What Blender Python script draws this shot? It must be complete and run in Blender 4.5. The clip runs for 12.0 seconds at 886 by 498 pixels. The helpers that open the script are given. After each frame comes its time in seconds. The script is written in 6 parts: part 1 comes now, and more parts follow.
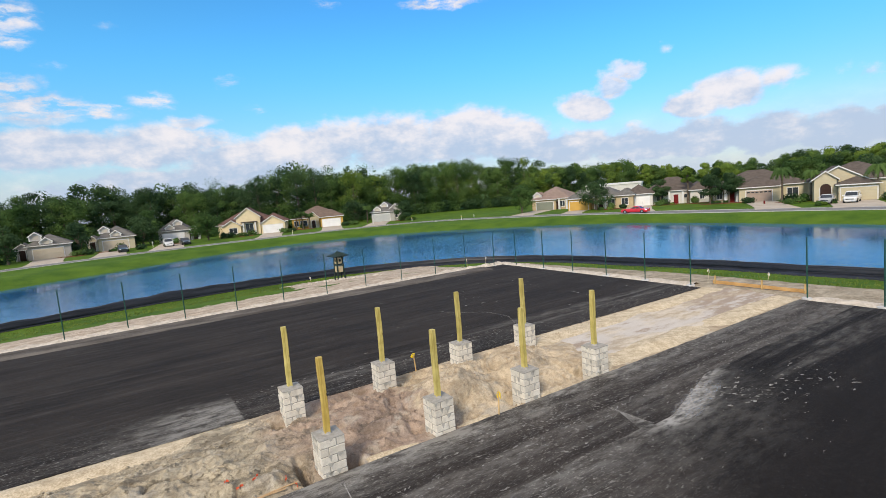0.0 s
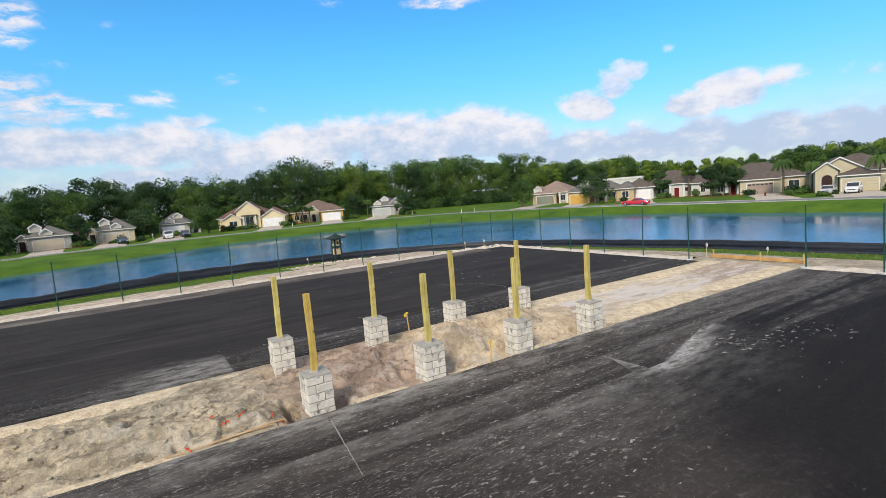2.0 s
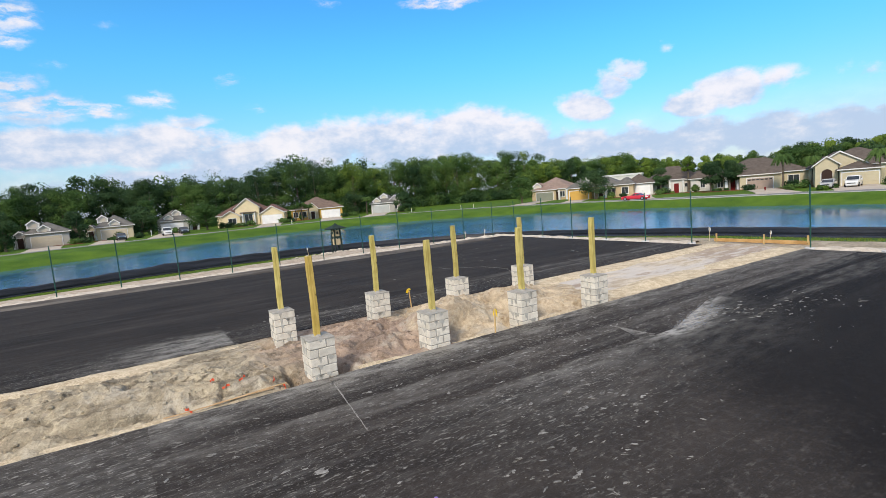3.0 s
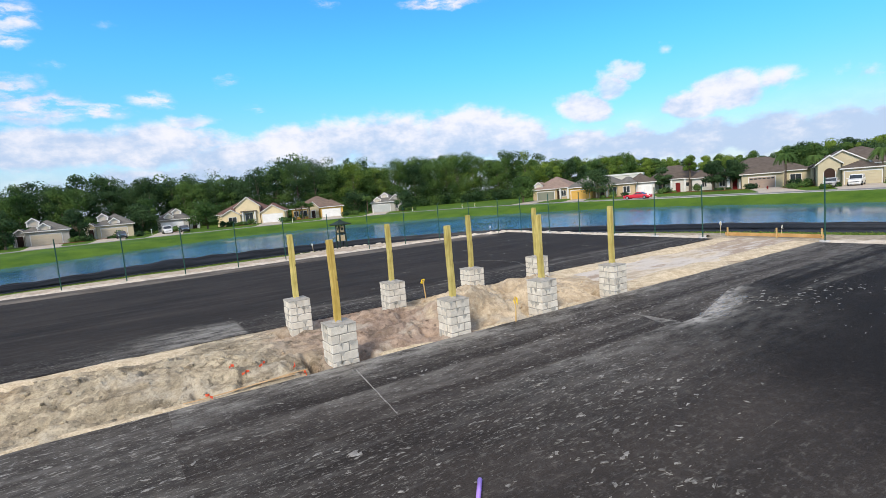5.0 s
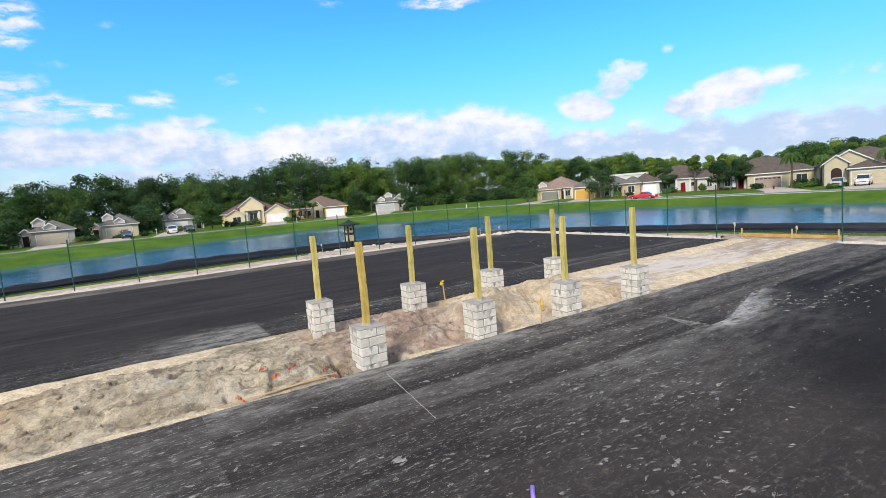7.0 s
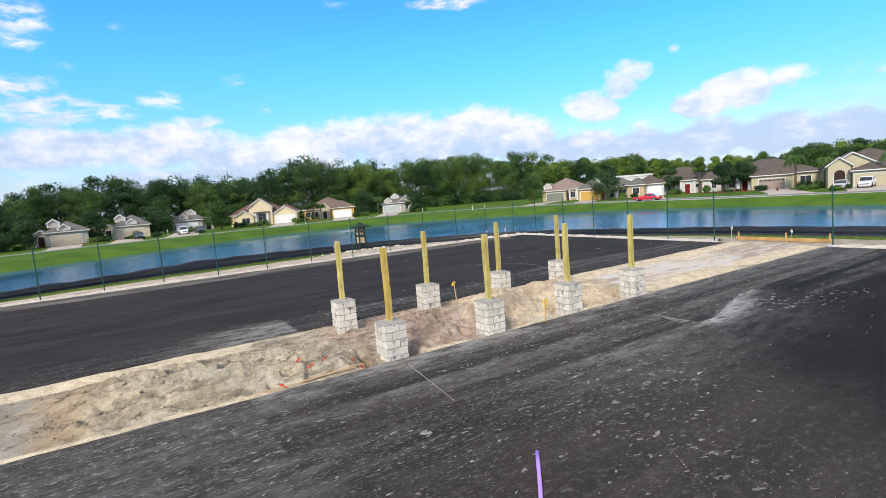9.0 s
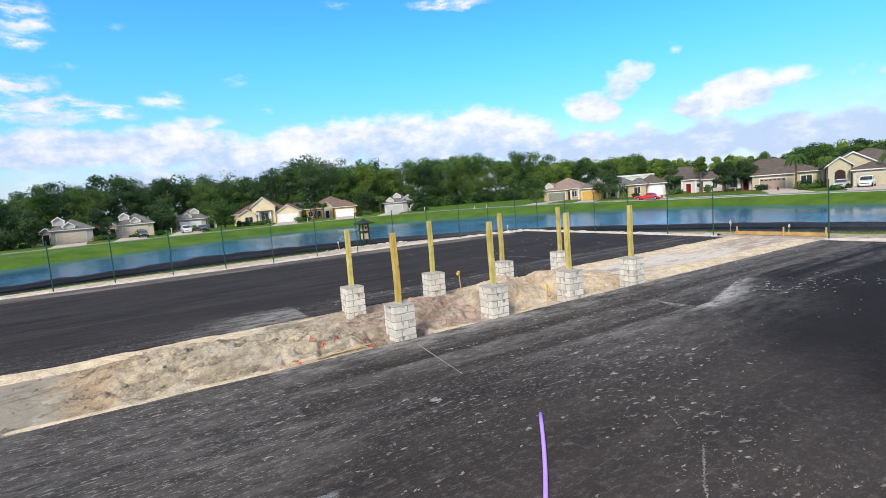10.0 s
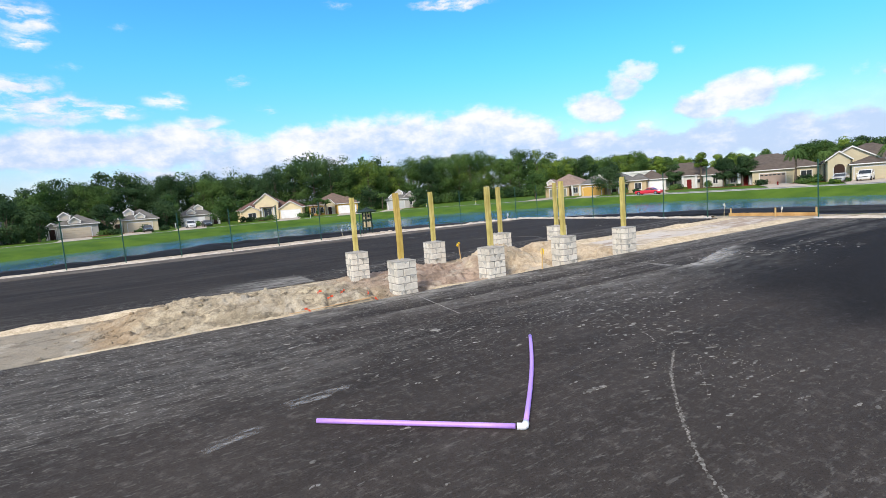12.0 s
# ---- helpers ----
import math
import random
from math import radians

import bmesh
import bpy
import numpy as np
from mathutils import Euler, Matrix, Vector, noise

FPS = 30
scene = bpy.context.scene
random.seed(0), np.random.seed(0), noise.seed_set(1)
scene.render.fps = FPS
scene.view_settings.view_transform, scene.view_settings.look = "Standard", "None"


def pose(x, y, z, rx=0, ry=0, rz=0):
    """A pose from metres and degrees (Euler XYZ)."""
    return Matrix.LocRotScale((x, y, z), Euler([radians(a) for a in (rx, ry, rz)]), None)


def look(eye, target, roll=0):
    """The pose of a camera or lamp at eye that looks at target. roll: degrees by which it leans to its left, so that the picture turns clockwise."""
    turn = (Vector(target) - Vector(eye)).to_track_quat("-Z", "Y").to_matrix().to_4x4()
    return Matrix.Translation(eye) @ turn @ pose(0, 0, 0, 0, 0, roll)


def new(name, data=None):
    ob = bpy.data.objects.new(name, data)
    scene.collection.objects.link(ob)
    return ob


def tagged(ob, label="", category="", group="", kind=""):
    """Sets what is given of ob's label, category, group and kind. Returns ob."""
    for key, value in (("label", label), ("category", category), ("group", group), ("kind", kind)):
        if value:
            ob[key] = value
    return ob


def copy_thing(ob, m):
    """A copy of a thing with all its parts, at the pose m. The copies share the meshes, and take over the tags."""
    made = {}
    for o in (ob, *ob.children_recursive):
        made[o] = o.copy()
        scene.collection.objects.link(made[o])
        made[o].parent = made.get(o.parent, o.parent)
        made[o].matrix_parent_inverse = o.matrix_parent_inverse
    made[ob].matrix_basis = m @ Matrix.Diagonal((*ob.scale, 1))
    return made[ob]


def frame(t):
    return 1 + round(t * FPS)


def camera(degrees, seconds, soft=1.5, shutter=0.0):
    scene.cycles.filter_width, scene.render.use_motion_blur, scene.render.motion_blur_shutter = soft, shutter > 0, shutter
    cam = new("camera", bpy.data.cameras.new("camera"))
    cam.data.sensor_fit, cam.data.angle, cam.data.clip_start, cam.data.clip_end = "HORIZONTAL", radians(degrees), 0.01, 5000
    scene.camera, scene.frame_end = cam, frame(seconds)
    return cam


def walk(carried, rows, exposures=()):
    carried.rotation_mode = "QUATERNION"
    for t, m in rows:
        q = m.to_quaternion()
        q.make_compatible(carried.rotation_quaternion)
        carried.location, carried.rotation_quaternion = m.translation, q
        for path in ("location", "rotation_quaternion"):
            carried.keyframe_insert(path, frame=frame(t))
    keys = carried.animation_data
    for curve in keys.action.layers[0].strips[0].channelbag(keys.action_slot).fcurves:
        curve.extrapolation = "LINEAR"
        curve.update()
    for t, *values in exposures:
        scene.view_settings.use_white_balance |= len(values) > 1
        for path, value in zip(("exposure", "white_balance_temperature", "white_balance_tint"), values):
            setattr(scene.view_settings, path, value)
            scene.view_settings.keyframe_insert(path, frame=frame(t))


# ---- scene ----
cam = camera(82.5, 12.0, soft=0.75)
PATH = [
    (0, (2.499, -9.201, 6.251), (2.598, -7.215, 6.034), -4.7),
    (0.5, (2.578, -9.155, 6.031), (2.677, -7.169, 5.817), -4.4),
    (1, (2.598, -9.089, 5.637), (2.696, -7.103, 5.422), -4.4),
    (1.5, (2.648, -9.174, 5.24), (2.742, -7.188, 5.024), -4.7),
    (2, (2.651, -9.19, 4.762), (2.745, -7.204, 4.543), -4.6),
    (2.5, (2.599, -9.17, 4.272), (2.693, -7.184, 4.054), -4.6),
    (3, (2.462, -9.066, 3.89), (2.56, -7.081, 3.671), -4.7),
    (3.2, (2.424, -9.083, 3.807), (2.523, -7.098, 3.586), -4.8),
    (4.8, (1.977, -8.861, 3.516), (2.081, -6.876, 3.298), -4.6),
    (5, (1.888, -8.817, 3.539), (1.991, -6.831, 3.322), -4.6),
    (5.5, (1.731, -8.803, 3.581), (1.834, -6.817, 3.364), -4.6),
    (6, (1.573, -8.777, 3.575), (1.676, -6.791, 3.358), -4.5),
    (6.5, (1.413, -8.725, 3.573), (1.512, -6.739, 3.355), -4.5),
    (7, (1.291, -8.704, 3.642), (1.387, -6.718, 3.424), -4.6),
    (7.2, (1.274, -8.726, 3.67), (1.367, -6.74, 3.453), -4.7),
    (8.8, (1.06, -9.935, 3.887), (1.137, -7.949, 3.669), -4.7),
    (9, (0.996, -10.046, 3.926), (1.072, -8.059, 3.711), -4.6),
    (9.5, (0.871, -10.348, 3.851), (0.946, -8.361, 3.638), -4.6),
    (10, (0.802, -10.641, 3.604), (0.873, -8.654, 3.392), -4.5),
    (10.5, (0.753, -10.928, 3.274), (0.823, -8.94, 3.062), -4.5),
    (11, (0.718, -11.215, 2.964), (0.785, -9.228, 2.753), -4.5),
    (11.5, (0.722, -11.447, 2.722), (0.786, -9.459, 2.51), -4.4),
    (12, (0.741, -11.567, 2.586), (0.804, -9.58, 2.375), -4.5),
]
walk(cam, [(t, look(eye, target, roll)) for t, eye, target, roll in PATH], exposures=[(0.0, 0.40, 7000, 12), (2.5, 0.45, 6850, 11.5), (5.5, 0.54, 6620, 11.3), (12.0, 0.64, 6600, 12)])

# ---- axes of the court: u along the planting strip, v across it ----
AXIS = 29.0
UX, UY = math.cos(radians(AXIS)), math.sin(radians(AXIS))


def uv(u, v, z=0.0):
    return Vector((u * UX - v * UY, u * UY + v * UX, z))


def to_uv(x, y):
    return x * UX + y * UY, -x * UY + y * UX


# ---- node helper ----
class Nodes:
    def __init__(self, tree):
        self.tree = tree
        tree.nodes.clear()

    def __call__(self, kind, out=0, props=None, **sockets):
        node = self.tree.nodes.new(kind)
        props = props or {}
        if "operation" in props:
            node.operation = props["operation"]
        if "use_clamp" in props:
            node.use_clamp = props["use_clamp"]
        if "interpolation_type" in props:
            node.interpolation_type = props["interpolation_type"]
        for key, value in sockets.items():
            index = int(key[1:]) if key[0] == "i" and key[1:].isdigit() else key.replace("_", " ")
            if hasattr(value, "is_linked"):
                self.tree.links.new(value, node.inputs[index])
            else:
                node.inputs[index].default_value = value
        return node.outputs[out] if len(node.outputs) else None

    def math(self, op, a, b=0.0, c=0.0, clamp=False):
        return self("ShaderNodeMath", props={"operation": op, "use_clamp": clamp}, i0=a, i1=b, i2=c)

    def noise(self, vector, scale, detail=4.0, rough=0.55, out=0):
        return self("ShaderNodeTexNoise", out, Vector=vector, Scale=scale, Detail=detail, Roughness=rough)

    def ramp(self, value, low, high, to_low=0.0, to_high=1.0, smooth=True):
        return self("ShaderNodeMapRange", props={"interpolation_type": "SMOOTHSTEP" if smooth else "LINEAR"},
                    i0=value, i1=low, i2=high, i3=to_low, i4=to_high)

    def mix(self, factor, a, b, blend="MIX"):
        node = self.tree.nodes.new("ShaderNodeMix")
        node.data_type, node.blend_type = "RGBA", blend
        for index, value in ((0, factor), (6, a), (7, b)):
            if hasattr(value, "is_linked"):
                self.tree.links.new(value, node.inputs[index])
            elif index == 0:
                node.inputs[0].default_value = value
            else:
                node.inputs[index].default_value = (*value[:3], 1)
        return node.outputs[2]

    def link(self, a, b):
        self.tree.links.new(a, b)


# ---- world: blue sky with a bank of cumulus low over the woods ----
SUN_AZ, SUN_EL = 205.0, 38.0
world = bpy.data.worlds.new("world")
scene.world = world
world.use_nodes = True
n = Nodes(world.node_tree)
way = n("ShaderNodeTexCoord", 0)
sky = n("ShaderNodeTexSky")
dome = sky.node
dome.sky_type, dome.sun_disc = "NISHITA", False
dome.sun_elevation, dome.sun_rotation = radians(SUN_EL), radians(SUN_AZ)
dome.air_density, dome.dust_density, dome.ozone_density = 1.0, 0.3, 2.2
sky = n("ShaderNodeHueSaturation", Saturation=1.25, Value=1.0, Color=sky)
split = n("ShaderNodeSeparateXYZ", Vector=way).node
wx, wy, wz = split.outputs
azimuth = n.math("MULTIPLY", n.math("ARCTAN2", wx, wy), 57.2958)
height = n.math("MULTIPLY", n.math("ARCSINE", wz), 57.2958)
flat = n("ShaderNodeCombineXYZ", X=azimuth, Y=height, Z=0.0)
stretched = n("ShaderNodeCombineXYZ", X=n.math("MULTIPLY", azimuth, 0.62), Y=height, Z=0.0)
billow = n.noise(stretched, 0.28, 7.0, 0.6)
wisp = n.noise(stretched, 0.11, 5.0, 0.55)
warp = n("ShaderNodeVectorMath", props={"operation": "MULTIPLY_ADD"},
         i0=n.noise(flat, 0.22, 5.0, 0.6, out=1), i1=(3.4, 1.7, 0.0), i2=flat)
warp = n("ShaderNodeVectorMath", props={"operation": "SUBTRACT"}, i0=warp, i1=(1.7, 0.85, 0.0))
CLOUDS = [(-34.2, 10.2, 4.7, 1.7, 1.00), (-38.8, 10.9, 4.1, 2.0, 1.00), (-34.2, 6.6, 7.6, 2.3, 1.00), (-24.9, 6.8, 7.3, 2.5, 1.00), (-17.9, 4.7, 8.2, 2.9, 1.00), (-27.3, 3.0, 10.3, 1.9, 0.90),
          (-10.2, 6.0, 7.7, 3.0, 1.00), (-1.6, 6.0, 8.1, 3.5, 1.00), (6.6, 6.1, 8.1, 3.5, 1.00), (12.1, 5.0, 5.5, 2.8, 1.00), (17.5, 3.8, 6.5, 2.0, 0.95), (24.4, 3.3, 6.0, 2.3, 1.00),
          (30.1, 3.4, 5.5, 2.3, 1.00), (35.8, 3.1, 5.3, 2.4, 1.00), (41.2, 2.8, 4.3, 2.5, 1.00), (45.3, 2.9, 3.8, 2.4, 1.00), (19.5, 7.9, 3.3, 1.9, 0.95), (22.1, 9.6, 2.3, 1.6, 0.90),
          (23.9, 10.9, 1.8, 1.2, 0.85), (27.5, 12.5, 1.1, 0.6, 0.25), (29.5, 6.9, 3.1, 1.6, 0.95), (32.7, 7.7, 4.0, 1.9, 0.95), (36.5, 7.9, 2.6, 1.3, 0.5), (43.4, 7.1, 1.6, 1.1, 0.3),
          (-25.1, 11.0, 2.8, 0.8, 0.36), (-18.0, 13.1, 2.3, 0.9, 0.32), (-15.8, 10.3, 1.6, 0.7, 0.28), (-32.9, 13.7, 2.0, 0.5, 0.28), (-34.6, 12.7, 1.6, 0.6, 0.30), (-35.6, 17.8, 2.9, 2.0, 0.55), (-36.4, 12.0, 3.6, 1.2, 0.75), (-29.6, 9.9, 3.2, 0.9, 0.8), (-22.0, 9.2, 3.0, 0.9, 0.7),
          (-35.3, 15.7, 1.9, 0.7, 0.36), (4.0, 19.7, 5.5, 0.7, 0.85), (-28.6, 17.4, 1.6, 0.4, 0.10), (5.0, 17.5, 1.1, 0.3, 0.15), (-8.1, 20.1, 1.8, 0.4, 0.18), (-75, 9, 22, 5, 1.0),
          # from az -75 on: clouds out of view, added to whiten the fill light
          (80, 9, 22, 5, 1.0), (125, 22, 45, 16, 1.0), (-120, 26, 45, 18, 1.0), (170, 40, 50, 22, 1.0), (-160, 12, 40, 9, 0.9), (60, 38, 30, 10, 0.8),
          (-50, 42, 30, 9, 0.8)]
cover = None
for az, el, wide, tall, weight in CLOUDS:
    off = n("ShaderNodeVectorMath", props={"operation": "SUBTRACT"}, i0=warp, i1=(az, el, 0.0))
    off = n("ShaderNodeVectorMath", props={"operation": "MULTIPLY"}, i0=off, i1=(1 / wide, 1 / tall, 0.0))
    reach = n("ShaderNodeVectorMath", 1, props={"operation": "LENGTH"}, i0=off)
    puff = n.math("MULTIPLY", n.math("SUBTRACT", 1.15, reach), weight)
    cover = puff if cover is None else n.math("MAXIMUM", cover, puff)
dense = n.math("ADD", cover, n.math("MULTIPLY", n.math("SUBTRACT", billow, 0.5), 1.5))
dense = n.ramp(dense, 0.08, 0.52)
thread = n.noise(n("ShaderNodeVectorMath", props={"operation": "MULTIPLY"}, i0=warp, i1=(0.45, 1.5, 1.0)), 0.62, 6.0, 0.62)
torn = n.math("MAXIMUM", n.ramp(thread, 0.38, 0.60, 0.05, 1.0), n.math("MAXIMUM", n.ramp(height, 10.5, 8.4), n.math("MULTIPLY", n.ramp(azimuth, 8.0, 14.0), 0.85)))
dense = n.math("MULTIPLY", dense, torn)
lowhaze = n.ramp(height, 8.0, 0.0, 0.0, 0.85)
dense = n.math("MAXIMUM", dense, n.math("MULTIPLY", lowhaze, n.ramp(wisp, 0.24, 0.50)))
# broken cloud added high overhead, out of view, to make the sky light less blue
unseen_cloud = n.math("MULTIPLY", n.ramp(height, 23.0, 42.0), n.ramp(n.noise(way, 2.6, 6.0, 0.6), 0.30, 0.52))
dense = n.math("MAXIMUM", dense, unseen_cloud)
shade = n.math("ADD", n.math("MULTIPLY", billow, 1.2), n.math("MULTIPLY", wisp, 0.9))
shade = n.math("ADD", shade, n.math("MULTIPLY", n.ramp(azimuth, -8.0, -20.0, 0.0, -0.08), n.ramp(height, 9.5, 7.0)))
lump = n.noise(stretched, 0.75, 6.0, 0.62)
shade = n.math("ADD", shade, n.math("MULTIPLY", n.math("SUBTRACT", lump, 0.5), 1.1))
shade = n.math("ADD", shade, n.ramp(height, 1.0, 9.0, -0.37, 0.12))
cloud = n.mix(n.ramp(shade, 0.68, 1.36), (3.5, 4.5, 6.2), (6.7, 6.65, 7.15))
deep = n.mix(n.ramp(height, 1.0, 17.0), (0.74, 0.82, 1.02), (0.62, 1.42, 1.75))
deep = n.mix(1.0, deep, n.mix(n.ramp(azimuth, 20.0, -45.0), (1.0, 1.0, 1.0), (1.25, 1.13, 0.98)), "MULTIPLY")
sky = n.mix(1.0, sky, deep, "MULTIPLY")
sky = n.mix(n.math("MULTIPLY", dense, 0.93), sky, cloud)
n("ShaderNodeOutputWorld", Surface=n("ShaderNodeBackground", Color=sky, Strength=0.1))

sun = new("sun", bpy.data.lights.new("sun", "SUN"))
sun.data.energy, sun.data.angle, sun.data.color = 2.5, radians(16.0), (1.0, 0.90, 0.76)
a, e = radians(SUN_AZ), radians(SUN_EL)
sun.matrix_world = look((math.sin(a) * math.cos(e) * 80, math.cos(a) * math.cos(e) * 80, math.sin(e) * 80), (0, 0, 0))


# ---- materials ----
def surface(name, dark, light, scale=3.0, rough=0.85, bump=0.3, grain=40.0, metal=0.0, spec=0.3, vary=0.0, island=0.0, streak=None, fine=0.35):
    """A two-scale mottled surface in world metres. vary: shift of brightness from object to object; island: from piece to piece."""
    m = bpy.data.materials.new(name)
    m.use_nodes = True
    g = Nodes(m.node_tree)
    place = g("ShaderNodeNewGeometry", 0)
    if streak:
        place = g("ShaderNodeMapping", Vector=place, Rotation=(0, 0, radians(-AXIS)))
        place = g("ShaderNodeVectorMath", props={"operation": "MULTIPLY"}, i0=place, i1=streak)
    big = g.noise(place, scale, 5.0, 0.6)
    small = g.noise(place, grain, 3.0, 0.6)
    blend = g.math("ADD", g.math("MULTIPLY", big, 1.0 - fine), g.math("MULTIPLY", small, fine))
    colour = g.mix(g.ramp(blend, 0.33, 0.67), dark, light)
    value = 1.0
    if vary:
        value = g.math("MULTIPLY_ADD", g("ShaderNodeObjectInfo", 5), 2 * vary, 1 - vary)
    if island:
        value = g.math("MULTIPLY_ADD", g("ShaderNodeNewGeometry", 8), 2 * island, 1 - island)
    if vary or island:
        colour = g("ShaderNodeHueSaturation", Color=colour, Value=value)
    lift = g("ShaderNodeBump", Strength=bump, Distance=0.02, Height=blend)
    shader = g("ShaderNodeBsdfPrincipled", Base_Color=colour, Roughness=rough, Metallic=metal, Normal=lift)
    shader.node.inputs["Specular IOR Level"].default_value = spec
    g("ShaderNodeOutputMaterial", Surface=shader)
    return m


def make_asphalt(name, zone, tone=1.0):
    """Fresh asphalt in court axes. zone: near (open court), lane (rolled strip edge) or back (far court)."""
    m = bpy.data.materials.new(name)
    m.use_nodes = True
    g = Nodes(m.node_tree)
    place = g("ShaderNodeNewGeometry", 0)

    court = g("ShaderNodeMapping", Vector=place, Rotation=(0, 0, radians(-AXIS)))

    def axes(su, sv):
        return g("ShaderNodeVectorMath", props={"operation": "MULTIPLY"}, i0=court, i1=(su, sv, 1.0))

    def both(*values):
        out = values[0]
        for value in values[1:]:
            out = g.math("MULTIPLY", out, value)
        return out

    u, v, _ = g("ShaderNodeSeparateXYZ", Vector=axes(1.0, 1.0)).node.outputs
    shift = g.math("SUBTRACT", g.noise(axes(0.5, 1.0), 0.7, 4.0, 0.6), 0.5)
    vv = g.math("MULTIPLY_ADD", shift, 2.2, v)
    uu = g.math("MULTIPLY_ADD", shift, -3.0, u)
    grit = g.noise(place, 120.0, 2.0, 0.7)
    pores = g.noise(place, 42.0, 3.0, 0.7)
    bands = g.noise(axes(0.05, 1.0), 1.3, 6.0, 0.62)
    blots = g.noise(axes(0.45, 1.0), 0.55, 5.0, 0.6)
    base = g.mix(g.ramp(g.math("ADD", g.math("MULTIPLY", blots, 0.5), g.math("MULTIPLY", bands, 0.5)), 0.36, 0.64),
                 (0.0142 * tone, 0.0115 * tone, 0.0099 * tone), (0.0340 * tone, 0.0280 * tone, 0.0238 * tone))
    base = g.mix(g.math("MULTIPLY", g.ramp(grit, 0.48, 0.78), 0.40), base, (0.085, 0.078, 0.074))
    base = g.mix(g.math("MULTIPLY", g.ramp(pores, 0.50, 0.36), 0.7), base, (0.006, 0.0055, 0.0055))
    if zone == "near":
        clean_vignette = g.ramp(g.math("MULTIPLY_ADD", uu, 0.9, g.math("MULTIPLY", vv, -0.45)), 9.6, 4.8, 0.12, 1.0)
        edge = g.math("ADD", g.ramp(u, 10.0, 12.6, -1.45, -0.42), g.math("MULTIPLY", shift, 0.9))
        gap = g.math("SUBTRACT", edge, v)
        ridge = g.math("ADD", g.math("MULTIPLY", g.ramp(gap, 3.4, 0.2), 0.55), g.math("MULTIPLY", g.ramp(gap, 0.8, 0.05), 0.55))
        ridge = both(ridge, g.ramp(u, 0.5, 5.0), g.ramp(uu, 14.5, 11.5))
        spill = both(g.ramp(gap, 1.1, 0.0), g.ramp(u, 7.6, 9.0), g.ramp(uu, 14.5, 11.8))
        far = both(g.ramp(vv, -3.6, -1.2), g.ramp(u, 11.0, 15.0), g.ramp(bands, 0.46, 0.60))
        left = both(g.ramp(uu, 0.2, -3.2), g.ramp(vv, -4.0, -2.4))
        film = g.math("MAXIMUM", g.math("MULTIPLY", ridge, 0.42), g.math("MULTIPLY", spill, 0.80))
        film = g.math("MAXIMUM", film, g.math("MULTIPLY", far, 0.30))
        film = g.math("MAXIMUM", film, g.math("MULTIPLY", left, 0.22))
        streaky = g.math("MAXIMUM", both(clean_vignette, g.ramp(vv, -4.6, -1.8, 0.22, 1.0)), left)
        # dark corner: cleaner asphalt plus lens vignetting, both put into the base colour
        base = g.mix(g.ramp(clean_vignette, 0.7, 0.1, 0.0, 0.85), base, (0.0068, 0.0054, 0.0049))
        mottle = g.math("MULTIPLY", g.ramp(g.noise(place, 6.0, 8.0, 0.7), 0.50, 0.68), g.ramp(vv, -2.0, -4.5, 0.15, 1.0))
        base = g.mix(both(mottle, clean_vignette, 0.42), base, (0.145, 0.130, 0.118))
        base = g.mix(both(g.ramp(vv, -2.0, -5.5), clean_vignette, 0.24), base, (0.072, 0.062, 0.054))
    elif zone == "lane":
        film = both(g.ramp(v, 0.2, 1.6), g.ramp(blots, 0.34, 0.56), g.ramp(u, 13.0, 9.0, 0.45, 1.0), 1.15)
        film = g.math("MAXIMUM", film, both(g.ramp(bands, 0.42, 0.60), g.ramp(v, -1.2, 0.2, 0.5, 1.0), 0.36))
        streaky = g.math("ADD", g.ramp(v, -1.4, 0.2, 0.48, 0.64), g.math("MULTIPLY", g.ramp(v, 0.4, 1.6), 0.35))
    else:
        rim = g.ramp(vv, 9.6, 6.9)
        flare = both(g.ramp(vv, 9.4, 7.6), g.ramp(u, 0.06, -0.02), g.ramp(uu, -4.6, -0.6))
        trail = both(g.ramp(v, 7.4, 7.9), g.ramp(vv, 9.4, 8.5), g.ramp(u, 0.0, 2.0), g.ramp(bands, 0.42, 0.6))
        film = g.math("MAXIMUM", g.math("MULTIPLY", flare, 0.85), g.math("MULTIPLY", trail, 0.36))
        film = g.math("MAXIMUM", film, g.math("MULTIPLY", g.ramp(g.noise(axes(0.02, 1.0), 3.5, 6.0, 0.7), 0.46, 0.66), 0.09))
        streaky = g.math("MULTIPLY_ADD", rim, 0.70, 0.06)
    cloud = g.ramp(g.noise(axes(0.35, 1.0), 3.6, 9.0, 0.72), 0.36, 0.66, 0.12, 1.25)
    base = g.mix(both(film, cloud), base, (0.252, 0.240, 0.216))
    if zone == "near":
        base = g.mix(both(spill, g.ramp(gap, 0.6, 0.1, 0.15, 1.0), g.ramp(g.noise(axes(0.35, 1.0), 5.0, 7.0, 0.7), 0.42, 0.58), 0.75), base, (0.42, 0.405, 0.375))
    # short broken smears drawn out along the court, in two sizes
    patchy = g.ramp(g.noise(axes(0.3, 1.0), 0.75, 4.0, 0.6), 0.34, 0.62, 0.22, 1.0)
    wispy = g.ramp(g.noise(axes(0.16, 1.0), 3.4, 7.0, 0.68), 0.47, 0.66)
    base = g.mix(both(wispy, streaky, 0.30), base, (0.168, 0.156, 0.142))
    dash = g.ramp(g.noise(axes(0.36, 1.0), 12.0, 6.0, 0.66), 0.57, 0.645)
    slim = g.ramp(g.noise(axes(0.30, 1.0), 27.0, 5.0, 0.66), 0.56, 0.66)
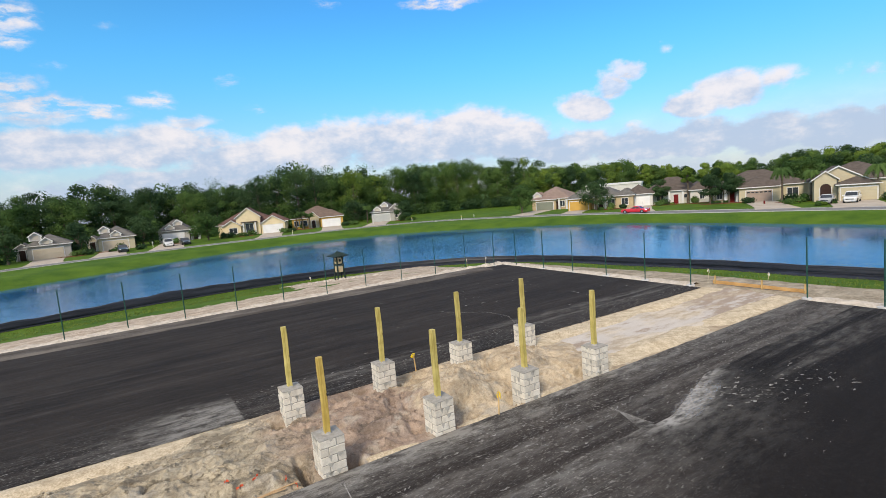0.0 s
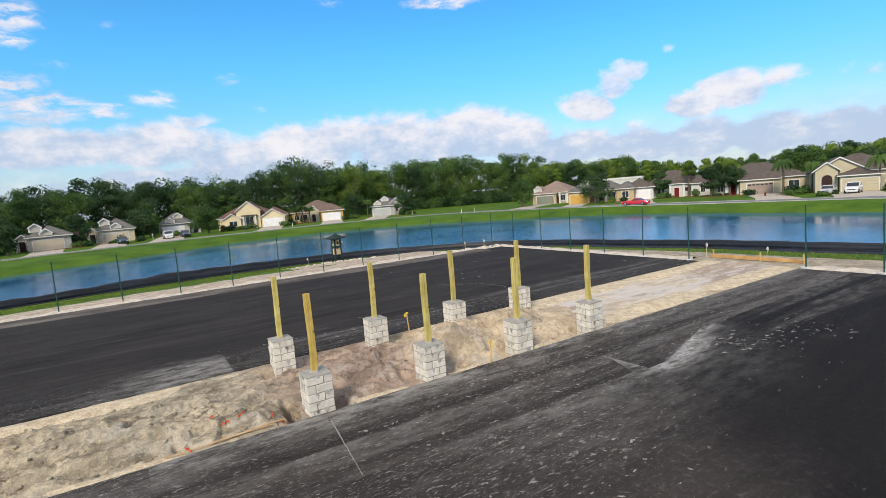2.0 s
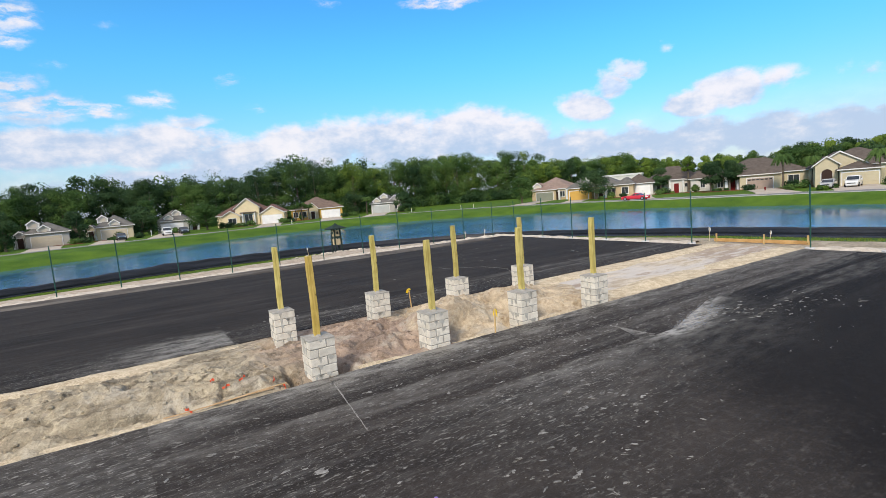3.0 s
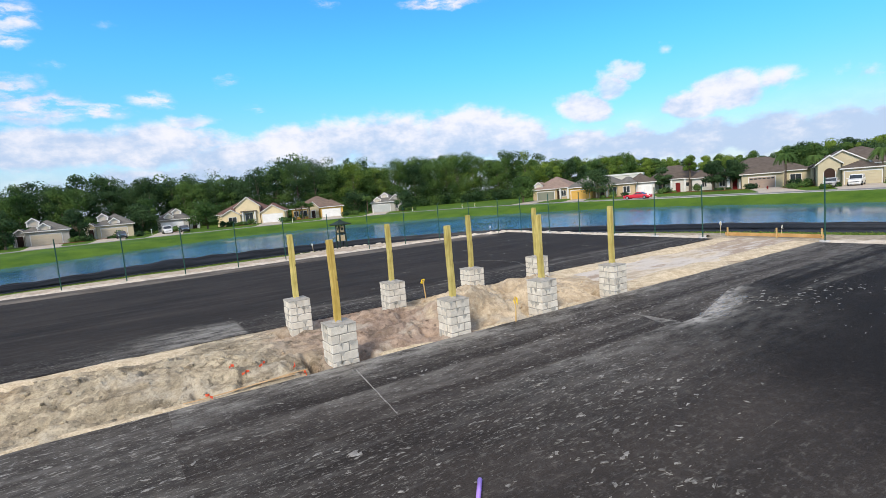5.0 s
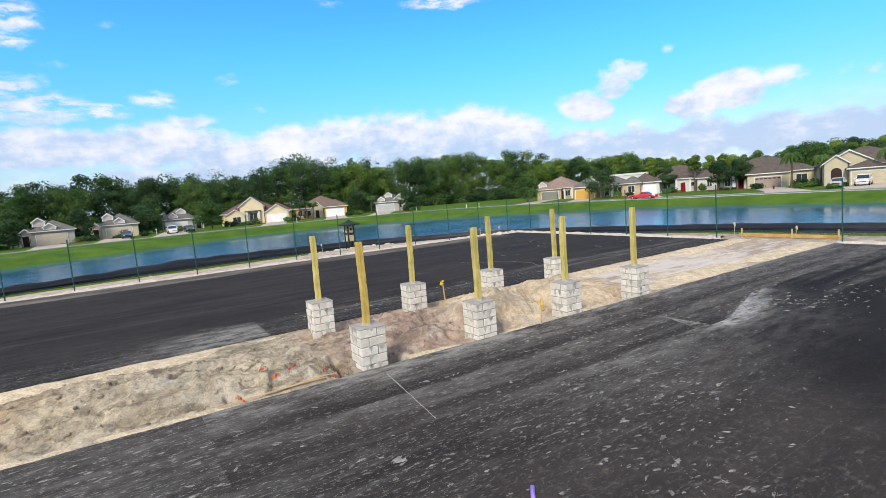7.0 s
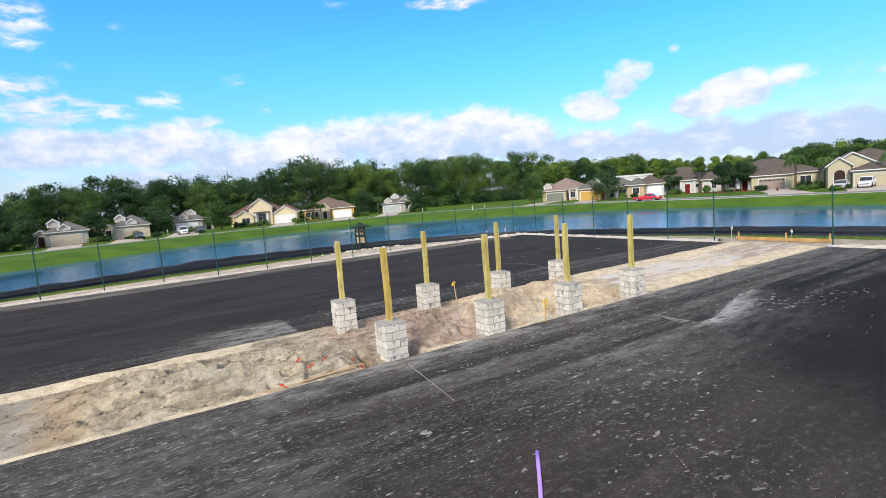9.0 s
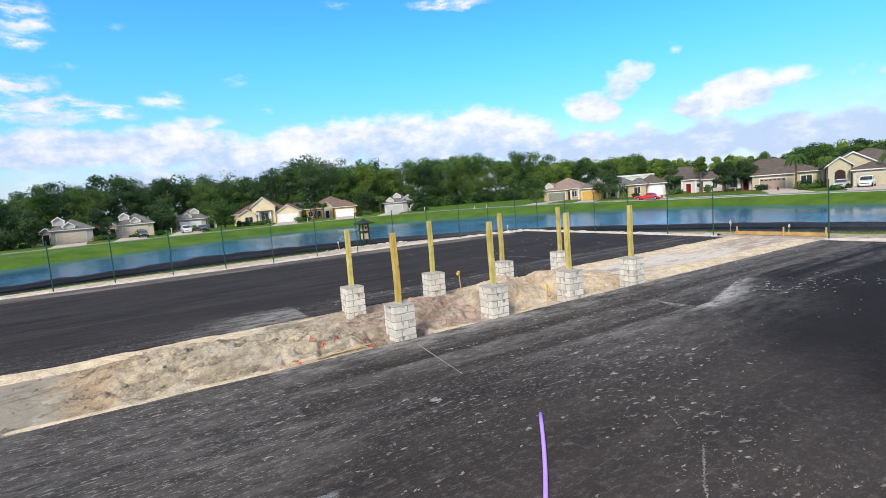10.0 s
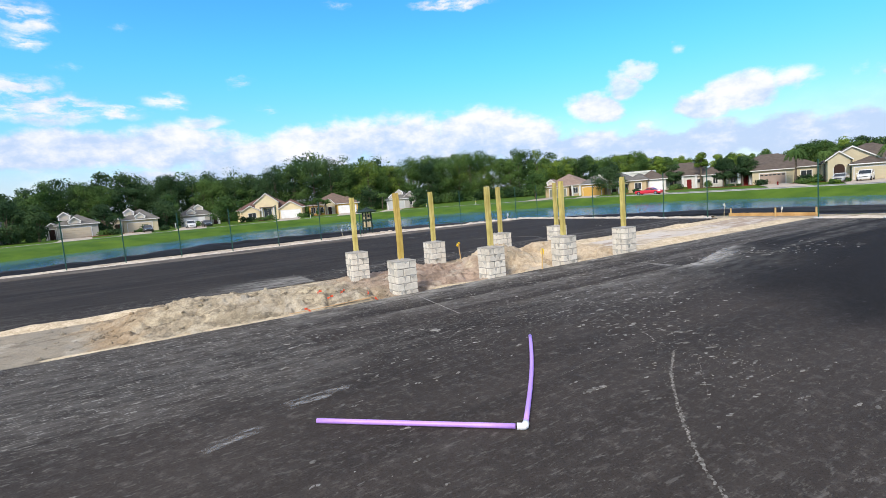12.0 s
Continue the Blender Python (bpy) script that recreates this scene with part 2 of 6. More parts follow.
    base = g.mix(both(dash, patchy, streaky, 0.85), base, (0.34, 0.325, 0.292))
    base = g.mix(both(slim, streaky, 0.70), base, (0.29, 0.276, 0.246))
    crumb = both(g.ramp(g.noise(place, 19.0, 6.0, 0.7), 0.60, 0.66), g.ramp(g.noise(place, 2.2, 5.0, 0.65), 0.47, 0.60))
    base = g.mix(both(crumb, g.math("MULTIPLY_ADD", streaky, 0.55, 0.22), 0.9 if zone == "near" else 0.55), base, (0.27, 0.26, 0.245))
    # flecks of lime, sparse and uneven
    fleck = both(g.ramp(g.noise(axes(0.55, 1.0), 8.0, 6.0, 0.64), 0.655, 0.70), g.ramp(g.noise(place, 0.9, 3.0), 0.42, 0.58))
    base = g.mix(both(fleck, g.math("MULTIPLY_ADD", streaky, 0.7, 0.12)), base, (0.34, 0.33, 0.315))
    lift = g("ShaderNodeBump", Strength=0.6, Distance=0.012, Height=g.math("ADD", grit, g.math("MULTIPLY", pores, 0.6)))
    shader = g("ShaderNodeBsdfPrincipled", Base_Color=base, Roughness=0.9, Normal=lift)
    shader.node.inputs["Specular IOR Level"].default_value = 0.13
    g("ShaderNodeOutputMaterial", Surface=shader)
    return m


def make_dust(name, colour, low, high, scale, strength):
    """A thin broken film that lets the ground below show through its gaps."""
    m = bpy.data.materials.new(name)
    m.use_nodes = True
    g = Nodes(m.node_tree)
    place = g("ShaderNodeNewGeometry", 0)
    court = g("ShaderNodeMapping", Vector=place, Rotation=(0, 0, radians(-AXIS)))
    along = g("ShaderNodeVectorMath", props={"operation": "MULTIPLY"}, i0=court, i1=(0.35, 1.0, 1.0))
    tex = g("ShaderNodeTexCoord", 2)
    parts = g("ShaderNodeSeparateXYZ", Vector=tex).node.outputs
    edge = 1.0
    for axis in parts[:2]:
        rim = g.math("MULTIPLY", axis, g.math("SUBTRACT", 1.0, axis))
        edge = g.math("MULTIPLY", edge, g.ramp(rim, 0.02, 0.16))
    cover = g.math("MULTIPLY", g.ramp(g.noise(along, scale, 8.0, 0.68), low, high), edge)
    shader = g("ShaderNodeBsdfPrincipled", Base_Color=(*colour, 1), Roughness=0.95, Alpha=g.math("MULTIPLY", cover, strength))
    g("ShaderNodeOutputMaterial", Surface=shader)
    return m


def make_leaf(name, dark, light):
    m = bpy.data.materials.new(name)
    m.use_nodes = True
    g = Nodes(m.node_tree)
    place = g("ShaderNodeNewGeometry", 0)
    patch = g.noise(place, 0.16, 3.0)
    pick = g.math("ADD", g.math("MULTIPLY", g("ShaderNodeNewGeometry", 8), 0.42), g.math("MULTIPLY", g.ramp(patch, 0.36, 0.62), 0.75))
    colour = g.mix(g.ramp(pick, 0.12, 1.05, smooth=False), dark, light)
    shader = g("ShaderNodeBsdfPrincipled", Base_Color=colour, Roughness=0.7)
    shader.node.inputs["Specular IOR Level"].default_value = 0.12
    thin = g("ShaderNodeBsdfTranslucent", Color=colour)
    g("ShaderNodeOutputMaterial", Surface=g("ShaderNodeMixShader", i0=0.28, i1=shader, i2=thin))
    return m


def make_water():
    m = bpy.data.materials.new("water")
    m.use_nodes = True
    g = Nodes(m.node_tree)
    place = g("ShaderNodeNewGeometry", 0)
    waves = g.math("ADD", g.noise(place, 2.2, 4.0), g.math("MULTIPLY", g.noise(place, 0.25, 3.0), 0.6))
    breeze = g.ramp(g.noise(place, 0.035, 3.0), 0.38, 0.62, 0.045, 0.11)
    # sheltered and nearly smooth under the far bank, which curves round (0, 40)
    out = g("ShaderNodeVectorMath", 1, props={"operation": "LENGTH"}, i0=g("ShaderNodeVectorMath", props={"operation": "SUBTRACT"}, i0=place, i1=(0.0, 40.0, 0.0)))
    out = g.math("MULTIPLY_ADD", g.math("SUBTRACT", g.noise(place, 0.12, 4.0), 0.5), 9.0, out)
    breeze = g.math("MULTIPLY", breeze, g.ramp(out, 38.5, 48.5, 1.0, 0.06))
    lift = g("ShaderNodeBump", Strength=1.0, Distance=breeze, Height=waves)
    lift.node.inputs["Strength"].default_value = 0.6
    shader = g("ShaderNodeBsdfPrincipled", Base_Color=(0.009, 0.086, 0.235, 1), Roughness=0.09, IOR=1.33, Normal=lift)
    g("ShaderNodeOutputMaterial", Surface=shader)
    return m


# curved ledges where a crust has slumped: centre u, v, half widths, depth
SLUMPS = [(-0.25, 1.95, 0.85, 0.85, 0.13), (-2.72, 1.95, 0.50, 0.30, 0.14), (-2.25, 3.25, 0.50, 0.35, 0.15), (-3.3, 3.3, 0.75, 0.45, 0.10), (-1.5, 3.0, 0.6, 0.45, 0.09), (-4.6, 2.5, 0.8, 0.5, 0.10), (3.1, 3.1, 0.8, 0.5, 0.10)]


def make_dirt():
    m = bpy.data.materials.new("dug_sandy_soil")
    m.use_nodes = True
    g = Nodes(m.node_tree)
    place = g("ShaderNodeNewGeometry", 0)
    court = g("ShaderNodeMapping", Vector=place, Rotation=(0, 0, radians(-AXIS)))
    bent = g("ShaderNodeVectorMath", props={"operation": "MULTIPLY_ADD"}, i0=g.noise(place, 1.3, 4.0, 0.6, out=1), i1=(0.9, 0.9, 0.4), i2=place)
    u, v, _ = g("ShaderNodeSeparateXYZ", Vector=court).node.outputs
    big, mid, lumps, fine = g.noise(place, 0.8, 5.0, 0.6), g.noise(bent, 2.6, 6.0, 0.66), g.noise(bent, 7.5, 5.0, 0.65), g.noise(place, 30.0, 4.0, 0.7)
    drift = g.math("MULTIPLY_ADD", g.math("SUBTRACT", big, 0.5), 3.0, u)
    tone = g.math("ADD", g.math("MULTIPLY", big, 0.35), g.math("ADD", g.math("MULTIPLY", mid, 0.4), g.math("MULTIPLY", lumps, 0.25)))
    base = g.mix(g.ramp(tone, 0.38, 0.62), (0.26, 0.216, 0.15), (0.57, 0.487, 0.35))
    rosy = g.mix(g.ramp(tone, 0.38, 0.62), (0.23, 0.162, 0.118), (0.46, 0.35, 0.272))
    cream = g.mix(g.ramp(tone, 0.38, 0.62), (0.34, 0.26, 0.17), (0.62, 0.51, 0.365))
    base = g.mix(g.math("MULTIPLY", g.ramp(drift, -0.5, 1.7), g.ramp(drift, 5.2, 4.2)), base, rosy)
    base = g.mix(g.ramp(drift, 4.3, 5.2), base, cream)
    toe = g.math("MULTIPLY", g.ramp(drift, -4.6, -5.6), g.ramp(drift, -6.8, -6.0))
    base = g.mix(g.math("MULTIPLY", toe, 0.42), base, (0.36, 0.225, 0.115))
    base = g.mix(g.ramp(drift, -6.0, -6.7, 0.0, 0.8), base, (0.30, 0.265, 0.21))
    ash = g.math("MULTIPLY", g.ramp(g.noise(bent, 1.1, 5.0, 0.62), 0.52, 0.68), 0.6)
    base = g.mix(ash, base, (0.52, 0.47, 0.385))
    layer = g.noise(g("ShaderNodeVectorMath", props={"operation": "MULTIPLY"}, i0=g("ShaderNodeMapping", Vector=bent, Rotation=(0, 0, radians(-AXIS))), i1=(0.45, 1.3, 2.0)), 1.5, 6.0, 0.66)
    layer = g.math("MULTIPLY", g.ramp(layer, 0.52, 0.62), g.ramp(drift, 2.4, 0.8, 0.15, 0.58))
    base = g.mix(layer, base, (0.15, 0.124, 0.09))
    # crevice shade painted as dark brown veins, with matching dips in the bump
    crack = g.math("ABSOLUTE", g.math("SUBTRACT", mid, 0.5))
    crack = g.math("MULTIPLY", g.ramp(crack, 0.02, 0.003), g.ramp(g.noise(place, 1.7, 3.0), 0.52, 0.66))
    crack = g.math("MULTIPLY", crack, g.ramp(drift, 5.2, 4.0, 0.1, 1.0))
    base = g.mix(g.math("MULTIPLY", crack, 0.55), base, (0.10, 0.078, 0.055))
    humus = g.math("MULTIPLY", g.ramp(mid, 0.36, 0.28), g.ramp(drift, 5.2, 4.0, 0.15, 0.7))
    base = g.mix(humus, base, (0.12, 0.098, 0.07))
    # darker soil colour along the slumped ledges, stronger on the deeper ones
    stray = g.math("MULTIPLY", g.math("SUBTRACT", g.noise(place, 3.2, 6.0, 0.7), 0.5), 1.1)
    for cu, cv, w, d, deep in SLUMPS:
        x, y = g.math("DIVIDE", g.math("SUBTRACT", u, cu), w), g.math("DIVIDE", g.math("SUBTRACT", v, cv), d)
        far = g.math("ADD", g.math("SQRT", g.math("ADD", g.math("MULTIPLY", x, x), g.math("MULTIPLY", y, y))), stray)
        bare = g.math("MULTIPLY", g.math("MULTIPLY", g.ramp(far, 0.74, 0.90), g.ramp(far, 1.06, 0.98)), g.ramp(y, -0.3, 0.2))
        base = g.mix(g.math("MULTIPLY", bare, min(0.72, 3.6 * deep + 0.1)), base, (0.105, 0.092, 0.072))
    base = g.mix(g.math("MULTIPLY", g.ramp(fine, 0.52, 0.64), 0.34), base, (0.16, 0.132, 0.096))
    base = g.mix(g.math("MULTIPLY", g.ramp(fine, 0.44, 0.34), 0.2), base, (0.64, 0.58, 0.47))
    rough = g.math("ADD", g.math("MULTIPLY", mid, 0.6), g.math("ADD", g.math("MULTIPLY", lumps, 0.4), g.math("MULTIPLY", fine, 0.28)))
    rough = g.math("SUBTRACT", rough, g.math("MULTIPLY", crack, 0.4))
    lift = g("ShaderNodeBump", Strength=1.0, Distance=0.09, Height=rough)
    shader = g("ShaderNodeBsdfPrincipled", Base_Color=base, Roughness=0.97, Normal=lift)
    shader.node.inputs["Specular IOR Level"].default_value = 0.1
    g("ShaderNodeOutputMaterial", Surface=shader)
    return m


def make_fill():
    """Wind-smoothed sand: pale grey crust in the middle, brown damp patches, cream grit."""
    m = bpy.data.materials.new("pinkish_sand")
    m.use_nodes = True
    g = Nodes(m.node_tree)
    place = g("ShaderNodeNewGeometry", 0)
    court = g("ShaderNodeMapping", Vector=place, Rotation=(0, 0, radians(-AXIS)))
    u, v, _ = g("ShaderNodeSeparateXYZ", Vector=court).node.outputs
    long = g("ShaderNodeVectorMath", props={"operation": "MULTIPLY"}, i0=court, i1=(0.4, 1.0, 1.0))
    big, mid, fine = g.noise(long, 0.75, 5.0, 0.62), g.noise(long, 2.4, 6.0, 0.66), g.noise(place, 26.0, 4.0, 0.7)
    base = g.mix(g.ramp(mid, 0.36, 0.64), (0.40, 0.325, 0.235), (0.60, 0.52, 0.41))
    crust = g.math("MULTIPLY", g.ramp(big, 0.40, 0.54), g.math("MULTIPLY", g.ramp(v, 2.3, 3.2), g.ramp(v, 5.9, 5.0)))
    base = g.mix(g.math("MULTIPLY", crust, 0.85), base, (0.55, 0.505, 0.455))
    damp = g.math("MULTIPLY", g.ramp(g.math("ADD", big, g.ramp(u, 17.5, 22.0, 0.0, 0.24)), 0.56, 0.64), g.ramp(mid, 0.38, 0.56))
    base = g.mix(g.math("MULTIPLY", damp, 0.75), base, (0.27, 0.19, 0.13))
    base = g.mix(g.math("MULTIPLY", g.ramp(fine, 0.54, 0.66), 0.35), base, (0.22, 0.175, 0.13))
    base = g.mix(g.math("MULTIPLY", g.ramp(fine, 0.44, 0.34), 0.3), base, (0.68, 0.61, 0.50))
    lift = g("ShaderNodeBump", Strength=0.8, Distance=0.03, Height=g.math("ADD", mid, g.math("MULTIPLY", fine, 0.5)))
    shader = g("ShaderNodeBsdfPrincipled", Base_Color=base, Roughness=0.97, Normal=lift)
    shader.node.inputs["Specular IOR Level"].default_value = 0.1
    g("ShaderNodeOutputMaterial", Surface=shader)
    return m


def make_wood(name, dark, light):
    m = bpy.data.materials.new(name)
    m.use_nodes = True
    g = Nodes(m.node_tree)
    place = g("ShaderNodeTexCoord", 3)
    rings = g.noise(g("ShaderNodeMapping", Vector=place, Scale=(14.0, 14.0, 0.7)), 2.2, 5.0, 0.6)
    blot = g.noise(g("ShaderNodeNewGeometry", 0), 2.5, 3.0)
    colour = g.mix(g.ramp(g.math("ADD", g.math("MULTIPLY", rings, 0.6), g.math("MULTIPLY", blot, 0.4)), 0.36, 0.64), dark, light)
    knot = g("ShaderNodeTexVoronoi", Vector=g("ShaderNodeMapping", Vector=place, Scale=(5.0, 5.0, 2.4)), Scale=1.0)
    colour = g.mix(g.ramp(knot, 0.13, 0.07), colour, (0.10, 0.06, 0.02))
    value = g.math("MULTIPLY_ADD", g("ShaderNodeObjectInfo", 5), 0.24, 0.88)
    colour = g("ShaderNodeHueSaturation", Color=colour, Value=value)
    lift = g("ShaderNodeBump", Strength=0.3, Distance=0.01, Height=rings)
    shader = g("ShaderNodeBsdfPrincipled", Base_Color=colour, Roughness=0.75, Normal=lift)
    g("ShaderNodeOutputMaterial", Surface=shader)
    return m


ASPHALT = make_asphalt("new_asphalt", "near", 1.4)
ASPHALT_LANE = make_asphalt("new_asphalt_lane", "lane", 1.6)
ASPHALT_BACK = make_asphalt("new_asphalt_far_lot", "back", 1.1)
DIRT = make_dirt()
SAND = surface("pale_sand", (0.26, 0.205, 0.15), (0.56, 0.47, 0.37), 2.2, 0.97, 0.9, 14.0, spec=0.1, fine=0.45, streak=(0.55, 1, 1))
SAND_DULL = surface("dull_trampled_sand", (0.19, 0.155, 0.105), (0.45, 0.385, 0.29), 1.6, 0.97, 0.9, 14.0, spec=0.1, fine=0.4, streak=(0.6, 1, 1))
SAND_PALE = surface("pale_grey_sand", (0.36, 0.31, 0.25), (0.64, 0.57, 0.48), 2.6, 0.97, 0.9, 15.0, spec=0.1, fine=0.45)
LIME = surface("crushed_limerock", (0.36, 0.28, 0.18), (0.69, 0.585, 0.42), 3.2, 0.97, 1.0, 22.0, spec=0.1, fine=0.5)
FILL = make_fill()
SHOULDER = surface("dark_gravel_shoulder", (0.055, 0.047, 0.041), (0.17, 0.15, 0.128), 1.1, 0.95, 0.5, 30.0, spec=0.1, streak=(0.3, 1, 1))
GRASS = surface("mown_grass", (0.036, 0.086, 0.005), (0.090, 0.160, 0.011), 0.22, 0.9, 0.6, 6.0, spec=0.15)
TURF = surface("grass_blades", (0.085, 0.125, 0.02), (0.165, 0.215, 0.042), 0.6, 0.85, 0.1, 9.0, spec=0.2, island=0.2)
BLOCK = surface("concrete_block", (0.54, 0.495, 0.42), (0.73, 0.68, 0.59), 6.0, 0.93, 0.5, 70.0, spec=0.15, vary=0.09)
MORTAR = surface("grey_mortar", (0.27, 0.255, 0.225), (0.39, 0.372, 0.334), 8.0, 0.95, 0.6, 60.0, spec=0.1)
SMEAR = surface("mortar_smear", (0.38, 0.362, 0.318), (0.50, 0.478, 0.425), 9.0, 0.95, 0.5, 60.0, spec=0.1)
POST = make_wood("treated_pine", (0.35, 0.275, 0.065), (0.60, 0.50, 0.17))
POST_WARM = make_wood("orange_treated_pine", (0.39, 0.265, 0.05), (0.61, 0.44, 0.125))
STAKE = make_wood("stake_wood", (0.42, 0.27, 0.10), (0.62, 0.42, 0.18))
GREEN = surface("green_coated_steel", (0.004, 0.045, 0.032), (0.010, 0.075, 0.055), 5.0, 0.45, 0.05, 40.0, spec=0.5)
CONCRETE = surface("poured_concrete", (0.42, 0.41, 0.39), (0.60, 0.585, 0.56), 2.0, 0.92, 0.4, 40.0, spec=0.15)
DRIVE = surface("driveway_concrete", (0.36, 0.31, 0.25), (0.48, 0.42, 0.35), 0.6, 0.92, 0.2, 9.0, spec=0.15)
ROAD = surface("street_asphalt", (0.15, 0.148, 0.145), (0.225, 0.222, 0.216), 0.7, 0.9, 0.2, 12.0, spec=0.15)
FABRIC = surface("black_silt_fabric", (0.004, 0.0055, 0.009), (0.018, 0.022, 0.033), 0.9, 0.5, 0.7, 5.0, spec=0.35, streak=(0.25, 1, 3.0))
# pale grey that stands in for glints on the black fabric's edge
EDGE_GLINT = surface("edge_glint_grey", (0.05, 0.053, 0.06), (0.10, 0.105, 0.115), 2.0, 0.5, 0.2, 30.0, spec=0.4)
WATER = make_water()
LEAF_DARK = make_leaf("dark_foliage", (0.020, 0.050, 0.022), (0.062, 0.115, 0.044))
LEAF_MID = make_leaf("woodland_foliage", (0.034, 0.080, 0.022), (0.115, 0.195, 0.052))
LEAF_LIGHT = make_leaf("sunny_foliage", (0.075, 0.135, 0.02), (0.20, 0.29, 0.055))
BARK = surface("bark", (0.07, 0.055, 0.04), (0.17, 0.14, 0.11), 3.0, 0.95, 0.7, 14.0, spec=0.1)
BRIGHT = surface("bright_white_trim", (0.74, 0.74, 0.72), (0.82, 0.82, 0.80), 1.0, 0.6, 0.05, 12.0)
TRIM = surface("white_trim", (0.58, 0.575, 0.56), (0.70, 0.695, 0.68), 1.0, 0.6, 0.05, 12.0)
GLASS = surface("dark_window_glass", (0.02, 0.025, 0.03), (0.05, 0.06, 0.07), 0.5, 0.08, 0.0, 4.0, spec=0.6)
TYRE = surface("tyre_rubber", (0.012, 0.012, 0.012), (0.025, 0.025, 0.025), 8.0, 0.85, 0.2, 40.0)
RIM = surface("alloy_rim", (0.45, 0.46, 0.47), (0.6, 0.6, 0.61), 8.0, 0.3, 0.0, 40.0, metal=1.0)
MULCH = surface("red_mulch", (0.085, 0.035, 0.02), (0.20, 0.09, 0.05), 2.0, 0.95, 0.7, 12.0, spec=0.1)
PURPLE = surface("purple_plastic_pipe", (0.46, 0.25, 0.74), (0.54, 0.31, 0.82), 3.0, 0.38, 0.02, 30.0, spec=0.5)
WHITE_PVC = surface("white_plastic", (0.78, 0.78, 0.78), (0.86, 0.86, 0.85), 3.0, 0.4, 0.02, 30.0, spec=0.5)
YELLOW = surface("yellow_ribbon", (0.70, 0.50, 0.02), (0.85, 0.62, 0.03), 6.0, 0.5, 0.1, 30.0)
ORANGE = surface("orange_marker", (0.52, 0.07, 0.03), (0.70, 0.11, 0.05), 6.0, 0.6, 0.1, 30.0)
BOARD = surface("orange_plank", (0.42, 0.23, 0.08), (0.60, 0.36, 0.15), 2.0, 0.8, 0.2, 22.0)
LATH = surface("weathered_lath", (0.40, 0.25, 0.12), (0.58, 0.40, 0.23), 3.0, 0.85, 0.2, 24.0)
BEIGE = surface("beige_panel", (0.55, 0.46, 0.30), (0.68, 0.58, 0.40), 3.0, 0.7, 0.1, 20.0)
PANEL = surface("worn_beige_panel", (0.36, 0.29, 0.17), (0.55, 0.45, 0.28), 4.0, 0.75, 0.2, 24.0)
DARK_WOOD = surface("dark_green_timber", (0.006, 0.017, 0.013), (0.018, 0.036, 0.028), 4.0, 0.7, 0.2, 30.0)
CHIP = surface("lime_splash", (0.10, 0.095, 0.089), (0.27, 0.26, 0.24), 9.0, 0.96, 0.3, 60.0, spec=0.1, island=0.45)
DUST = make_dust("lime_dust", (0.34, 0.335, 0.325), 0.42, 0.62, 8.0, 0.5)


def stucco(name, c):
    return surface(name, tuple(x * 0.86 for x in c), c, 0.7, 0.92, 0.2, 14.0, spec=0.15)


def shingle(name, c):
    return surface(name, tuple(x * 0.72 for x in c), tuple(x * 1.12 for x in c), 1.3, 0.93, 0.5, 9.0, spec=0.12)


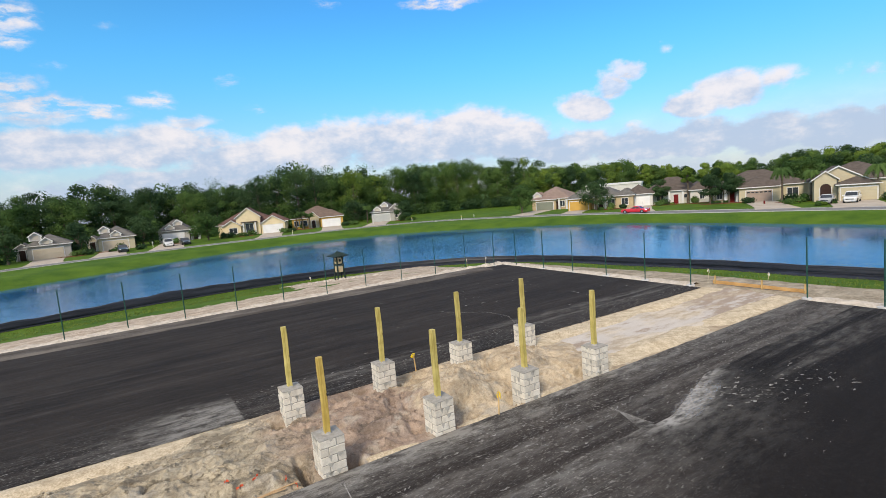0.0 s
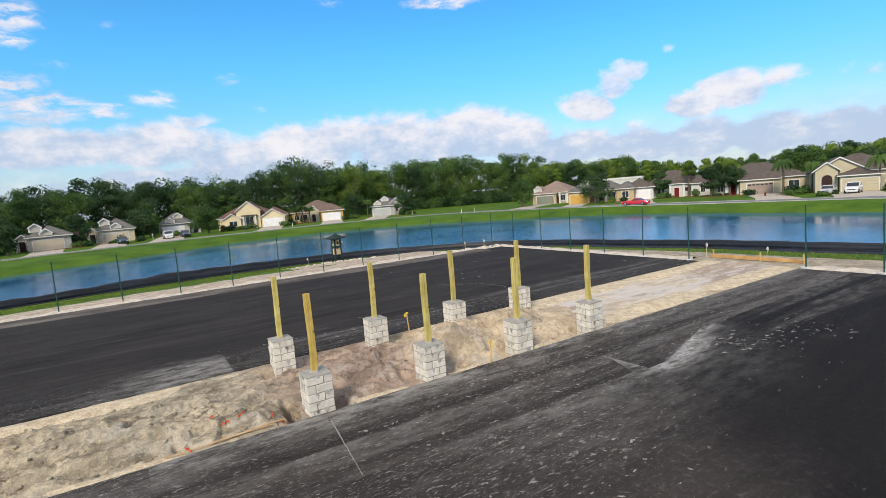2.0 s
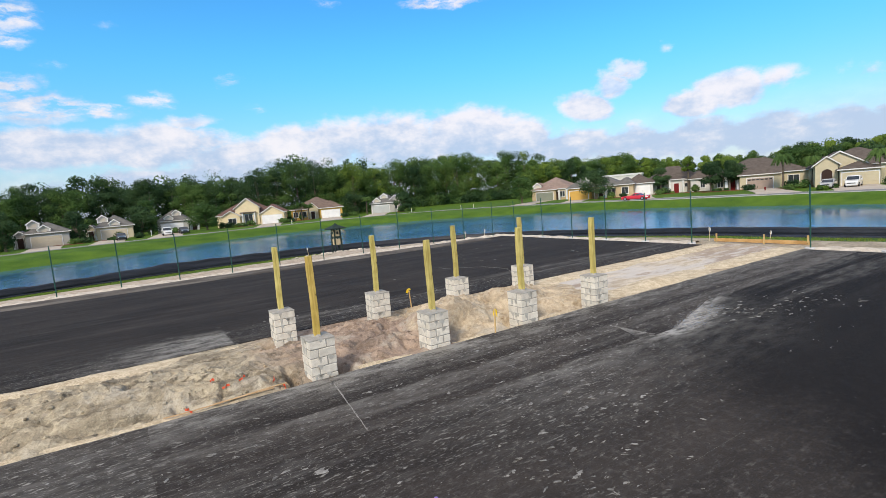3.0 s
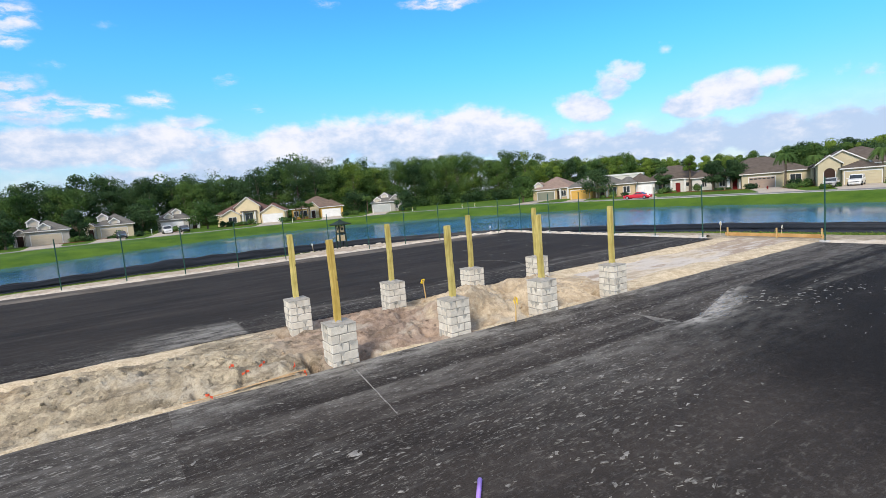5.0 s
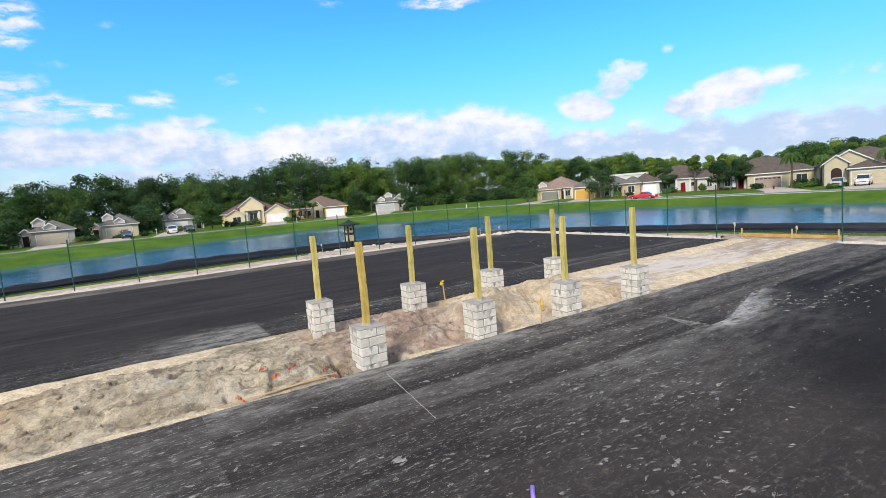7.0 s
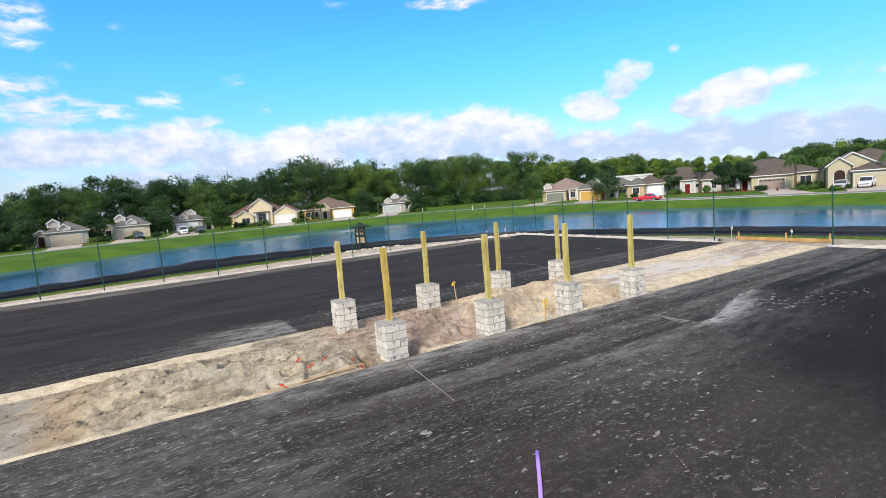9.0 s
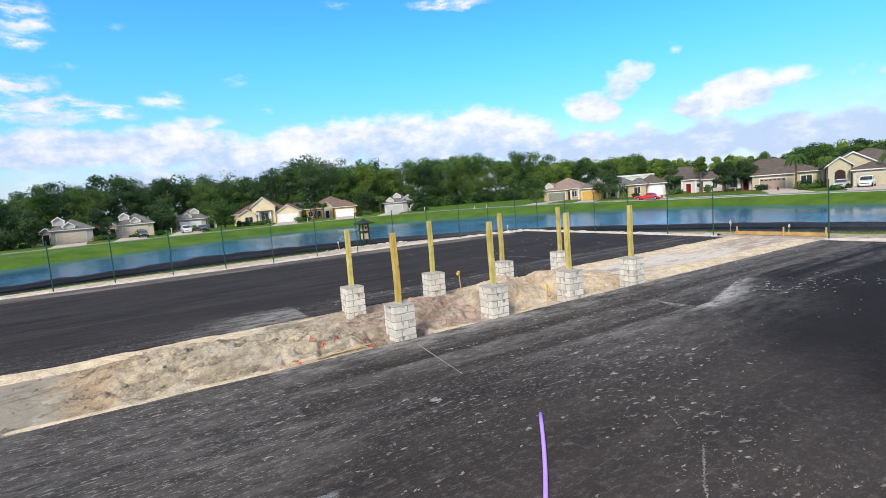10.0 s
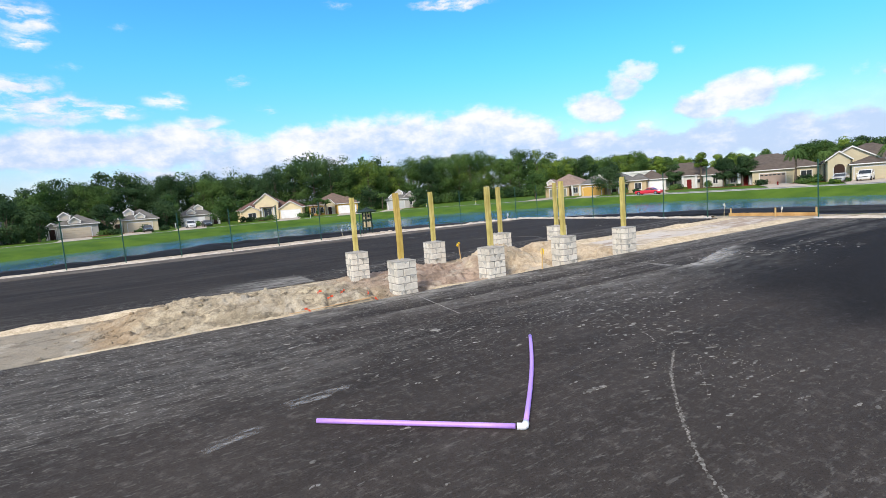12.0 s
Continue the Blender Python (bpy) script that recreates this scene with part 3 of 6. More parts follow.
# ---- mesh helpers ----
class Shape:
    """Gathers vertices and faces of one mesh."""

    def __init__(self):
        self.v, self.f = [], []

    def add(self, verts, faces):
        k = len(self.v)
        self.v += [tuple(p) for p in verts]
        self.f += [tuple(i + k for i in f) for f in faces]
        return self

    def box(self, x0, x1, y0, y1, z0, z1, turn=0.0, chamfer=0.0):
        if chamfer:
            return self.chamfered(x0, x1, y0, y1, z0, z1, chamfer)
        p = [(x, y, z) for z in (z0, z1) for x, y in ((x0, y0), (x1, y0), (x1, y1), (x0, y1))]
        if turn:
            cx, cy = (x0 + x1) / 2, (y0 + y1) / 2
            c, s = math.cos(turn), math.sin(turn)
            p = [(cx + (x - cx) * c - (y - cy) * s, cy + (x - cx) * s + (y - cy) * c, z) for x, y, z in p]
        return self.add(p, [(3, 2, 1, 0), (4, 5, 6, 7), (0, 1, 5, 4), (1, 2, 6, 5), (2, 3, 7, 6), (3, 0, 4, 7)])

    def chamfered(self, x0, x1, y0, y1, z0, z1, c):
        rings = []
        for z, inset in ((z0, c), (z0 + c, 0), (z1 - c, 0), (z1, c)):
            a0, a1, b0, b1, k = x0 + inset, x1 - inset, y0 + inset, y1 - inset, c
            rings.append([(a0 + k, b0, z), (a1 - k, b0, z), (a1, b0 + k, z), (a1, b1 - k, z), (a1 - k, b1, z), (a0 + k, b1, z), (a0, b1 - k, z), (a0, b0 + k, z)])
        return self.loft(rings)

    def loft(self, rings, caps=True):
        m = len(rings[0])
        faces = [(i * m + j, i * m + (j + 1) % m, (i + 1) * m + (j + 1) % m, (i + 1) * m + j) for i in range(len(rings) - 1) for j in range(m)]
        if caps:
            faces += [tuple(range(m))[::-1], tuple((len(rings) - 1) * m + j for j in range(m))]
        return self.add([p for r in rings for p in r], faces)

    def tube(self, points, radii, sides=8):
        points = [Vector(p) for p in points]
        rings = []
        for i, p in enumerate(points):
            d = (points[min(i + 1, len(points) - 1)] - points[max(i - 1, 0)]).normalized()
            side = d.cross(Vector((0, 0, 1)) if abs(d.z) < 0.9 else Vector((1, 0, 0))).normalized()
            up = side.cross(d)
            r = radii[i] if isinstance(radii, (list, tuple)) else radii
            rings.append([p + (side * math.cos(q) + up * math.sin(q)) * r for q in (k * math.tau / sides for k in range(sides))])
        return self.loft(rings)

    def prism(self, outline, y0, y1):
        """Outline of (x, z) pushed from y0 to y1."""
        m = len(outline)
        p = [(x, y0, z) for x, z in outline] + [(x, y1, z) for x, z in outline]
        return self.add(p, [tuple(range(m)), tuple(range(2 * m - 1, m - 1, -1))] + [(j, m + j, m + (j + 1) % m, (j + 1) % m) for j in range(m)])

    def sheet(self, us, vs, place):
        m = len(vs)
        return self.add([place(a, b) for a in us for b in vs],
                        [(i * m + j, (i + 1) * m + j, (i + 1) * m + j + 1, i * m + j + 1) for i in range(len(us) - 1) for j in range(m - 1)])

    def mesh(self, name, material, smooth=False):
        me = bpy.data.meshes.new(name)
        me.from_pydata(self.v, [], self.f)
        bm = bmesh.new()
        bm.from_mesh(me)
        if len(self.f) < 60000:
            bmesh.ops.recalc_face_normals(bm, faces=bm.faces)
        bm.to_mesh(me)
        bm.free()
        me.materials.append(material)
        if smooth:
            me.polygons.foreach_set("use_smooth", [True] * len(me.polygons))
        return me


def part(name, shape, material, parent=None, label="", smooth=False, bevel=0.0):
    ob = new(name, shape.mesh(name, material, smooth))
    ob.parent = parent
    if label:
        tagged(ob, label)
    if bevel:
        mod = ob.modifiers.new("bevel", "BEVEL")
        mod.width, mod.segments, mod.limit_method = bevel, 2, "ANGLE"
    return ob


def thing(name, label, category, group="", at=None, turn=0.0, kind=""):
    ob = tagged(new(name), label, category, group, kind)
    if at is not None:
        ob.matrix_world = pose(at[0], at[1], at[2] if len(at) > 2 else 0.0, 0, 0, turn)
    return ob


def setting(name, shape, material, label, category, kind="structure", smooth=False):
    return tagged(part(name, shape, material, smooth=smooth), label, category, kind=kind)


def wobble(x, y, s, seed=0.0):
    return noise.noise(Vector((x * s, y * s, seed)))


# ---- ground, pond and street ----
SILT = [(-65, 24), (-35, 31.5), (-10.7, 37.8), (-5.9, 38.8), (0.1, 39.5), (6.5, 39.8), (17.5, 38.9), (25.8, 34.8), (30.2, 30.2), (32.6, 24), (32.7, 17.7),
        (33.6, 11.1), (33.5, 5.8), (34.3, 1.5), (35.5, -12), (37, -40)]
SHORE = [(-140, -60), (-90, -20), (-68, 30), (-51.3, 57.7), (-43.7, 68.8), (-33.6, 87.4), (-24, 95), (-14.1, 98.7), (-3, 99.5), (7.9, 97), (20.8, 90.5), (30, 85),
         (38.7, 78.3), (44.5, 70.5), (48.7, 61.9), (56.5, 46.7), (64, 30), (72, 5), (85, -40)]
STREET = [(-110, 0), (-84, 45), (-64, 74), (-53.4, 86.3), (-36.8, 98.5), (-16, 111.5), (-3, 115.5), (9.2, 114.7), (23.6, 105.2), (42.1, 86.2), (53.1, 68.7), (62.5, 53),
          (72, 34), (86, 0)]
WATER_Z, LAND_Z = -1.5, -0.45


def smoothed(points, rounds=2):
    p = [Vector((*q, 0)) for q in points]
    for _ in range(rounds):
        p = [p[0]] + [x for a, b in zip(p, p[1:]) for x in (a.lerp(b, 0.25), a.lerp(b, 0.75))] + [p[-1]]
    return p


def offset_line(line, d):
    out = []
    for i, p in enumerate(line):
        t = (line[min(i + 1, len(line) - 1)] - line[max(i - 1, 0)]).normalized()
        out.append(p + Vector((-t.y, t.x, 0)) * d)
    return out


silt_line = [uv(p.x, p.y) for p in smoothed(SILT)]
shore_line = smoothed(SHORE)
street_line = smoothed(STREET)
silt_a, shore_a, street_a = (np.array([(p.x, p.y) for p in line]) for line in (silt_line, shore_line, street_line))


def signed(points, line):
    """Signed distance of points to a line that runs from left to right: positive beyond it."""
    best = np.full(len(points), 1e9)
    sign = np.ones(len(points))
    for a, b in zip(line[:-1], line[1:]):
        d = b - a
        s = np.clip(((points - a) @ d) / (d @ d), 0, 1)
        near = a + s[:, None] * d
        gap = np.hypot(*(points - near).T)
        side = d[0] * (points[:, 1] - a[1]) - d[1] * (points[:, 0] - a[0])
        closer = gap < best
        best[closer], sign[closer] = gap[closer], np.where(side >= 0, 1, -1)[closer]
    return best * sign


def step(x):
    x = np.clip(x, 0, 1)
    return x * x * (3 - 2 * x)


def ground_height(points):
    points = np.asarray(points, float)
    near, far, road = signed(points, silt_a), signed(points, shore_a), signed(points, street_a)
    across = -points[:, 0] * UY + points[:, 1] * UX
    along = points[:, 0] * UX + points[:, 1] * UY
    rear = step((across - 5) / 25.0)
    foot, reach, bend = 0.56 + 0.40 * rear, 10.5 + 1.5 * rear, 1.3 - 0.5 * rear
    court = step((23.6 - along) / 0.5) * step((23.2 - across) / 0.5)
    h = -0.04 - 0.4 * court - foot * step((near + reach) / reach) ** bend - 1.9 * step((near - 0.5) / 5.0)
    bank = np.where(far > 0, WATER_Z + (LAND_Z - WATER_Z) * step(far / 7.5) ** 0.8, WATER_Z + far * 0.14)
    h = np.where(near > 0.5, np.maximum(h, np.maximum(bank, -2.7)), h)
    return h + np.where(road > 6, 0.12 * step((road - 6) / 8.0), 0.0) + np.where(far > 0, 0.22 * np.exp(-((road + 2.4) / 1.8) ** 2), 0.0)


def ground_z(x, y):
    return float(ground_height([(x, y)])[0])


xs = np.r_[-2500, -1200, -600, -350, -220, np.arange(-160, 161, 1.6), 220, 350, 600, 1200, 2500]
ys = np.r_[-2500, -1200, -600, -300, -160, np.arange(-90, 215, 1.6), 280, 380, 600, 1200, 2600]
gx, gy = np.meshgrid(xs, ys, indexing="ij")
gz = ground_height(np.c_[gx.ravel(), gy.ravel()])
me = bpy.data.meshes.new("ground")
m, k = len(ys), np.arange((len(xs) - 1) * (len(ys) - 1))
i0 = (k // (m - 1)) * m + k % (m - 1)
me.from_pydata(np.c_[gx.ravel(), gy.ravel(), gz].tolist(), [], np.c_[i0, i0 + m, i0 + m + 1, i0 + 1].tolist())
me.materials.append(GRASS)
me.polygons.foreach_set("use_smooth", [True] * len(me.polygons))
tagged(new("ground", me), "mown green grass land sloping down to a pond", "ground", kind="structure")

pond = Shape().add([(-190, -120, WATER_Z), (190, -120, WATER_Z), (190, 130, WATER_Z), (-190, 130, WATER_Z)], [(0, 1, 2, 3)])
setting("water", pond, WATER, "blue rippled pond water reflecting trees and houses", "water")


def ribbon(line, d0, d1, z0, z1):
    """A band along a line, with its own height over the ground and a thickness."""
    left, right = offset_line(line, d0), offset_line(line, d1)
    s = Shape()
    rings = []
    for a, b in zip(left, right):
        g = max(ground_z(a.x, a.y), ground_z(b.x, b.y))
        rings.append([(a.x, a.y, g + z0), (b.x, b.y, g + z0), (b.x, b.y, g + z1), (a.x, a.y, g + z1)])
    return s.loft(rings)


setting("road", ribbon(street_line, 0.0, 5.4, -0.2, 0.02), ROAD, "grey asphalt street curving round the pond", "road")
setting("kerb", ribbon(street_line, -0.35, 0.0, -0.2, 0.05), CONCRETE, "pale concrete kerb along the street", "kerb")
setting("kerb_2", ribbon(street_line, 5.4, 5.75, -0.2, 0.06), CONCRETE, "pale concrete kerb on the houses' side of the street", "kerb")


# ---- court surfaces ----
STRIP0, STRIP1, RIGHT, BACK = 1.68, 6.5, 24.0, 23.6


def edge_slab(u0, u1, v0, v1, rough, z=0.0, ease=(), notch=0.0):
    """A paving slab with a slightly ragged rim that drops into the soil."""
    n_u, n_v = int((u1 - u0) / 0.3), int((v1 - v0) / 0.3)
    rim = [(u0 + (u1 - u0) * i / n_u, v0) for i in range(n_u)] + [(u1, v0 + (v1 - v0) * i / n_v) for i in range(n_v)]
    rim += [(u1 - (u1 - u0) * i / n_u, v1) for i in range(n_u)] + [(u0, v1 - (v1 - v0) * i / n_v) for i in range(n_v)]
    top, low = [], []
    for a, b in rim:
        a = min(a, u1 - notch * max(0.0, -0.38 - b))
        if ease:
            b = max(b, v0 + ease[2] * max(0.0, min(1.0, (a - ease[0]) / (ease[1] - ease[0]))))
        w = rough * (wobble(a, b, 1.4, 2.0) + 0.6 * wobble(a, b, 4.0, 5.0))
        top.append(uv(a + w, b + w, z))
        low.append(uv(a + w * 1.2, b + w * 1.2, z - 0.12))
    return Shape().loft([low, top])


setting("pavement", edge_slab(-70, RIGHT - 0.15, -60, STRIP0, 0.035), ASPHALT, "dusty new black asphalt court base with lime splashes", "asphalt")
setting("pavement_3", edge_slab(-2.35, 8.40, -1.40, STRIP0 - 0.01, 0.03, 0.003, notch=0.42), ASPHALT_LANE, "darker rolled asphalt lane beside the soil strip", "asphalt")
setting("pavement_4", edge_slab(8.42, RIGHT - 0.2, -1.50, STRIP0 - 0.01, 0.03, 0.0035, (9.2, 12.5, 1.05)), ASPHALT_LANE, "darker rolled asphalt lane beside the soil strip", "asphalt")
setting("pavement_2", edge_slab(-70, RIGHT - 0.1, STRIP1, BACK, 0.05), ASPHALT_BACK, "new black asphalt court base with faint roller marks", "asphalt")


def border(name, us, vs, base, material, label, category, edge_u=0.8, edge_v=0.8, amp=0.03, floor=-9.0):
    s = Shape()
    u0, u1, v0, v1 = us[0], us[-1], vs[0], vs[-1]
    spots = [uv(a, b) for a in us for b in vs]
    level = iter(ground_height([(p.x, p.y) for p in spots]))

    def place(a, b):
        p = uv(a, b)
        inner = min(1.0, min(a - u0, u1 - a) / edge_u, min(b - v0, v1 - b) / edge_v)
        z = max(floor, float(next(level))) + base * inner - 0.05 * (1 - inner) + amp * (wobble(a, b, 0.9, 1.0) + 0.6 * wobble(a, b, 2.6, 4.0))
        return (p.x, p.y, z)
    s.sheet(us, vs, place)
    return setting(name, s, material, label, category, smooth=True)


border("sand_verge", np.arange(-40, 30.0, 0.45), np.arange(23.4, 29.7, 0.35), 0.055, SAND, "pale trampled sand verge along the fence", "sand", 1.0, 2.6, 0.04)
border("sand_verge_2", np.arange(23.2, 30.0, 0.4), np.arange(-30, 25.5, 0.45), 0.055, SAND_DULL, "dull trampled sand verge beyond the fence", "sand", 1.4, 1.0, 0.035)
border("sand_patch", np.arange(7.5, 25.5, 0.45), np.arange(28.0, 37.6, 0.45), 0.075, SAND, "pale bare sand round the kiosk by the pond", "sand", 3.0, 2.0, 0.05)
border("gravel_shoulder", np.arange(-40, 23.0, 0.45), np.arange(21.9, 24.9, 0.25), 0.07, SHOULDER, "grey-brown gravelly shoulder along the asphalt", "gravel", 1.0, 0.6, 0.02, -0.02)

def windrow(name, us, vs, tall, label):
    """A lumpy pale ridge of sand scraped up along the paving."""
    s, u0, u1, v0, v1 = Shape(), us[0], us[-1], vs[0], vs[-1]

    def place(a, b):
        q = min((a - u0) / (u1 - u0), (u1 - a) / (u1 - u0)) if u1 - u0 < 3 else min((b - v0) / (v1 - v0), (v1 - b) / (v1 - v0))
        lump = max(0.0, 0.45 + 0.9 * wobble(a, b, 1.1, 41.0) + 0.5 * wobble(a, b, 3.1, 43.0))
        p = uv(a, b)
        return (p.x, p.y, -0.09 + (0.10 + tall * lump) * math.sin(math.pi * min(0.5, q)) + 0.02 * wobble(a, b, 6.0, 47.0))
    s.sheet(us, vs, place)
    return setting(name, s, SAND_PALE, label, "sand", smooth=True)


windrow("sand_ridge", np.arange(-40, 24.6, 0.16), np.arange(24.15, 25.5, 0.13), 0.14, "lumpy pale sand ridge scraped along the paving")
windrow("sand_ridge_2", np.arange(23.85, 25.2, 0.13), np.arange(7.2, 24.4, 0.16), 0.12, "lumpy pale sand ridge scraped along the paving")
windrow("sand_ridge_3", np.arange(23.85, 25.2, 0.13), np.arange(-24, 1.4, 0.16), 0.12, "lumpy pale sand ridge scraped along the paving")

# the dug strip: heaps of sandy soil between the two courts
HEAPS = [(-4.3, 3.8, 1.7, 1.25, 0.36), (-2.0, 3.5, 1.7, 1.2, 0.26), (-0.3, 3.3, 1.1, 1.1, 0.20), (2.7, 4.0, 1.15, 1.3, 0.20), (3.4, 5.2, 0.5, 0.6, 0.12), (5.75, 3.75, 1.0, 1.05, 0.62),
         (7.0, 4.6, 0.8, 0.9, 0.30), (8.75, 3.9, 0.85, 1.25, 0.46), (9.6, 4.7, 0.8, 0.8, 0.20), (-2.6, 2.5, 1.1, 0.4, 0.10)]
PITS = [(1.60, 1.98, 0.20, 0.36, 0.75), (9.80, 2.45, 0.26, 0.85, 0.66), (0.80, 5.45, 0.24, 0.26, 0.50), (1.85, 5.6, 0.26, 0.35, 0.20), (3.84, 5.45, 0.24, 0.26, 0.50), (6.74, 2.35, 0.20, 0.5, 0.60),
        (4.85, 5.5, 0.2, 0.3, 0.16), (0.55, 2.3, 0.12, 0.6, 0.42), (-2.9, 2.2, 0.6, 0.13, 0.16), (4.75, 2.3, 0.22, 0.4, 0.14), (3.75, 2.4, 0.16, 0.5, 0.12), (6.75, 5.3, 0.2, 0.4, 0.2), (0.32, 1.85, 0.16, 0.16, 0.30), (-1.85, 2.1, 0.08, 0.12, 0.18)]


def slump_depth(a, b):
    total = 0.0
    for u, v, w, d, h in SLUMPS:
        x, y = (a - u) / w, (b - v) / d
        far = math.hypot(x, y) + 0.18 * wobble(a, b, 3.0, 41.0)
        if y > -0.35 and 0.55 < far < 1.0:
            total += h * min(1.0, (1.0 - far) / 0.07) * ((far - 0.55) / 0.45) ** 1.3 * min(1.0, (y + 0.35) / 0.5)
    return total


def strip_height(a, b):
    edge = max(0.0, min(1.0, min(b - STRIP0, STRIP1 - b) / 0.5))
    inner = edge * edge * (3 - 2 * edge)
    wa, wb = a + 0.5 * wobble(a, b, 0.8, 51.0), b + 0.4 * wobble(a, b, 0.8, 57.0)
    z = sum(h * math.exp(-(((wa - u) / w) ** 2 + ((wb - v) / d) ** 2) ** 1.4) for u, v, w, d, h in HEAPS)
    shelf = max(0.0, min(1.0, (5.6 - b) / 0.6)) if a < 0.4 else 1.0
    z *= shelf
    busy = max(0.0, min(1.0, (11.3 - a) / 1.5)) * max(0.08, min(1.0, (a + 6.5) / 1.2))
    folds = 0.12 * wobble(wa, wb, 0.7, 2.0) + 0.28 * (0.28 - abs(wobble(wa * 0.8, wb * 1.25, 1.25, 21.0))) + 0.11 * (0.28 - abs(wobble(wa, wb, 2.7, 23.0))) + 0.045 * wobble(wa, wb, 5.5, 9.0)
    crumbs = 0.034 * wobble(wa, wb, 9.0, 27.0) + 0.024 * wobble(a, b, 21.0, 29.0)
    folds *= 0.72 + 0.5 * max(0.0, min(1.0, (a + 0.5) / 4.5))
    z += busy * (folds * (0.2 + 0.8 * shelf) + crumbs * (0.5 + 0.5 * shelf)) + 0.012 * wobble(a, b, 2.0, 3.0)
    pit = sum(h * math.exp(-(((a - u) / w) ** 2 + ((b - v) / d) ** 2) ** 1.5) for u, v, w, d, h in PITS)
    return -0.02 + inner * z - (pit + slump_depth(a, b)) * min(1.0, edge * 1.6)


strip = Shape().sheet(np.r_[np.arange(-14, -8, 0.1), np.arange(-8, 11.5, 0.04), np.arange(11.5, 24.6, 0.14)], np.linspace(STRIP0 - 0.05, STRIP1 + 0.06, 110), lambda a, b: uv(a, b, strip_height(a, b)))
setting("soil_strip", strip, DIRT, "dug sandy soil heaped between the two asphalt courts", "soil", smooth=True)
outer = Shape().sheet(np.arange(-70, -13.9, 0.6), np.linspace(STRIP0 - 0.05, STRIP1 + 0.06, 10), lambda a, b: uv(a, b, strip_height(a, b)))
setting("soil_strip_2", outer, DIRT, "bare sandy soil strip between the courts", "soil", smooth=True)


def lime_edge(name, v0, v1, u0, u1, rise):
    s = Shape()

    def place(a, b):
        q = (b - v0) / (v1 - v0)
        hump = math.sin(math.pi * q) * (0.75 + 0.9 * wobble(a, b, 0.6, 12.0))
        hump *= min(1.0, (u1 - a) / 1.2 + 0.1)
        return uv(a, b + 0.16 * wobble(a, b, 1.1, 8.0) * math.sin(math.pi * q * 0.9), strip_height(a, b) * 0.55 - 0.035 + (0.05 + rise) * hump + 0.02 * wobble(a, b, 4.0, 1.0) * hump)
    s.sheet(np.arange(u0, u1, 0.14), np.linspace(v0, v1, 8), place)
    return setting(name, s, LIME, "cream crushed limerock edge along the asphalt", "limerock", smooth=True)


fill = Shape().sheet(np.arange(11.2, 24.8, 0.2), np.linspace(2.35, 5.85, 20), lambda a, b: uv(a, b + 0.12 * wobble(a, b, 0.8, 4.0), strip_height(a, b) + 0.022 * min(1.0, (a - 11.2) / 1.5, (b - 2.35) / 0.6, (5.85 - b) / 0.6) - 0.008 + 0.02 * wobble(a, b, 0.7, 31.0)))
setting("sand_fill", fill, FILL, "pale pinkish sand fill in the planting strip", "sand", smooth=True)
lime_edge("limerock_edge", STRIP1 - 1.0, STRIP1 + 0.10, -40, 0.5, 0.075)
lime_edge("limerock_edge_2", STRIP1 - 1.5, STRIP1 + 0.08, 10.6, 24.6, 0.06)
lime_edge("limerock_edge_3", STRIP0 - 0.04, STRIP0 + 1.5, 10.8, 24.6, 0.06)
lime_edge("limerock_edge_5", STRIP0 - 0.03, STRIP0 + 0.30, 1.95, 3.75, 0.01)
lime_edge("limerock_edge_6", STRIP0 - 0.03, STRIP0 + 0.34, 4.6, 6.55, 0.01)
lime_edge("limerock_edge_7", STRIP0 - 0.03, STRIP0 + 0.34, 7.6, 9.5, 0.01)
lime_edge("limerock_edge_4", STRIP0 - 0.03, STRIP0 + 0.34, -40, 0.6, 0.0)


# ---- block piers with timber posts ----
COURSE, FACE, PIER_TOP = 0.2, 0.61, 0.89


def block_mesh(name, long, wide):
    return Shape().chamfered(-long / 2, long / 2, -wide / 2, wide / 2, 0.009, COURSE - 0.010, 0.009).mesh(name, BLOCK)


BLOCK_MESH = block_mesh("block", 0.382, 0.195)


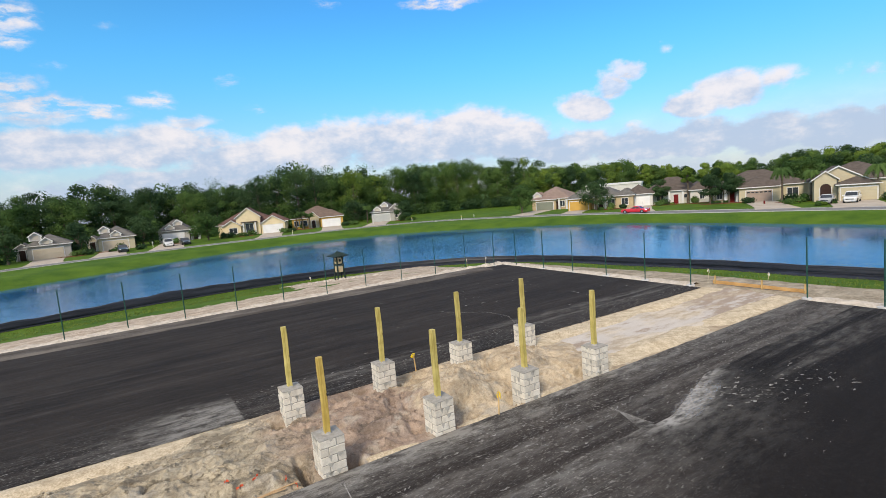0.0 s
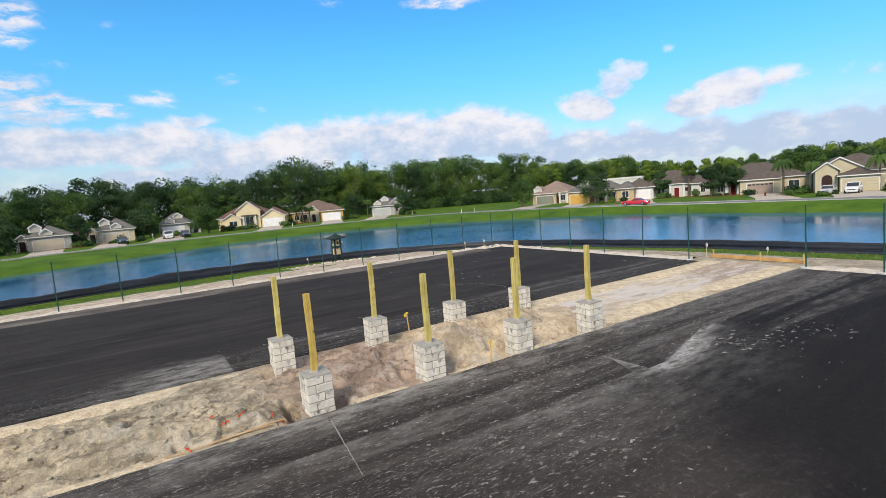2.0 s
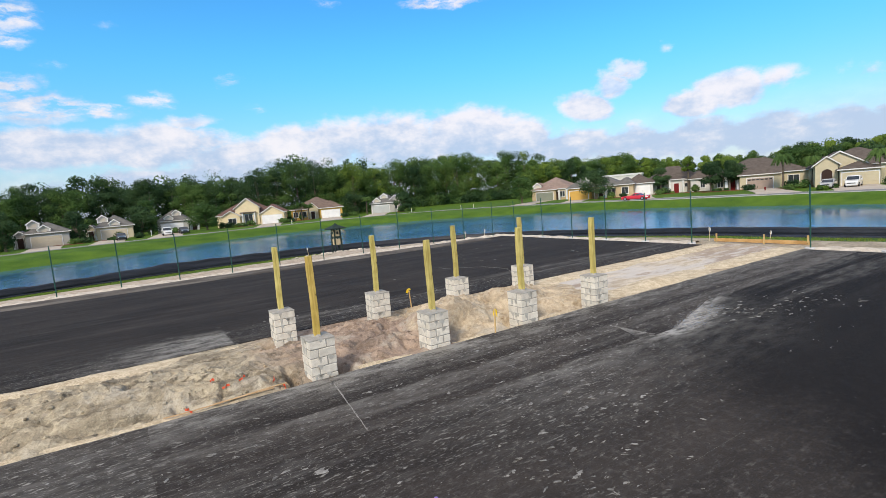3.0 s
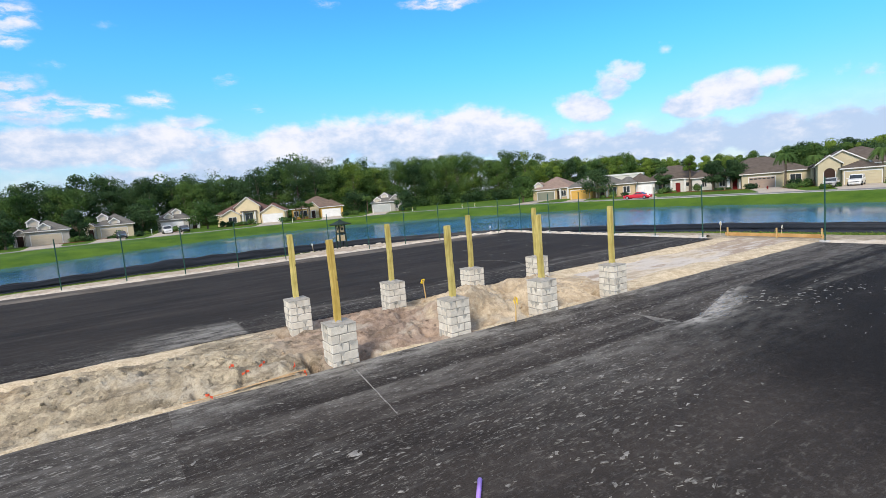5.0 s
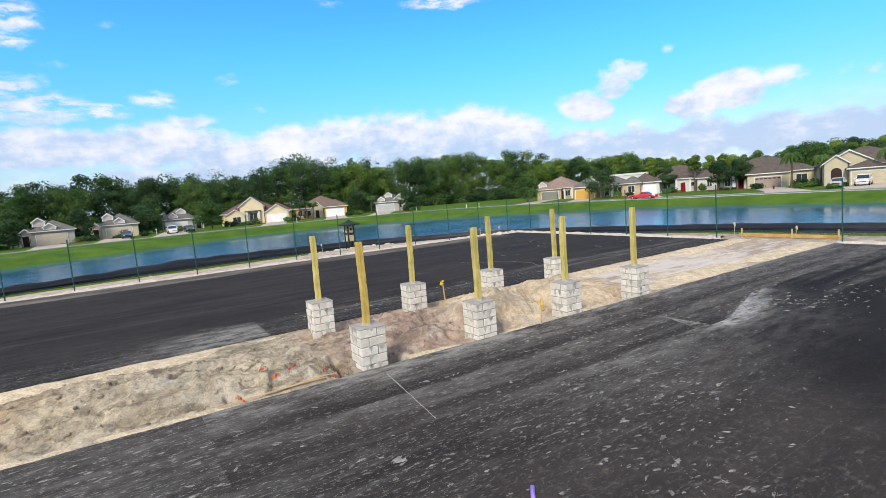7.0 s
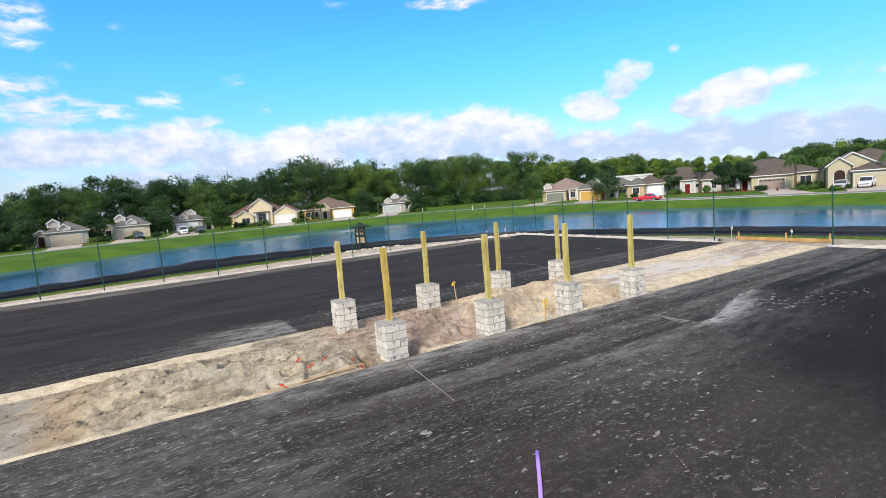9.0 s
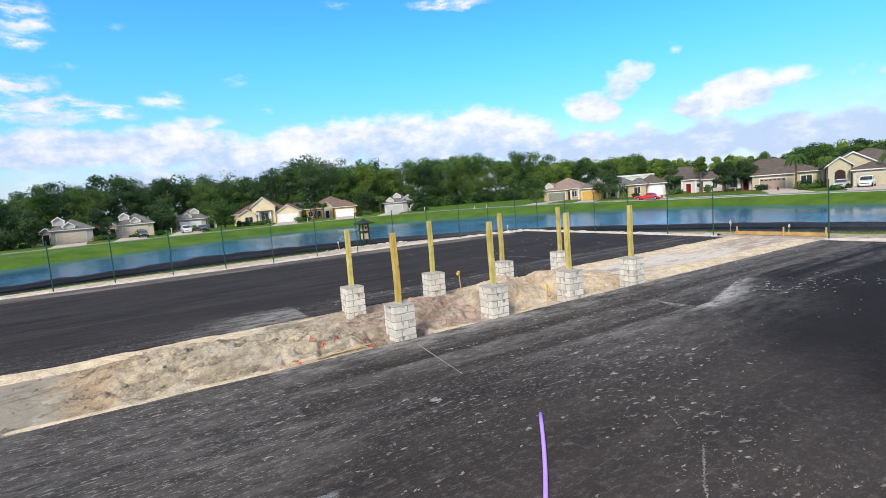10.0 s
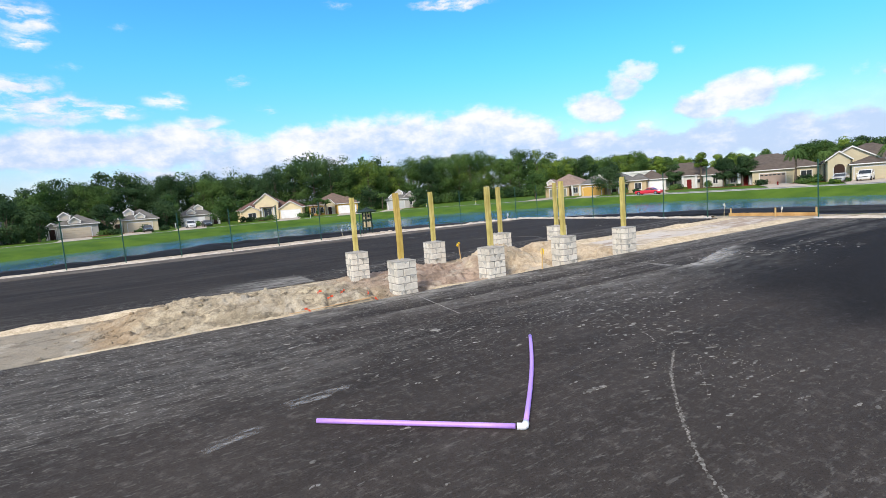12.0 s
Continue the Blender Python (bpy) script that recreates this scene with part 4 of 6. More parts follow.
def block_pier(at, hand, seed):
    rng = random.Random(seed)
    pier = thing("block_pier", "square pier of pale concrete blocks with smeared grey mortar", "pier", "piers in the soil strip", at, AXIS)
    h = FACE / 2
    part("mortar_core", Shape().box(-h + 0.018, h - 0.018, -h + 0.018, h - 0.018, PIER_TOP - 7 * COURSE, PIER_TOP - 0.006), MORTAR, pier, "recessed grey mortar joints")
    for row in range(-1, 5):
        z = PIER_TOP - (5 - row) * COURSE
        flip = (row + hand) % 2
        for side in range(4):
            ob = new("block", BLOCK_MESH)
            ob.parent = pier
            shift = 0.103 if flip else -0.103
            spin = pose(0, 0, 0, 0, 0, 90 * side) @ pose(shift, -h + 0.1 + rng.uniform(-0.004, 0.003), z, 0, 0, rng.uniform(-0.5, 0.5))
            ob.matrix_local = spin
    cap = Shape()
    rings = []
    for z, k in ((PIER_TOP - 0.012, 0.995), (PIER_TOP + 0.012, 0.985), (PIER_TOP + 0.02, 0.9)):
        rings.append([(h * k * x + 0.01 * wobble(x * 9, y * 9, 1, seed), h * k * y + 0.01 * wobble(y * 9, x * 9, 1, seed), z + 0.006 * wobble(x * 3, y * 3, 1, seed + z))
                      for x, y in ((-1, -1), (-0.5, -1), (0, -1), (0.5, -1), (1, -1), (1, -0.5), (1, 0), (1, 0.5), (1, 1), (0.5, 1), (0, 1), (-0.5, 1), (-1, 1), (-1, 0.5), (-1, 0), (-1, -0.5))])
    part("mortar_cap", cap.loft(rings), MORTAR, pier, "trowelled grey mortar cap")
    for side in range(4):
        turn = Matrix.Rotation(radians(90 * side), 3, "Z")
        for _ in range(9 if side in (0, 3) else 5):
            row = rng.randint(1, 5)
            x, z = rng.choice((-0.1, 0.1, rng.uniform(-0.24, 0.24))) + rng.uniform(-0.04, 0.04), PIER_TOP - (5 - row) * COURSE
            w, t = rng.uniform(0.03, 0.075), rng.uniform(0.06, 0.17)
            drip = [(-w, 0.018), (-w * rng.uniform(0.3, 0.8), rng.uniform(0.015, 0.04)), (w * rng.uniform(0.2, 0.8), rng.uniform(0.01, 0.035)), (w, 0.012), (w * rng.uniform(0.5, 1.1), -t * 0.35),
                    (w * rng.uniform(0.2, 0.6), -t * 0.75), (rng.uniform(-0.3, 0.3) * w, -t), (-w * rng.uniform(0.3, 0.7), -t * rng.uniform(0.5, 0.8)), (-w * rng.uniform(0.6, 1.1), -t * 0.25)]
            ring = [turn @ Vector((max(-0.29, min(0.29, x + p)), -h - 0.004, min(PIER_TOP + 0.004, z + q))) for p, q in drip]
            back = [p + turn @ Vector((0, 0.012, 0)) for p in ring]
            part("mortar_smear", Shape().loft([back, ring]), SMEAR, pier)
    return pier


def timber_post(at, seed, top, wood=POST, tint="yellow-green"):
    rng = random.Random(seed)
    post = thing("timber_post", tint + " treated square timber post set in a block pier", "post", "posts on the piers", at, AXIS + rng.uniform(-4, 4))
    h = 0.07
    rings = []
    for k in range(9):
        z = (top + 0.0) * k / 8
        bend = 0.008 * math.sin(k * 0.7 + seed)
        c = 0.008 if k < 8 else 0.02
        x0, x1, y0, y1 = -h + bend, h + bend, -h, h
        rings.append([(x0 + c, y0, z), (x1 - c, y0, z), (x1, y0 + c, z), (x1, y1 - c, z), (x1 - c, y1, z), (x0 + c, y1, z), (x0, y1 - c, z), (x0, y0 + c, z)])
    part("timber", Shape().loft(rings), wood, post)
    foot = Shape()
    rings = []
    for z, r in ((0.0, 0.135), (0.03, 0.10), (0.055, 0.075)):
        rings.append([(r * math.cos(q) * (1 + 0.15 * math.sin(3 * q + seed)), r * math.sin(q), z) for q in (k * math.tau / 12 for k in range(12))])
    part("mortar_fillet", foot.loft(rings), MORTAR, post, "grey mortar packed round the foot")
    return post


PIERS = [(1.115, 2.0, 0), (4.165, 1.98, 1), (7.215, 1.985, 0), (10.26, 1.99, 1), (1.277, 5.73, 1), (4.33, 5.72, 0), (7.376, 5.63, 1), (10.43, 5.65, 0)]
for k, (u, v, hand) in enumerate(PIERS):
    block_pier(uv(u, v), hand, 11 + k)
    timber_post(uv(u, v, PIER_TOP + 0.012), 31 + k, 2.73 - PIER_TOP, *((POST_WARM, "orange-brown") if k == 0 else (POST, "yellow-green")))

# ---- fence posts ----
fence = Shape().tube([(0, 0, -0.1), (0, 0, 2.88)], 0.031, 10)
first = thing("fence_post", "bare dark green steel fence post without mesh yet", "fence post", "court fence posts", uv(-5.8, 24.6, -0.12))
part("pole", fence, GREEN, first, smooth=False)
part("cap", Shape().tube([(0, 0, 2.875), (0, 0, 2.905), (0, 0, 2.925)], [0.037, 0.037, 0.014], 10), GREEN, first, "rounded cap")
rng = random.Random(5)
spill = Shape()
rings = []
for z, k in ((-0.06, 1.0), (0.03, 1.0), (0.045, 0.85)):
    rings.append([(0.26 * k * math.cos(q) * (1 + 0.2 * math.sin(2 * q) + 0.1 * math.sin(5 * q)), 0.22 * k * math.sin(q), z) for q in (i * math.tau / 20 for i in range(20))])
part("footing", spill.loft(rings), CONCRETE, first, "rough pale concrete footing")
SPOTS = [(-5.8 + 2.96 * k, 24.62 + 0.06 * math.sin(k * 2.1)) for k in range(1, 10)] + [(-5.69 - 2.96 * k, 24.6) for k in range(1, 7)] + [(23.5, 24.3), (24.15, 22.2)]
SPOTS += [(24.12, 19.0 - 2.95 * k) for k in range(5)] + [(24.15, 1.475 - 2.85 * k) for k in range(6)]
for u, v in SPOTS:
    copy_thing(first, pose(*uv(u, v, -0.12 if v > 20 else 0.0), rng.uniform(-0.6, 0.6), rng.uniform(-0.6, 0.6), rng.uniform(0, 360)))


# ---- silt fence ----
def resampled(line, gap):
    out, carry = [line[0]], 0.0
    for a, b in zip(line, line[1:]):
        length = (b - a).length
        d = gap - carry
        while d <= length:
            out.append(a.lerp(b, d / length))
            d += gap
        carry = (carry + length) % gap
    return out


fabric_line = resampled(silt_line, 0.5)
silt = thing("silt_fence", "sagging black fabric silt fence on stakes along the pond bank", "silt fence")
rings, count = [], len(fabric_line)
apron_line = offset_line(fabric_line, -1.0)
for i, p in enumerate(fabric_line):
    u, v = to_uv(p.x, p.y)
    sag = 0.08 * math.sin(i * 0.9) * abs(math.sin(i * 0.37)) + 0.10 * wobble(i * 0.11, 3.0, 1.0)
    tall = float(np.interp(u, [-11, -6, 0, 6, 17, 25, 33], [0.55, 0.6, 0.86, 0.75, 0.65, 0.5, 0.52])) + sag * float(np.interp(u, [4, 12], [0.8, 0.3]))
    lean = 0.10 * wobble(i * 0.23, 9.0, 1.0)
    width = (0.35 if u < 14 else 0.35 + 0.9 * min(1.0, (u - 14) / 10)) + 0.25 * wobble(i * 0.17, 1.0, 1.0)
    side = (apron_line[i] - p)
    g = ground_z(p.x, p.y)
    section = [(side * width, 0.05), (side * width * 0.6, 0.10 + 0.05 * wobble(i * 0.3, 5, 1)), (side * 0.25 * width, 0.08 + 0.05 * wobble(i * 0.4, 7, 1)), (side * 0.03, 0.14),
               (side * (0.20 + lean), tall * 0.42), (side * (0.02 + lean * 0.5), tall * 0.52), (side * (0.08 - lean), tall * 0.8), (side * 0.0, tall),
               (side * -0.025, tall - 0.01), (side * -0.03, 0.0), (side * 0.02, 0.0), (side * width, 0.0)]
    rings.append([p + d + Vector((0, 0, g + z)) for d, z in section])
part("fabric", Shape().loft(rings), FABRIC, silt, smooth=True)
top_line = offset_line(fabric_line, 0.02)
# added pale tube along the top edge, imitating the glints there
part("hem", Shape().tube([Vector((q.x, q.y, ring[7].z + 0.005)) for q, ring in zip(top_line, rings)], 0.018, 5), EDGE_GLINT, silt, "pale grey line along the top edge standing in for glints")
stake_mesh = None
for i in range(4, count - 4, 5):
    p = offset_line(fabric_line[i - 1:i + 2], 0.07)[1]
    if stake_mesh is None:
        stake_mesh = Shape().chamfered(-0.018, 0.018, -0.018, 0.018, -0.4, 0.38, 0.004).mesh("stake", STAKE)
    ob = new("stake", stake_mesh)
    ob.parent = silt
    ob.matrix_local = pose(p.x, p.y, ground_z(p.x, p.y), 0, rng.uniform(-4, 4), rng.uniform(0, 90))


# ---- marker stakes, board at the gate gap, pipe ----
def marker_stake(at, tall, lean, ribbon_kind, label, colour, thin=1.0):
    st = thing("marker_stake", label, "stake", "survey stakes", at, 0)
    top = Vector((tall * math.sin(radians(lean)), 0, tall))
    part("stick", Shape().tube([(-0.03 * lean / 5, 0, -0.2), (0, 0, 0), top], [0.02 * thin, 0.021 * thin, 0.019 * thin], 4), STAKE if thin == 1.0 else BEIGE, st)
    tape = Shape()
    if ribbon_kind == "bow":
        for a0, a1, r in ((20, 330, 0.055), (200, 260, 0.10)):
            pts = [top + Vector((r * math.cos(radians(a)), 0.03 * math.sin(a), r * 0.9 * math.sin(radians(a)) - 0.03)) for a in range(a0, a1, 24)]
            tape.tube(pts, [0.02 + 0.008 * math.sin(k) for k in range(len(pts))], 5)
    else:
        tape.tube([top + Vector((0, 0, -0.02)), top + Vector((0.04, 0.02, -0.07)), top + Vector((0.035, 0.0, -0.17)), top + Vector((0.06, 0.02, -0.24))], [0.022 * thin, 0.024 * thin, 0.016 * thin, 0.008], 5)
        tape.tube([top + Vector((-0.02, 0, -0.03)), top + Vector((-0.04, 0.03, -0.10)), top + Vector((-0.035, 0.0, -0.20))], [0.014, 0.016, 0.008], 5)
    part("ribbon", tape, colour, st, "knotted plastic ribbon")
    return st


marker_stake((2.05, 8.45, 0.02), 0.62, -4, "bow", "thin wooden stake with a looped yellow ribbon", YELLOW)
marker_stake((4.36, 4.27, 0.0), 0.68, 2, "tail", "wooden stake with a hanging yellow ribbon", YELLOW)
marker_stake(uv(25.3, 6.9, -0.05), 0.85, 3, "tail", "pale stake with a white ribbon near the gate gap", WHITE_PVC, 0.6)
marker_stake(uv(28.0, 5.0, -0.25), 0.6, 6, "tail", "short pale stake with a white ribbon on the grass", WHITE_PVC, 0.6)
marker_stake(uv(9.9, 31.0, -0.1), 0.55, -5, "tail", "pale stake with a white ribbon on the sand", WHITE_PVC, 0.6)
marker_stake(uv(22.2, 26.4, 0.0), 0.5, -3, "tail", "pale stake with a white ribbon on the sand", WHITE_PVC, 0.6)
marker_stake(uv(23.9, 26.0, 0.0), 0.5, 4, "tail", "pale stake with a white ribbon on the sand", WHITE_PVC, 0.6)

kick = thing("kick_board", "orange-brown plank nailed to three short stakes across the strip", "board", at=uv(25.2, 0.0), turn=AXIS)
part("plank", Shape().chamfered(-0.02, 0.02, 1.9, 6.55, 0.02, 0.20, 0.006), BOARD, kick)
for y in (1.98, 3.95, 6.4):
    part("peg", Shape().loft([[(-0.07 + a * k, y - 0.035 * k + b * k, z) for a, b in ((0, 0), (0.05, 0), (0.05, 0.07), (0, 0.07))] for z, k in ((-0.2, 1.0), (0.45, 1.0), (0.48, 0.9))]), STAKE, kick, "squared yellow peg")

for u, v, half, turn, label in ((-1.05, 1.80, 1.05, 0.5, "long thin pine lath lying along the asphalt edge"), (-0.45, 1.88, 0.75, 1.6, "short split pine lath beside the asphalt edge")):
    lath = thing("lath", label, "timber", "loose laths", uv(u, v, 0.035), AXIS + turn)
    part("strip", Shape().loft([[(x, y + 0.012 * math.sin(x * 3), z + 0.012 * math.sin(x * 2.1)) for y, z in ((-0.018, 0), (0.018, 0), (0.016, 0.014), (-0.016, 0.014))] for x in (half * (k / 5 - 1) for k in range(11))]), LATH, lath)
for k, (u, v) in enumerate([(-1.12, 2.5), (-0.87, 2.37), (-0.51, 2.35), (0.09, 2.03), (0.30, 2.0), (-1.63, 1.79)]):
    flag = thing("marker_flag", "small orange plastic marker flag stuck in the soil", "flag", "orange flags", uv(u, v, strip_height(u, v)), 40 * k)
    part("wire", Shape().tube([(0, 0, -0.1), (0.01, 0, 0.14)], 0.004, 5), RIM, flag)
    part("flag", Shape().sheet([0, 0.05, 0.1], [0.06, 0.1, 0.14], lambda a, b: (a * 0.75 + 0.01, 0.02 * math.sin(a * 50), 0.04 + b * 0.65)), ORANGE, flag)
    part("flag", Shape().sheet([0, 0.05, 0.1], [0.06, 0.1, 0.14], lambda a, b: (0.02 * math.sin(a * 40) - a * 0.3, a * 0.6, 0.02 + b * 0.6 - a * 0.25)), ORANGE, flag)

pipe = thing("plastic_pipe", "purple plastic pipe with a white elbow lying on asphalt", "pipe", at=(1.649, -6.356, 0.031))
A, B = Vector((-0.735, -5.713, 0)) - Vector((1.649, -6.356, 0)), Vector((2.415, -2.99, 0)) - Vector((1.649, -6.356, 0))
side = Vector((B.y, -B.x, 0)).normalized()
part("pipe_length", Shape().tube([A * (0.045 + 0.955 * k / 8) for k in range(9)], 0.03, 14), PURPLE, pipe, smooth=True)
part("pipe_length", Shape().tube([B * (0.03 + 0.97 * k / 12) + side * 0.045 * math.sin(math.pi * k / 12) for k in range(13)], 0.03, 14), PURPLE, pipe, smooth=True)
a, b = A.normalized() * 0.09, B.normalized() * 0.09
part("elbow", Shape().tube([a, a * 0.5, a * 0.15 + b * 0.06, a * 0.06 + b * 0.15, b * 0.5, b], [0.038, 0.038, 0.04, 0.04, 0.038, 0.038], 14), WHITE_PVC, pipe, "white plastic elbow", smooth=True)

# ---- lantern-like feeder house on legs by the pond ----
kiosk = thing("pond_kiosk", "small beige-panelled timber tower with a green hipped roof", "kiosk", at=(-4.5, 35.0, ground_z(-4.5, 35.0) + 0.05), turn=35)
rings = [[(x * w, y * w, z) for x, y in ((-1, -1), (1, -1), (1, 1), (-1, 1))] for z, w in ((2.08, 0.62), (2.14, 0.72), (2.18, 0.68), (2.28, 0.44), (2.38, 0.24), (2.48, 0.10), (2.54, 0.05), (2.57, 0.02))]
part("roof", Shape().loft(rings), DARK_WOOD, kiosk, "dark green flared hip roof")
for x, y in ((-1, -1), (1, -1), (1, 1), (-1, 1)):
    part("leg", Shape().tube([(0.33 * x, 0.33 * y, -0.25), (0.26 * x, 0.26 * y, 2.12)], [0.07, 0.065], 6), DARK_WOOD, kiosk)
for k in range(4):
    c, si = math.cos(k * math.pi / 2), math.sin(k * math.pi / 2)
    for z0, z1, w in ((0.72, 1.22, 0.20), (1.46, 1.96, 0.17)):
        p = Shape().box(-w, w, -0.29, -0.25, z0, z1)
        p.v = [(x * c - y * si, x * si + y * c, z) for x, y, z in p.v]
        part("panel", p, PANEL, kiosk, "worn beige panel")
    p = Shape().box(-0.09, 0.09, -0.305, -0.289, 1.64, 1.86)
    p.v = [(x * c - y * si, x * si + y * c, z) for x, y, z in p.v]
    part("hatch", p, DARK_WOOD, kiosk, "small dark hatch")
part("shelf", Shape().chamfered(-0.32, 0.32, -0.32, 0.32, 1.32, 1.44, 0.01), DARK_WOOD, kiosk)


# ---- trees ----
def leaf_cloud(lumps, per_lump, size, seed, inner=0.35, ruffle=0.55):
    """Many small leaf sprays gathered in lumps: (centre, radii) each."""
    r = np.random.default_rng(seed)
    verts = []
    for (c, rad) in lumps:
        k = per_lump
        d = r.normal(size=(k, 3))
        d /= np.linalg.norm(d, axis=1)[:, None]
        dist = inner + (1.08 - inner) * r.random(k) ** 0.55 + 0.28 * ruffle * np.abs(r.normal(size=k))
        p = np.array(c) + d * dist[:, None] * np.array(rad)
        nrm = d + r.normal(size=(k, 3)) * ruffle + np.array((0, 0, 0.25))
        nrm /= np.linalg.norm(nrm, axis=1)[:, None]
        t = np.cross(nrm, r.normal(size=(k, 3)))
        t /= np.linalg.norm(t, axis=1)[:, None]
        b = np.cross(nrm, t)
        s = size * (0.55 + 0.9 * r.random(k))[:, None]
        w = s * (0.45 + 0.4 * r.random(k))[:, None]
        verts.append(np.stack([p - t * s, p - b * w + nrm * s * 0.15, p + t * s, p + b * w - nrm * s * 0.1], axis=1).reshape(-1, 3))
    return np.concatenate(verts)


def leaf_object(name, verts, material, parent=None):
    me = bpy.data.meshes.new(name)
    count = len(verts) // 4
    me.vertices.add(len(verts))
    me.vertices.foreach_set("co", verts.astype(np.float32).ravel())
    me.loops.add(len(verts))
    me.loops.foreach_set("vertex_index", np.arange(len(verts), dtype=np.int32))
    me.polygons.add(count)
    me.polygons.foreach_set("loop_start", np.arange(0, len(verts), 4, dtype=np.int32))
    me.update(calc_edges=True)
    me.materials.append(material)
    ob = new(name, me)
    ob.parent = parent
    return ob


def crown_lumps(rng, base, top, spread, count):
    out = []
    for _ in range(count):
        z = base + (top - base) * rng.uniform(0.08, 0.92)
        q = (z - base) / (top - base)
        wide = spread * (0.35 + 0.75 * math.sin(math.pi * min(0.97, 0.18 + 0.8 * q)))
        a, d = rng.uniform(0, math.tau), wide * rng.uniform(0.12, 0.72) * (1.0 - 0.45 * max(0.0, q - 0.6) / 0.4)
        r = spread * rng.uniform(0.28, 0.46)
        out.append(((d * math.cos(a), d * math.sin(a), min(z, top - r * 0.6)), (r * rng.uniform(0.9, 1.25), r * rng.uniform(0.9, 1.25), r * rng.uniform(0.6, 0.85))))
    return out


def limb_shape(rng, lumps, fork, top, girth):
    s = Shape().tube([(0, 0, -0.3), (0.03, 0.02, fork * 0.5), (0.0, 0.05, fork), (0.1, 0.0, (fork + top) / 2), (0.05, 0.05, top * 0.9)], [girth * 1.3, girth, girth * 0.85, girth * 0.5, girth * 0.12], 7)
    for c, r in lumps:
        mid = (c[0] * 0.45, c[1] * 0.45, fork + (c[2] - fork) * 0.6)
        s.tube([(0, 0.03, fork * rng.uniform(0.8, 1.0)), mid, c], [girth * 0.45, girth * 0.28, girth * 0.08], 5)
    return s


def tree(at, tall, spread, clear, material, label, seed, lumps=14, per=330, leaf=0.15, name="tree", group="yard trees"):
    rng = random.Random(seed)
    t = thing(name, label, "tree", group, (at[0], at[1], ground_z(*at)), rng.uniform(0, 360))
    crown = crown_lumps(rng, clear, tall, spread, lumps)
    part("trunk", limb_shape(rng, crown, clear * 1.05, tall, 0.03 * tall), BARK, t)
    leaf_object("crown", leaf_cloud(crown, per, leaf, seed, 0.45, 0.4), material, t)
    return t


def palm(at, tall, reach, label, seed, many=34, leaf=LEAF_MID, droop=0.75):
    rng = random.Random(seed)
    t = thing("palm_tree", label, "palm tree", "palms", (at[0], at[1], ground_z(*at)), rng.uniform(0, 360))
    part("trunk", Shape().tube([(0, 0, -0.2), (0.05, 0, tall * 0.3), (0.1, 0.04, tall * 0.7), (0.1, 0.05, tall)], [0.2, 0.15, 0.14, 0.16], 8), BARK, t, "ringed grey palm trunk")
    for k in range(many):
        a, up = k * 2.4 + rng.uniform(-0.2, 0.2), rng.uniform(-0.15, 0.9) if droop > 0.5 else rng.uniform(-0.7, 1.5)
        frond = Shape()
        spine = []
        for i in range(8):
            q = i / 7
            d = reach * q * (1 - 0.15 * q)
            spine.append(Vector((0.1 + d * math.cos(a), 0.05 + d * math.sin(a), tall + reach * (up * q - (droop + 0.85 * up) * q * q))))
        side = Vector((-math.sin(a), math.cos(a), 0))
        for i in range(1, 8):
            p, prev = spine[i], spine[i - 1]
            w = reach * 0.24 * math.sin(math.pi * min(0.95, 0.15 + i / 8.0))
            for sgn in (-1, 1):
                for f in (0.0, 0.25, 0.5, 0.75):
                    o = prev.lerp(p, f)
                    o2 = prev.lerp(p, f + 0.28)
                    tip = o2 + side * sgn * w + Vector((0, 0, -w * 0.55)) + (p - prev) * 0.5
                    frond.add([o, o2, tip], [(0, 1, 2)])
        frond.tube(spine, [0.03 - 0.003 * i for i in range(8)], 4)
        part("frond", frond, leaf, t)
    return t


def shrub(at, wide, tall, material, label, seed, name="shrub"):
    rng = random.Random(seed)
    t = thing(name, label, "shrub", "garden shrubs", (at[0], at[1], ground_z(*at)), rng.uniform(0, 360))
    lumps = [((rng.uniform(-0.5, 0.5) * wide, rng.uniform(-0.3, 0.3) * wide, tall * rng.uniform(0.35, 0.6)), (wide * 0.38, wide * 0.38, tall * 0.42)) for _ in range(4)]
    part("stem", limb_shape(rng, lumps, tall * 0.3, tall * 0.8, 0.05), BARK, t)
    leaf_object("foliage", leaf_cloud(lumps, 150, 0.14, seed, 0.2), material, t)
    return t


# ---- cars ----
def paint(name, c):
    m = bpy.data.materials.new(name)
    m.use_nodes = True
    g = Nodes(m.node_tree)
    speck = g.noise(g("ShaderNodeNewGeometry", 0), 1.5, 3.0)
    colour = g.mix(g.ramp(speck, 0.3, 0.7), tuple(x * 0.9 for x in c), c)
    shader = g("ShaderNodeBsdfPrincipled", Base_Color=colour, Roughness=0.28)
    shader.node.inputs["Coat Weight"].default_value = 0.6
    g("ShaderNodeOutputMaterial", Surface=shader)
    return m


PAINTS = {"white": paint("white_car_paint", (0.75, 0.75, 0.74)), "dark": paint("dark_car_paint", (0.02, 0.022, 0.026)), "silver": paint("silver_car_paint", (0.42, 0.43, 0.44)),
          "red": paint("red_car_paint", (0.62, 0.02, 0.04))}
LAMP = surface("lamp_lens", (0.55, 0.55, 0.55), (0.7, 0.7, 0.7), 4.0, 0.15, 0.0, 20.0)
RED_LAMP = surface("red_lamp_lens", (0.35, 0.01, 0.01), (0.45, 0.02, 0.02), 4.0, 0.2, 0.0, 20.0)


